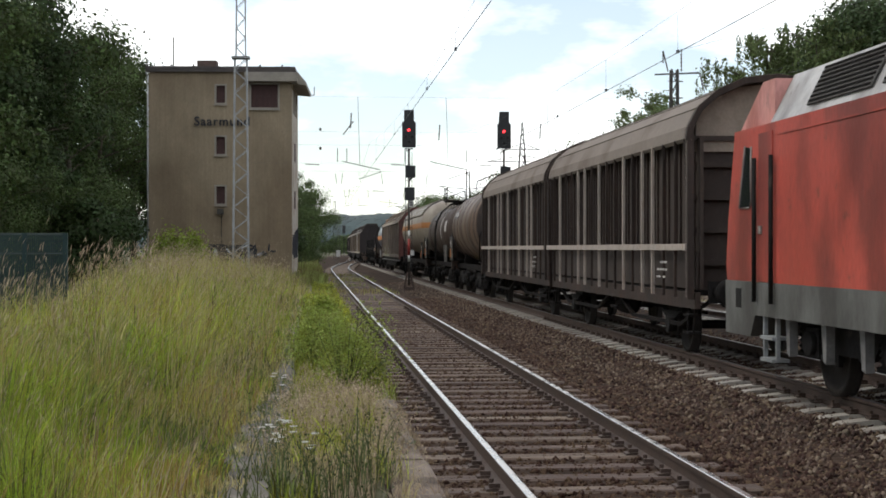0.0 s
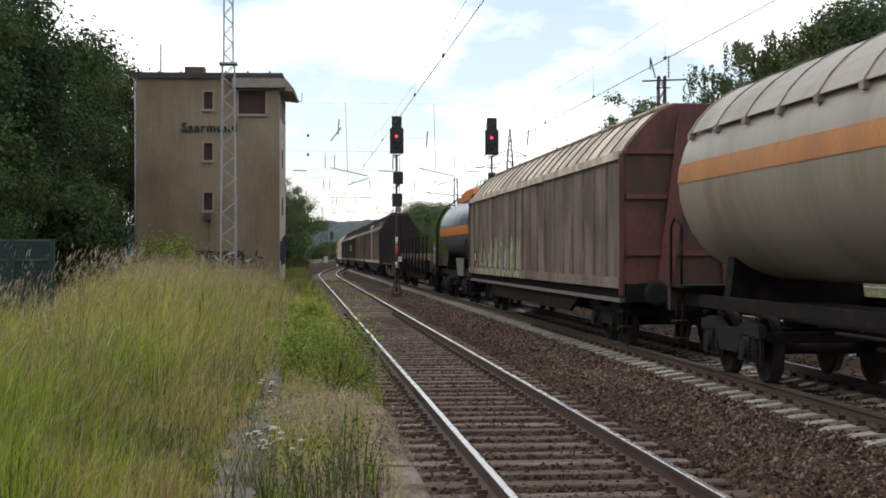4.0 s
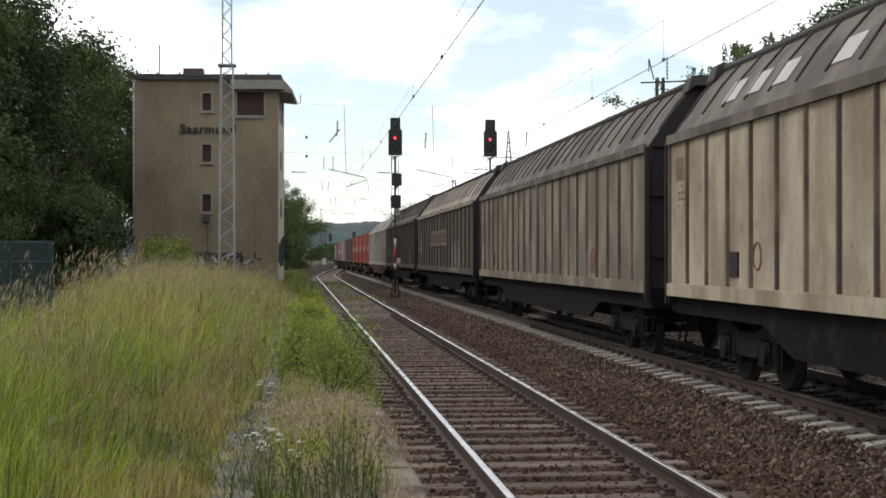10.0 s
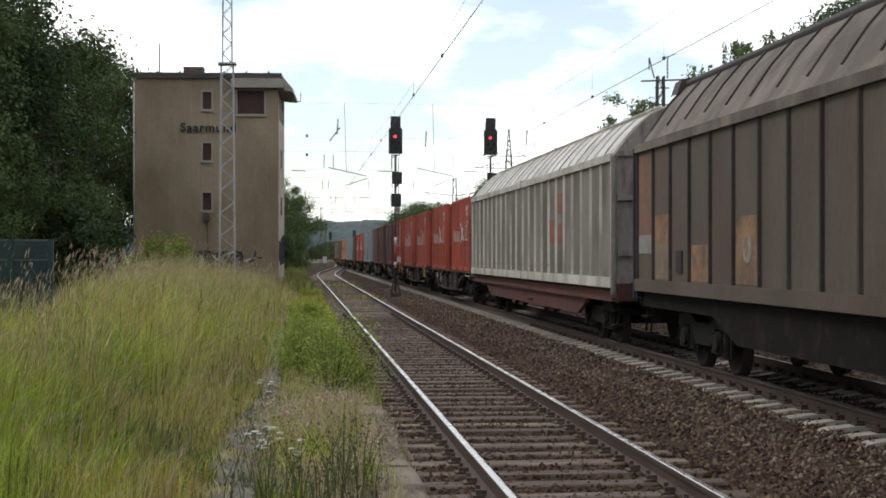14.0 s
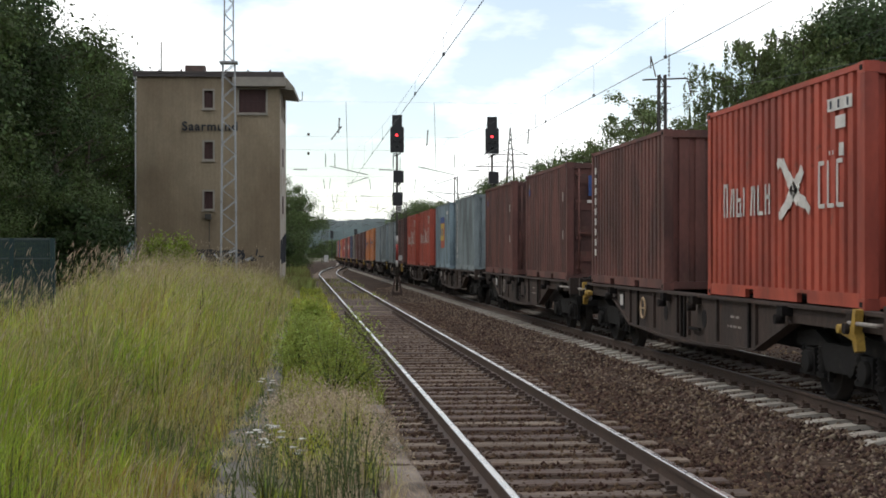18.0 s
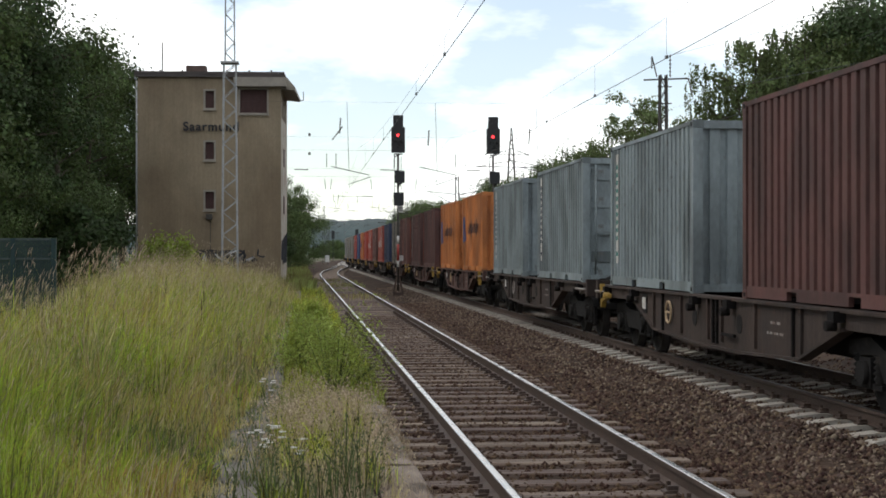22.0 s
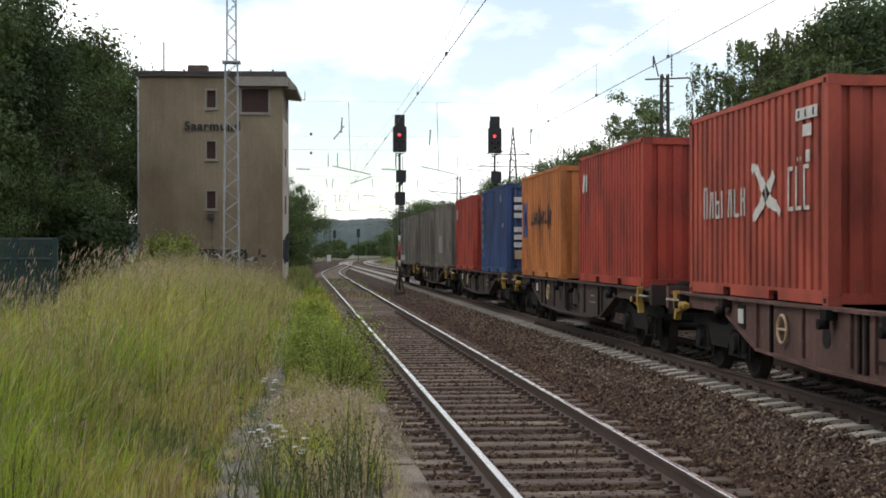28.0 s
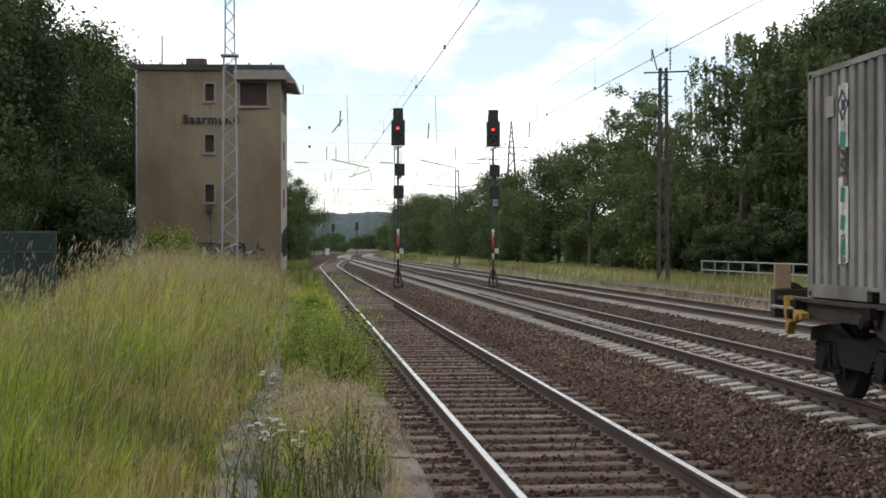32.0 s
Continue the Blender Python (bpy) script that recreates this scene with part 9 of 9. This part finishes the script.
strip("track_weeds", "tufts of grass between the loop track rails", M_BANK, 2600, (1.0, 3.6), (55, 110), (0.08, 0.28), (0.02, 0.04), 44, 1.0, 0.4, 0.16)
strip("bank_grass", "rough grass on the disused platform beyond the tracks", M_BANK, 26000, (15.05, 26), (40, 190), (0.20, 0.55), (0.02, 0.05), 45, 1.2, 0.35)
strip("bank_straw", "dry grass on the bank beyond the tracks", M_STRAW, 7000, (14.0, 24), (44, 190), (0.20, 0.55), (0.018, 0.045), 46, 1.2, 0.35)
strip("bank_grass", "rough grass beside the far end of the tracks", M_BANK, 9000, (14.0, 30), (180, 420), (0.3, 0.8), (0.06, 0.12), 47, 1.0, 0.3)
strip("left_bank_grass", "grass beside the loop track near the tower", M_BANK, 9000, (-6, 0.7), (74, 240), (0.25, 0.7), (0.03, 0.07), 48, 1.4, 0.3)
strip("bed_straw", "dry pinkish weeds beside the far track", M_SEED, 2600, (13.6, 14.7), (40, 75), (0.15, 0.4), (0.012, 0.03), 49, 1.0, 0.35, 0.4)


def build_shrub(name, label, x, y, r, h, leaves, size, m, seed, category="shrub"):
    g = random.Random(seed)
    gn = np.random.default_rng(seed)
    t = thing(name, label, category, pose(x, y, rise(x, y)))
    wood = bm_new()
    cs = []
    for k in range(26):
        a, f = g.uniform(0, 6.28), g.uniform(0.15, 1.1)
        e = Vector((math.cos(a) * r * f, math.sin(a) * r * f, h * (1.1 - 0.5 * f * f) * g.uniform(0.5, 1.15)))
        rod(wood, (math.cos(a) * 0.05, math.sin(a) * 0.05, -0.03), e, 0.008, 5, 0.003, caps=False)
        m_n = int(leaves / 26)
        f2 = gn.random((m_n, 1)) ** 0.6
        cs.append(np.array(e)[None] * (0.35 + 0.7 * f2) + gn.normal(size=(m_n, 3)) * 0.085 * (r + h) * np.array([1, 1, 0.8]))
    cs = np.concatenate(cs)
    cs = cs[cs[:, 2] > 0.02]
    part("branch_frame", wood, M_BROOM, t)
    v, f = leaf_cards(cs, size, droop=0.1, seed=seed)
    part("foliage", raw_mesh("foliage", v, f, m), None, t)
    return t


build_shrub("shrub", "bright green leafy shrub on the platform edge", 0.42, 19.6, 0.56, 1.0, 5200, 0.032, M_LEAF_S, 5)
build_shrub("shrub", "bright green leafy shrub on the platform edge", 0.05, 22.5, 0.42, 0.75, 4500, 0.034, M_LEAF_S, 6)
build_shrub("shrub", "small green shrub among weeds", 0.35, 27.0, 0.42, 0.60, 3000, 0.042, M_LEAF_Y, 7)
build_shrub("shrub", "small green shrub among weeds", 0.25, 36.0, 0.45, 0.6, 2400, 0.05, M_LEAF_Y, 8)
build_shrub("shrub", "yellow-green shrub before the signal tower", -7.9, 84.0, 1.35, 2.3, 3600, 0.16, M_LEAF_Y, 9)
build_shrub("shrub", "yellow-green shrub before the signal tower", -6.6, 86.0, 1.0, 1.9, 2400, 0.16, M_LEAF_Y, 10)
build_shrub("shrub", "low green shrub in the meadow by the fence", -5.9, 29.0, 0.7, 0.8, 1800, 0.07, M_LEAF_S, 12)
build_shrub("shrub", "low green shrub on the far bank", 22.8, 96.0, 1.2, 2.2, 2400, 0.18, M_LEAF_S, 13)


def build_broom(x, y, n, seed):
    """A clump of thin upright dark stems with small leaves."""
    g = np.random.default_rng(seed)
    t = thing("broom_plant", "clump of thin dark green upright stems", "weed", pose(x, y, rise(x, y)), group="broom plants")
    bx, by = g.normal(0, 0.11, n), g.normal(0, 0.11, n)
    h = g.uniform(0.30, 0.80, n) ** 1.15
    v, f, tip = blades(bx, by, np.zeros(n) - 0.03, h, np.full(n, 0.009), np.abs(g.normal(0.28, 0.16, n)), seed)
    part("stem_clump", raw_mesh("stem_clump", v, f, M_BROOM), None, t)["kind"] = "stuff"
    base = np.stack([bx, by, np.zeros(n)], 1)
    fr = g.uniform(0.25, 1.0, (n, 6, 1))
    c = (base[:, None] + (tip - base)[:, None] * fr + g.normal(size=(n, 6, 3)) * 0.006).reshape(-1, 3)
    v, f = leaf_cards(c, 0.020, droop=-1.6, seed=seed)
    part("foliage", raw_mesh("foliage", v, f, M_BROOM), None, t)["kind"] = "stuff"
    return t


for k, (x, y, n) in enumerate([(-0.34, 10.6, 20), (-0.08, 10.7, 22), (0.08, 10.4, 34), (0.24, 10.8, 28), (0.38, 11.3, 32), (0.52, 11.8, 22), (-0.42, 12.2, 14), (0.5, 12.9, 18)]):
    build_broom(x, y, n, 60 + k)


def build_tuft(x, y, n, h, m, seed, label):
    g = np.random.default_rng(seed)
    t = thing("dry_tuft", label, "weed", pose(x, y, rise(x, y)), group="dry tufts")
    bx, by = g.normal(0, 0.10, n), g.normal(0, 0.10, n)
    v, f, tip = blades(bx, by, np.zeros(n) - 0.02, g.uniform(0.5, 1.1, n) * h, np.full(n, 0.005), np.abs(g.normal(0.4, 0.25, n)).clip(0, 0.95), seed)
    part("stalk_clump", raw_mesh("stalk_clump", v, f, m), None, t)["kind"] = "stuff"
    c = np.repeat(tip, 3, 0) + g.normal(size=(n * 3, 3)) * 0.014
    v, f = leaf_cards(c, 0.020, seed=seed)
    part("flowering_top", raw_mesh("flowering_top", v, f, M_SEED), None, t)["kind"] = "stuff"
    return t


for k in range(20):
    build_tuft(0.22 + 0.5 * math.sin(k * 2.3), 11.6 + k * 0.40, 60, 0.34 + 0.1 * math.sin(k * 1.3), M_STRAW, 80 + k, "pale dry weed tuft beside the platform edge")
for k in range(16):
    build_tuft(-0.05 + 0.055 * k + 0.1 * math.sin(k * 4.1), 15.6 + 1.3 * math.sin(k * 2.7), 70, 0.36 + 0.08 * math.sin(k * 1.9), M_SEED, 140 + k, "pinkish dry grass tuft with fluffy heads by the shrub")
for k, (x, y, h) in enumerate([(0.12, 12.8, 0.5), (0.42, 14.2, 0.62), (0.3, 13.2, 0.45), (0.55, 11.9, 0.4), (-0.12, 14.9, 0.4), (0.62, 15.6, 0.5)]):
    build_tuft(x, y, 60, h, M_GRASS, 160 + k, "bright yellow-green grass tuft among the dark stems")


def build_yarrow(x, y, seed):
    g = random.Random(seed)
    t = thing("white_flower", "white flat-headed wild flowers on thin stems", "flower", pose(x, y, rise(x, y)), group="wild flowers")
    stems = bm_new()
    for k in range(5):
        e = (g.uniform(-0.1, 0.1), g.uniform(-0.1, 0.1), g.uniform(0.16, 0.34))
        rod(stems, (0, 0, -0.02), e, 0.003, 5, caps=False)
        hd = bm_new()
        for j in range(9):
            a, q = j * 2.4, 0.011 * math.sqrt(j)
            rod(hd, (e[0] + q * math.cos(a), e[1] + q * math.sin(a), e[2] - 0.003), (e[0] + q * math.cos(a), e[1] + q * math.sin(a), e[2] + 0.006), 0.008, 6)
        part("flower_head", hd, M_PETAL, t)
    part("stem", stems, M_BROOM, t)
    return t


for k, (x, y) in enumerate([(-0.36, 13.0), (-0.25, 13.2), (-0.30, 13.9), (-0.08, 12.6), (-0.42, 18.3)]):
    build_yarrow(x, y, 100 + k)


def build_reeds(x, y, n, seed):
    g = np.random.default_rng(seed)
    t = thing("tall_grass_clump", "clump of tall arching pale grass by the fence", "grass", pose(x, y, rise(x, y)), group="tall grass clumps")
    bx, by = g.normal(0, 0.25, n), g.normal(0, 0.25, n)
    v, f, tip = blades(bx, by, np.zeros(n), g.uniform(0.9, 1.55, n), np.full(n, 0.011), np.abs(g.normal(0.4, 0.2, n)).clip(0, 0.9), seed, 0.35)
    part("stalk_clump", raw_mesh("stalk_clump", v, f, M_STRAW), None, t)["kind"] = "stuff"
    c = np.repeat(tip, 3, 0) + g.normal(size=(n * 3, 3)) * np.array([0.03, 0.02, 0.05])
    v, f = spindles(c, g.uniform(0.10, 0.22, n * 3), np.full(n * 3, 0.008), 0.3, seed)
    part("flowering_top", raw_mesh("flowering_top", v, f, M_SEED), None, t)["kind"] = "stuff"


for k, (x, y) in enumerate([(-4.5, 29.2), (-4.2, 31.5), (-5.2, 28.5), (-3.9, 33.0), (-5.9, 29.3), (-4.4, 35.5)]):
    build_reeds(x, y, 15, 120 + k)


# ---- motion of the train ----
TRAVEL = [0.0, 36.22, 72.38, 108.48, 144.53, 180.54, 216.38, 252.04, 287.64, 323.33, 359.19, 395.29, 431.68, 468.48, 505.75, 543.48, 581.49]


def gone(t):
    """Metres travelled after t seconds."""
    i = min(int(t / 2), len(TRAVEL) - 2)
    f = t / 2 - i
    a, b = TRAVEL[i], TRAVEL[i + 1]
    p = TRAVEL[i - 1] if i else 2 * a - b
    q = TRAVEL[i + 2] if i + 2 < len(TRAVEL) else 2 * b - a
    m0, m1 = (b - p) / 2, (q - a) / 2
    return (2 * f ** 3 - 3 * f ** 2 + 1) * a + (f ** 3 - 2 * f ** 2 + f) * m0 + (-2 * f ** 3 + 3 * f ** 2) * b + (f ** 3 - f ** 2) * m1


def motions():
    rows_t = [i * 0.5 for i in range(65)]
    spin = [(k / FPS, pose(0, 0, 0, math.degrees(gone(k / FPS) / 0.456))) for k in range(32 * FPS + 1)]
    shared = None
    for t, u in TRAIN:
        z = t.get("deck", 0.0)
        rows = []
        for s in rows_t:
            x, y, a = line(u - gone(s))
            rows.append((s, pose(x, y, z, 0, 0, -math.degrees(a))))
        far = [r for i, r in enumerate(rows) if i % 4 == 0 or u - gone(r[0]) > BEND - 20]
        walk(t, far)
        for o in t.children_recursive:
            if o.name.split(".")[0] == "wheelset":
                if shared is None:
                    walk(o, spin)
                    shared = o.animation_data
                else:
                    o.rotation_mode = "QUATERNION"
                    o.animation_data_create()
                    o.animation_data.action = shared.action
                    o.animation_data.action_slot = shared.action_slot


motions()
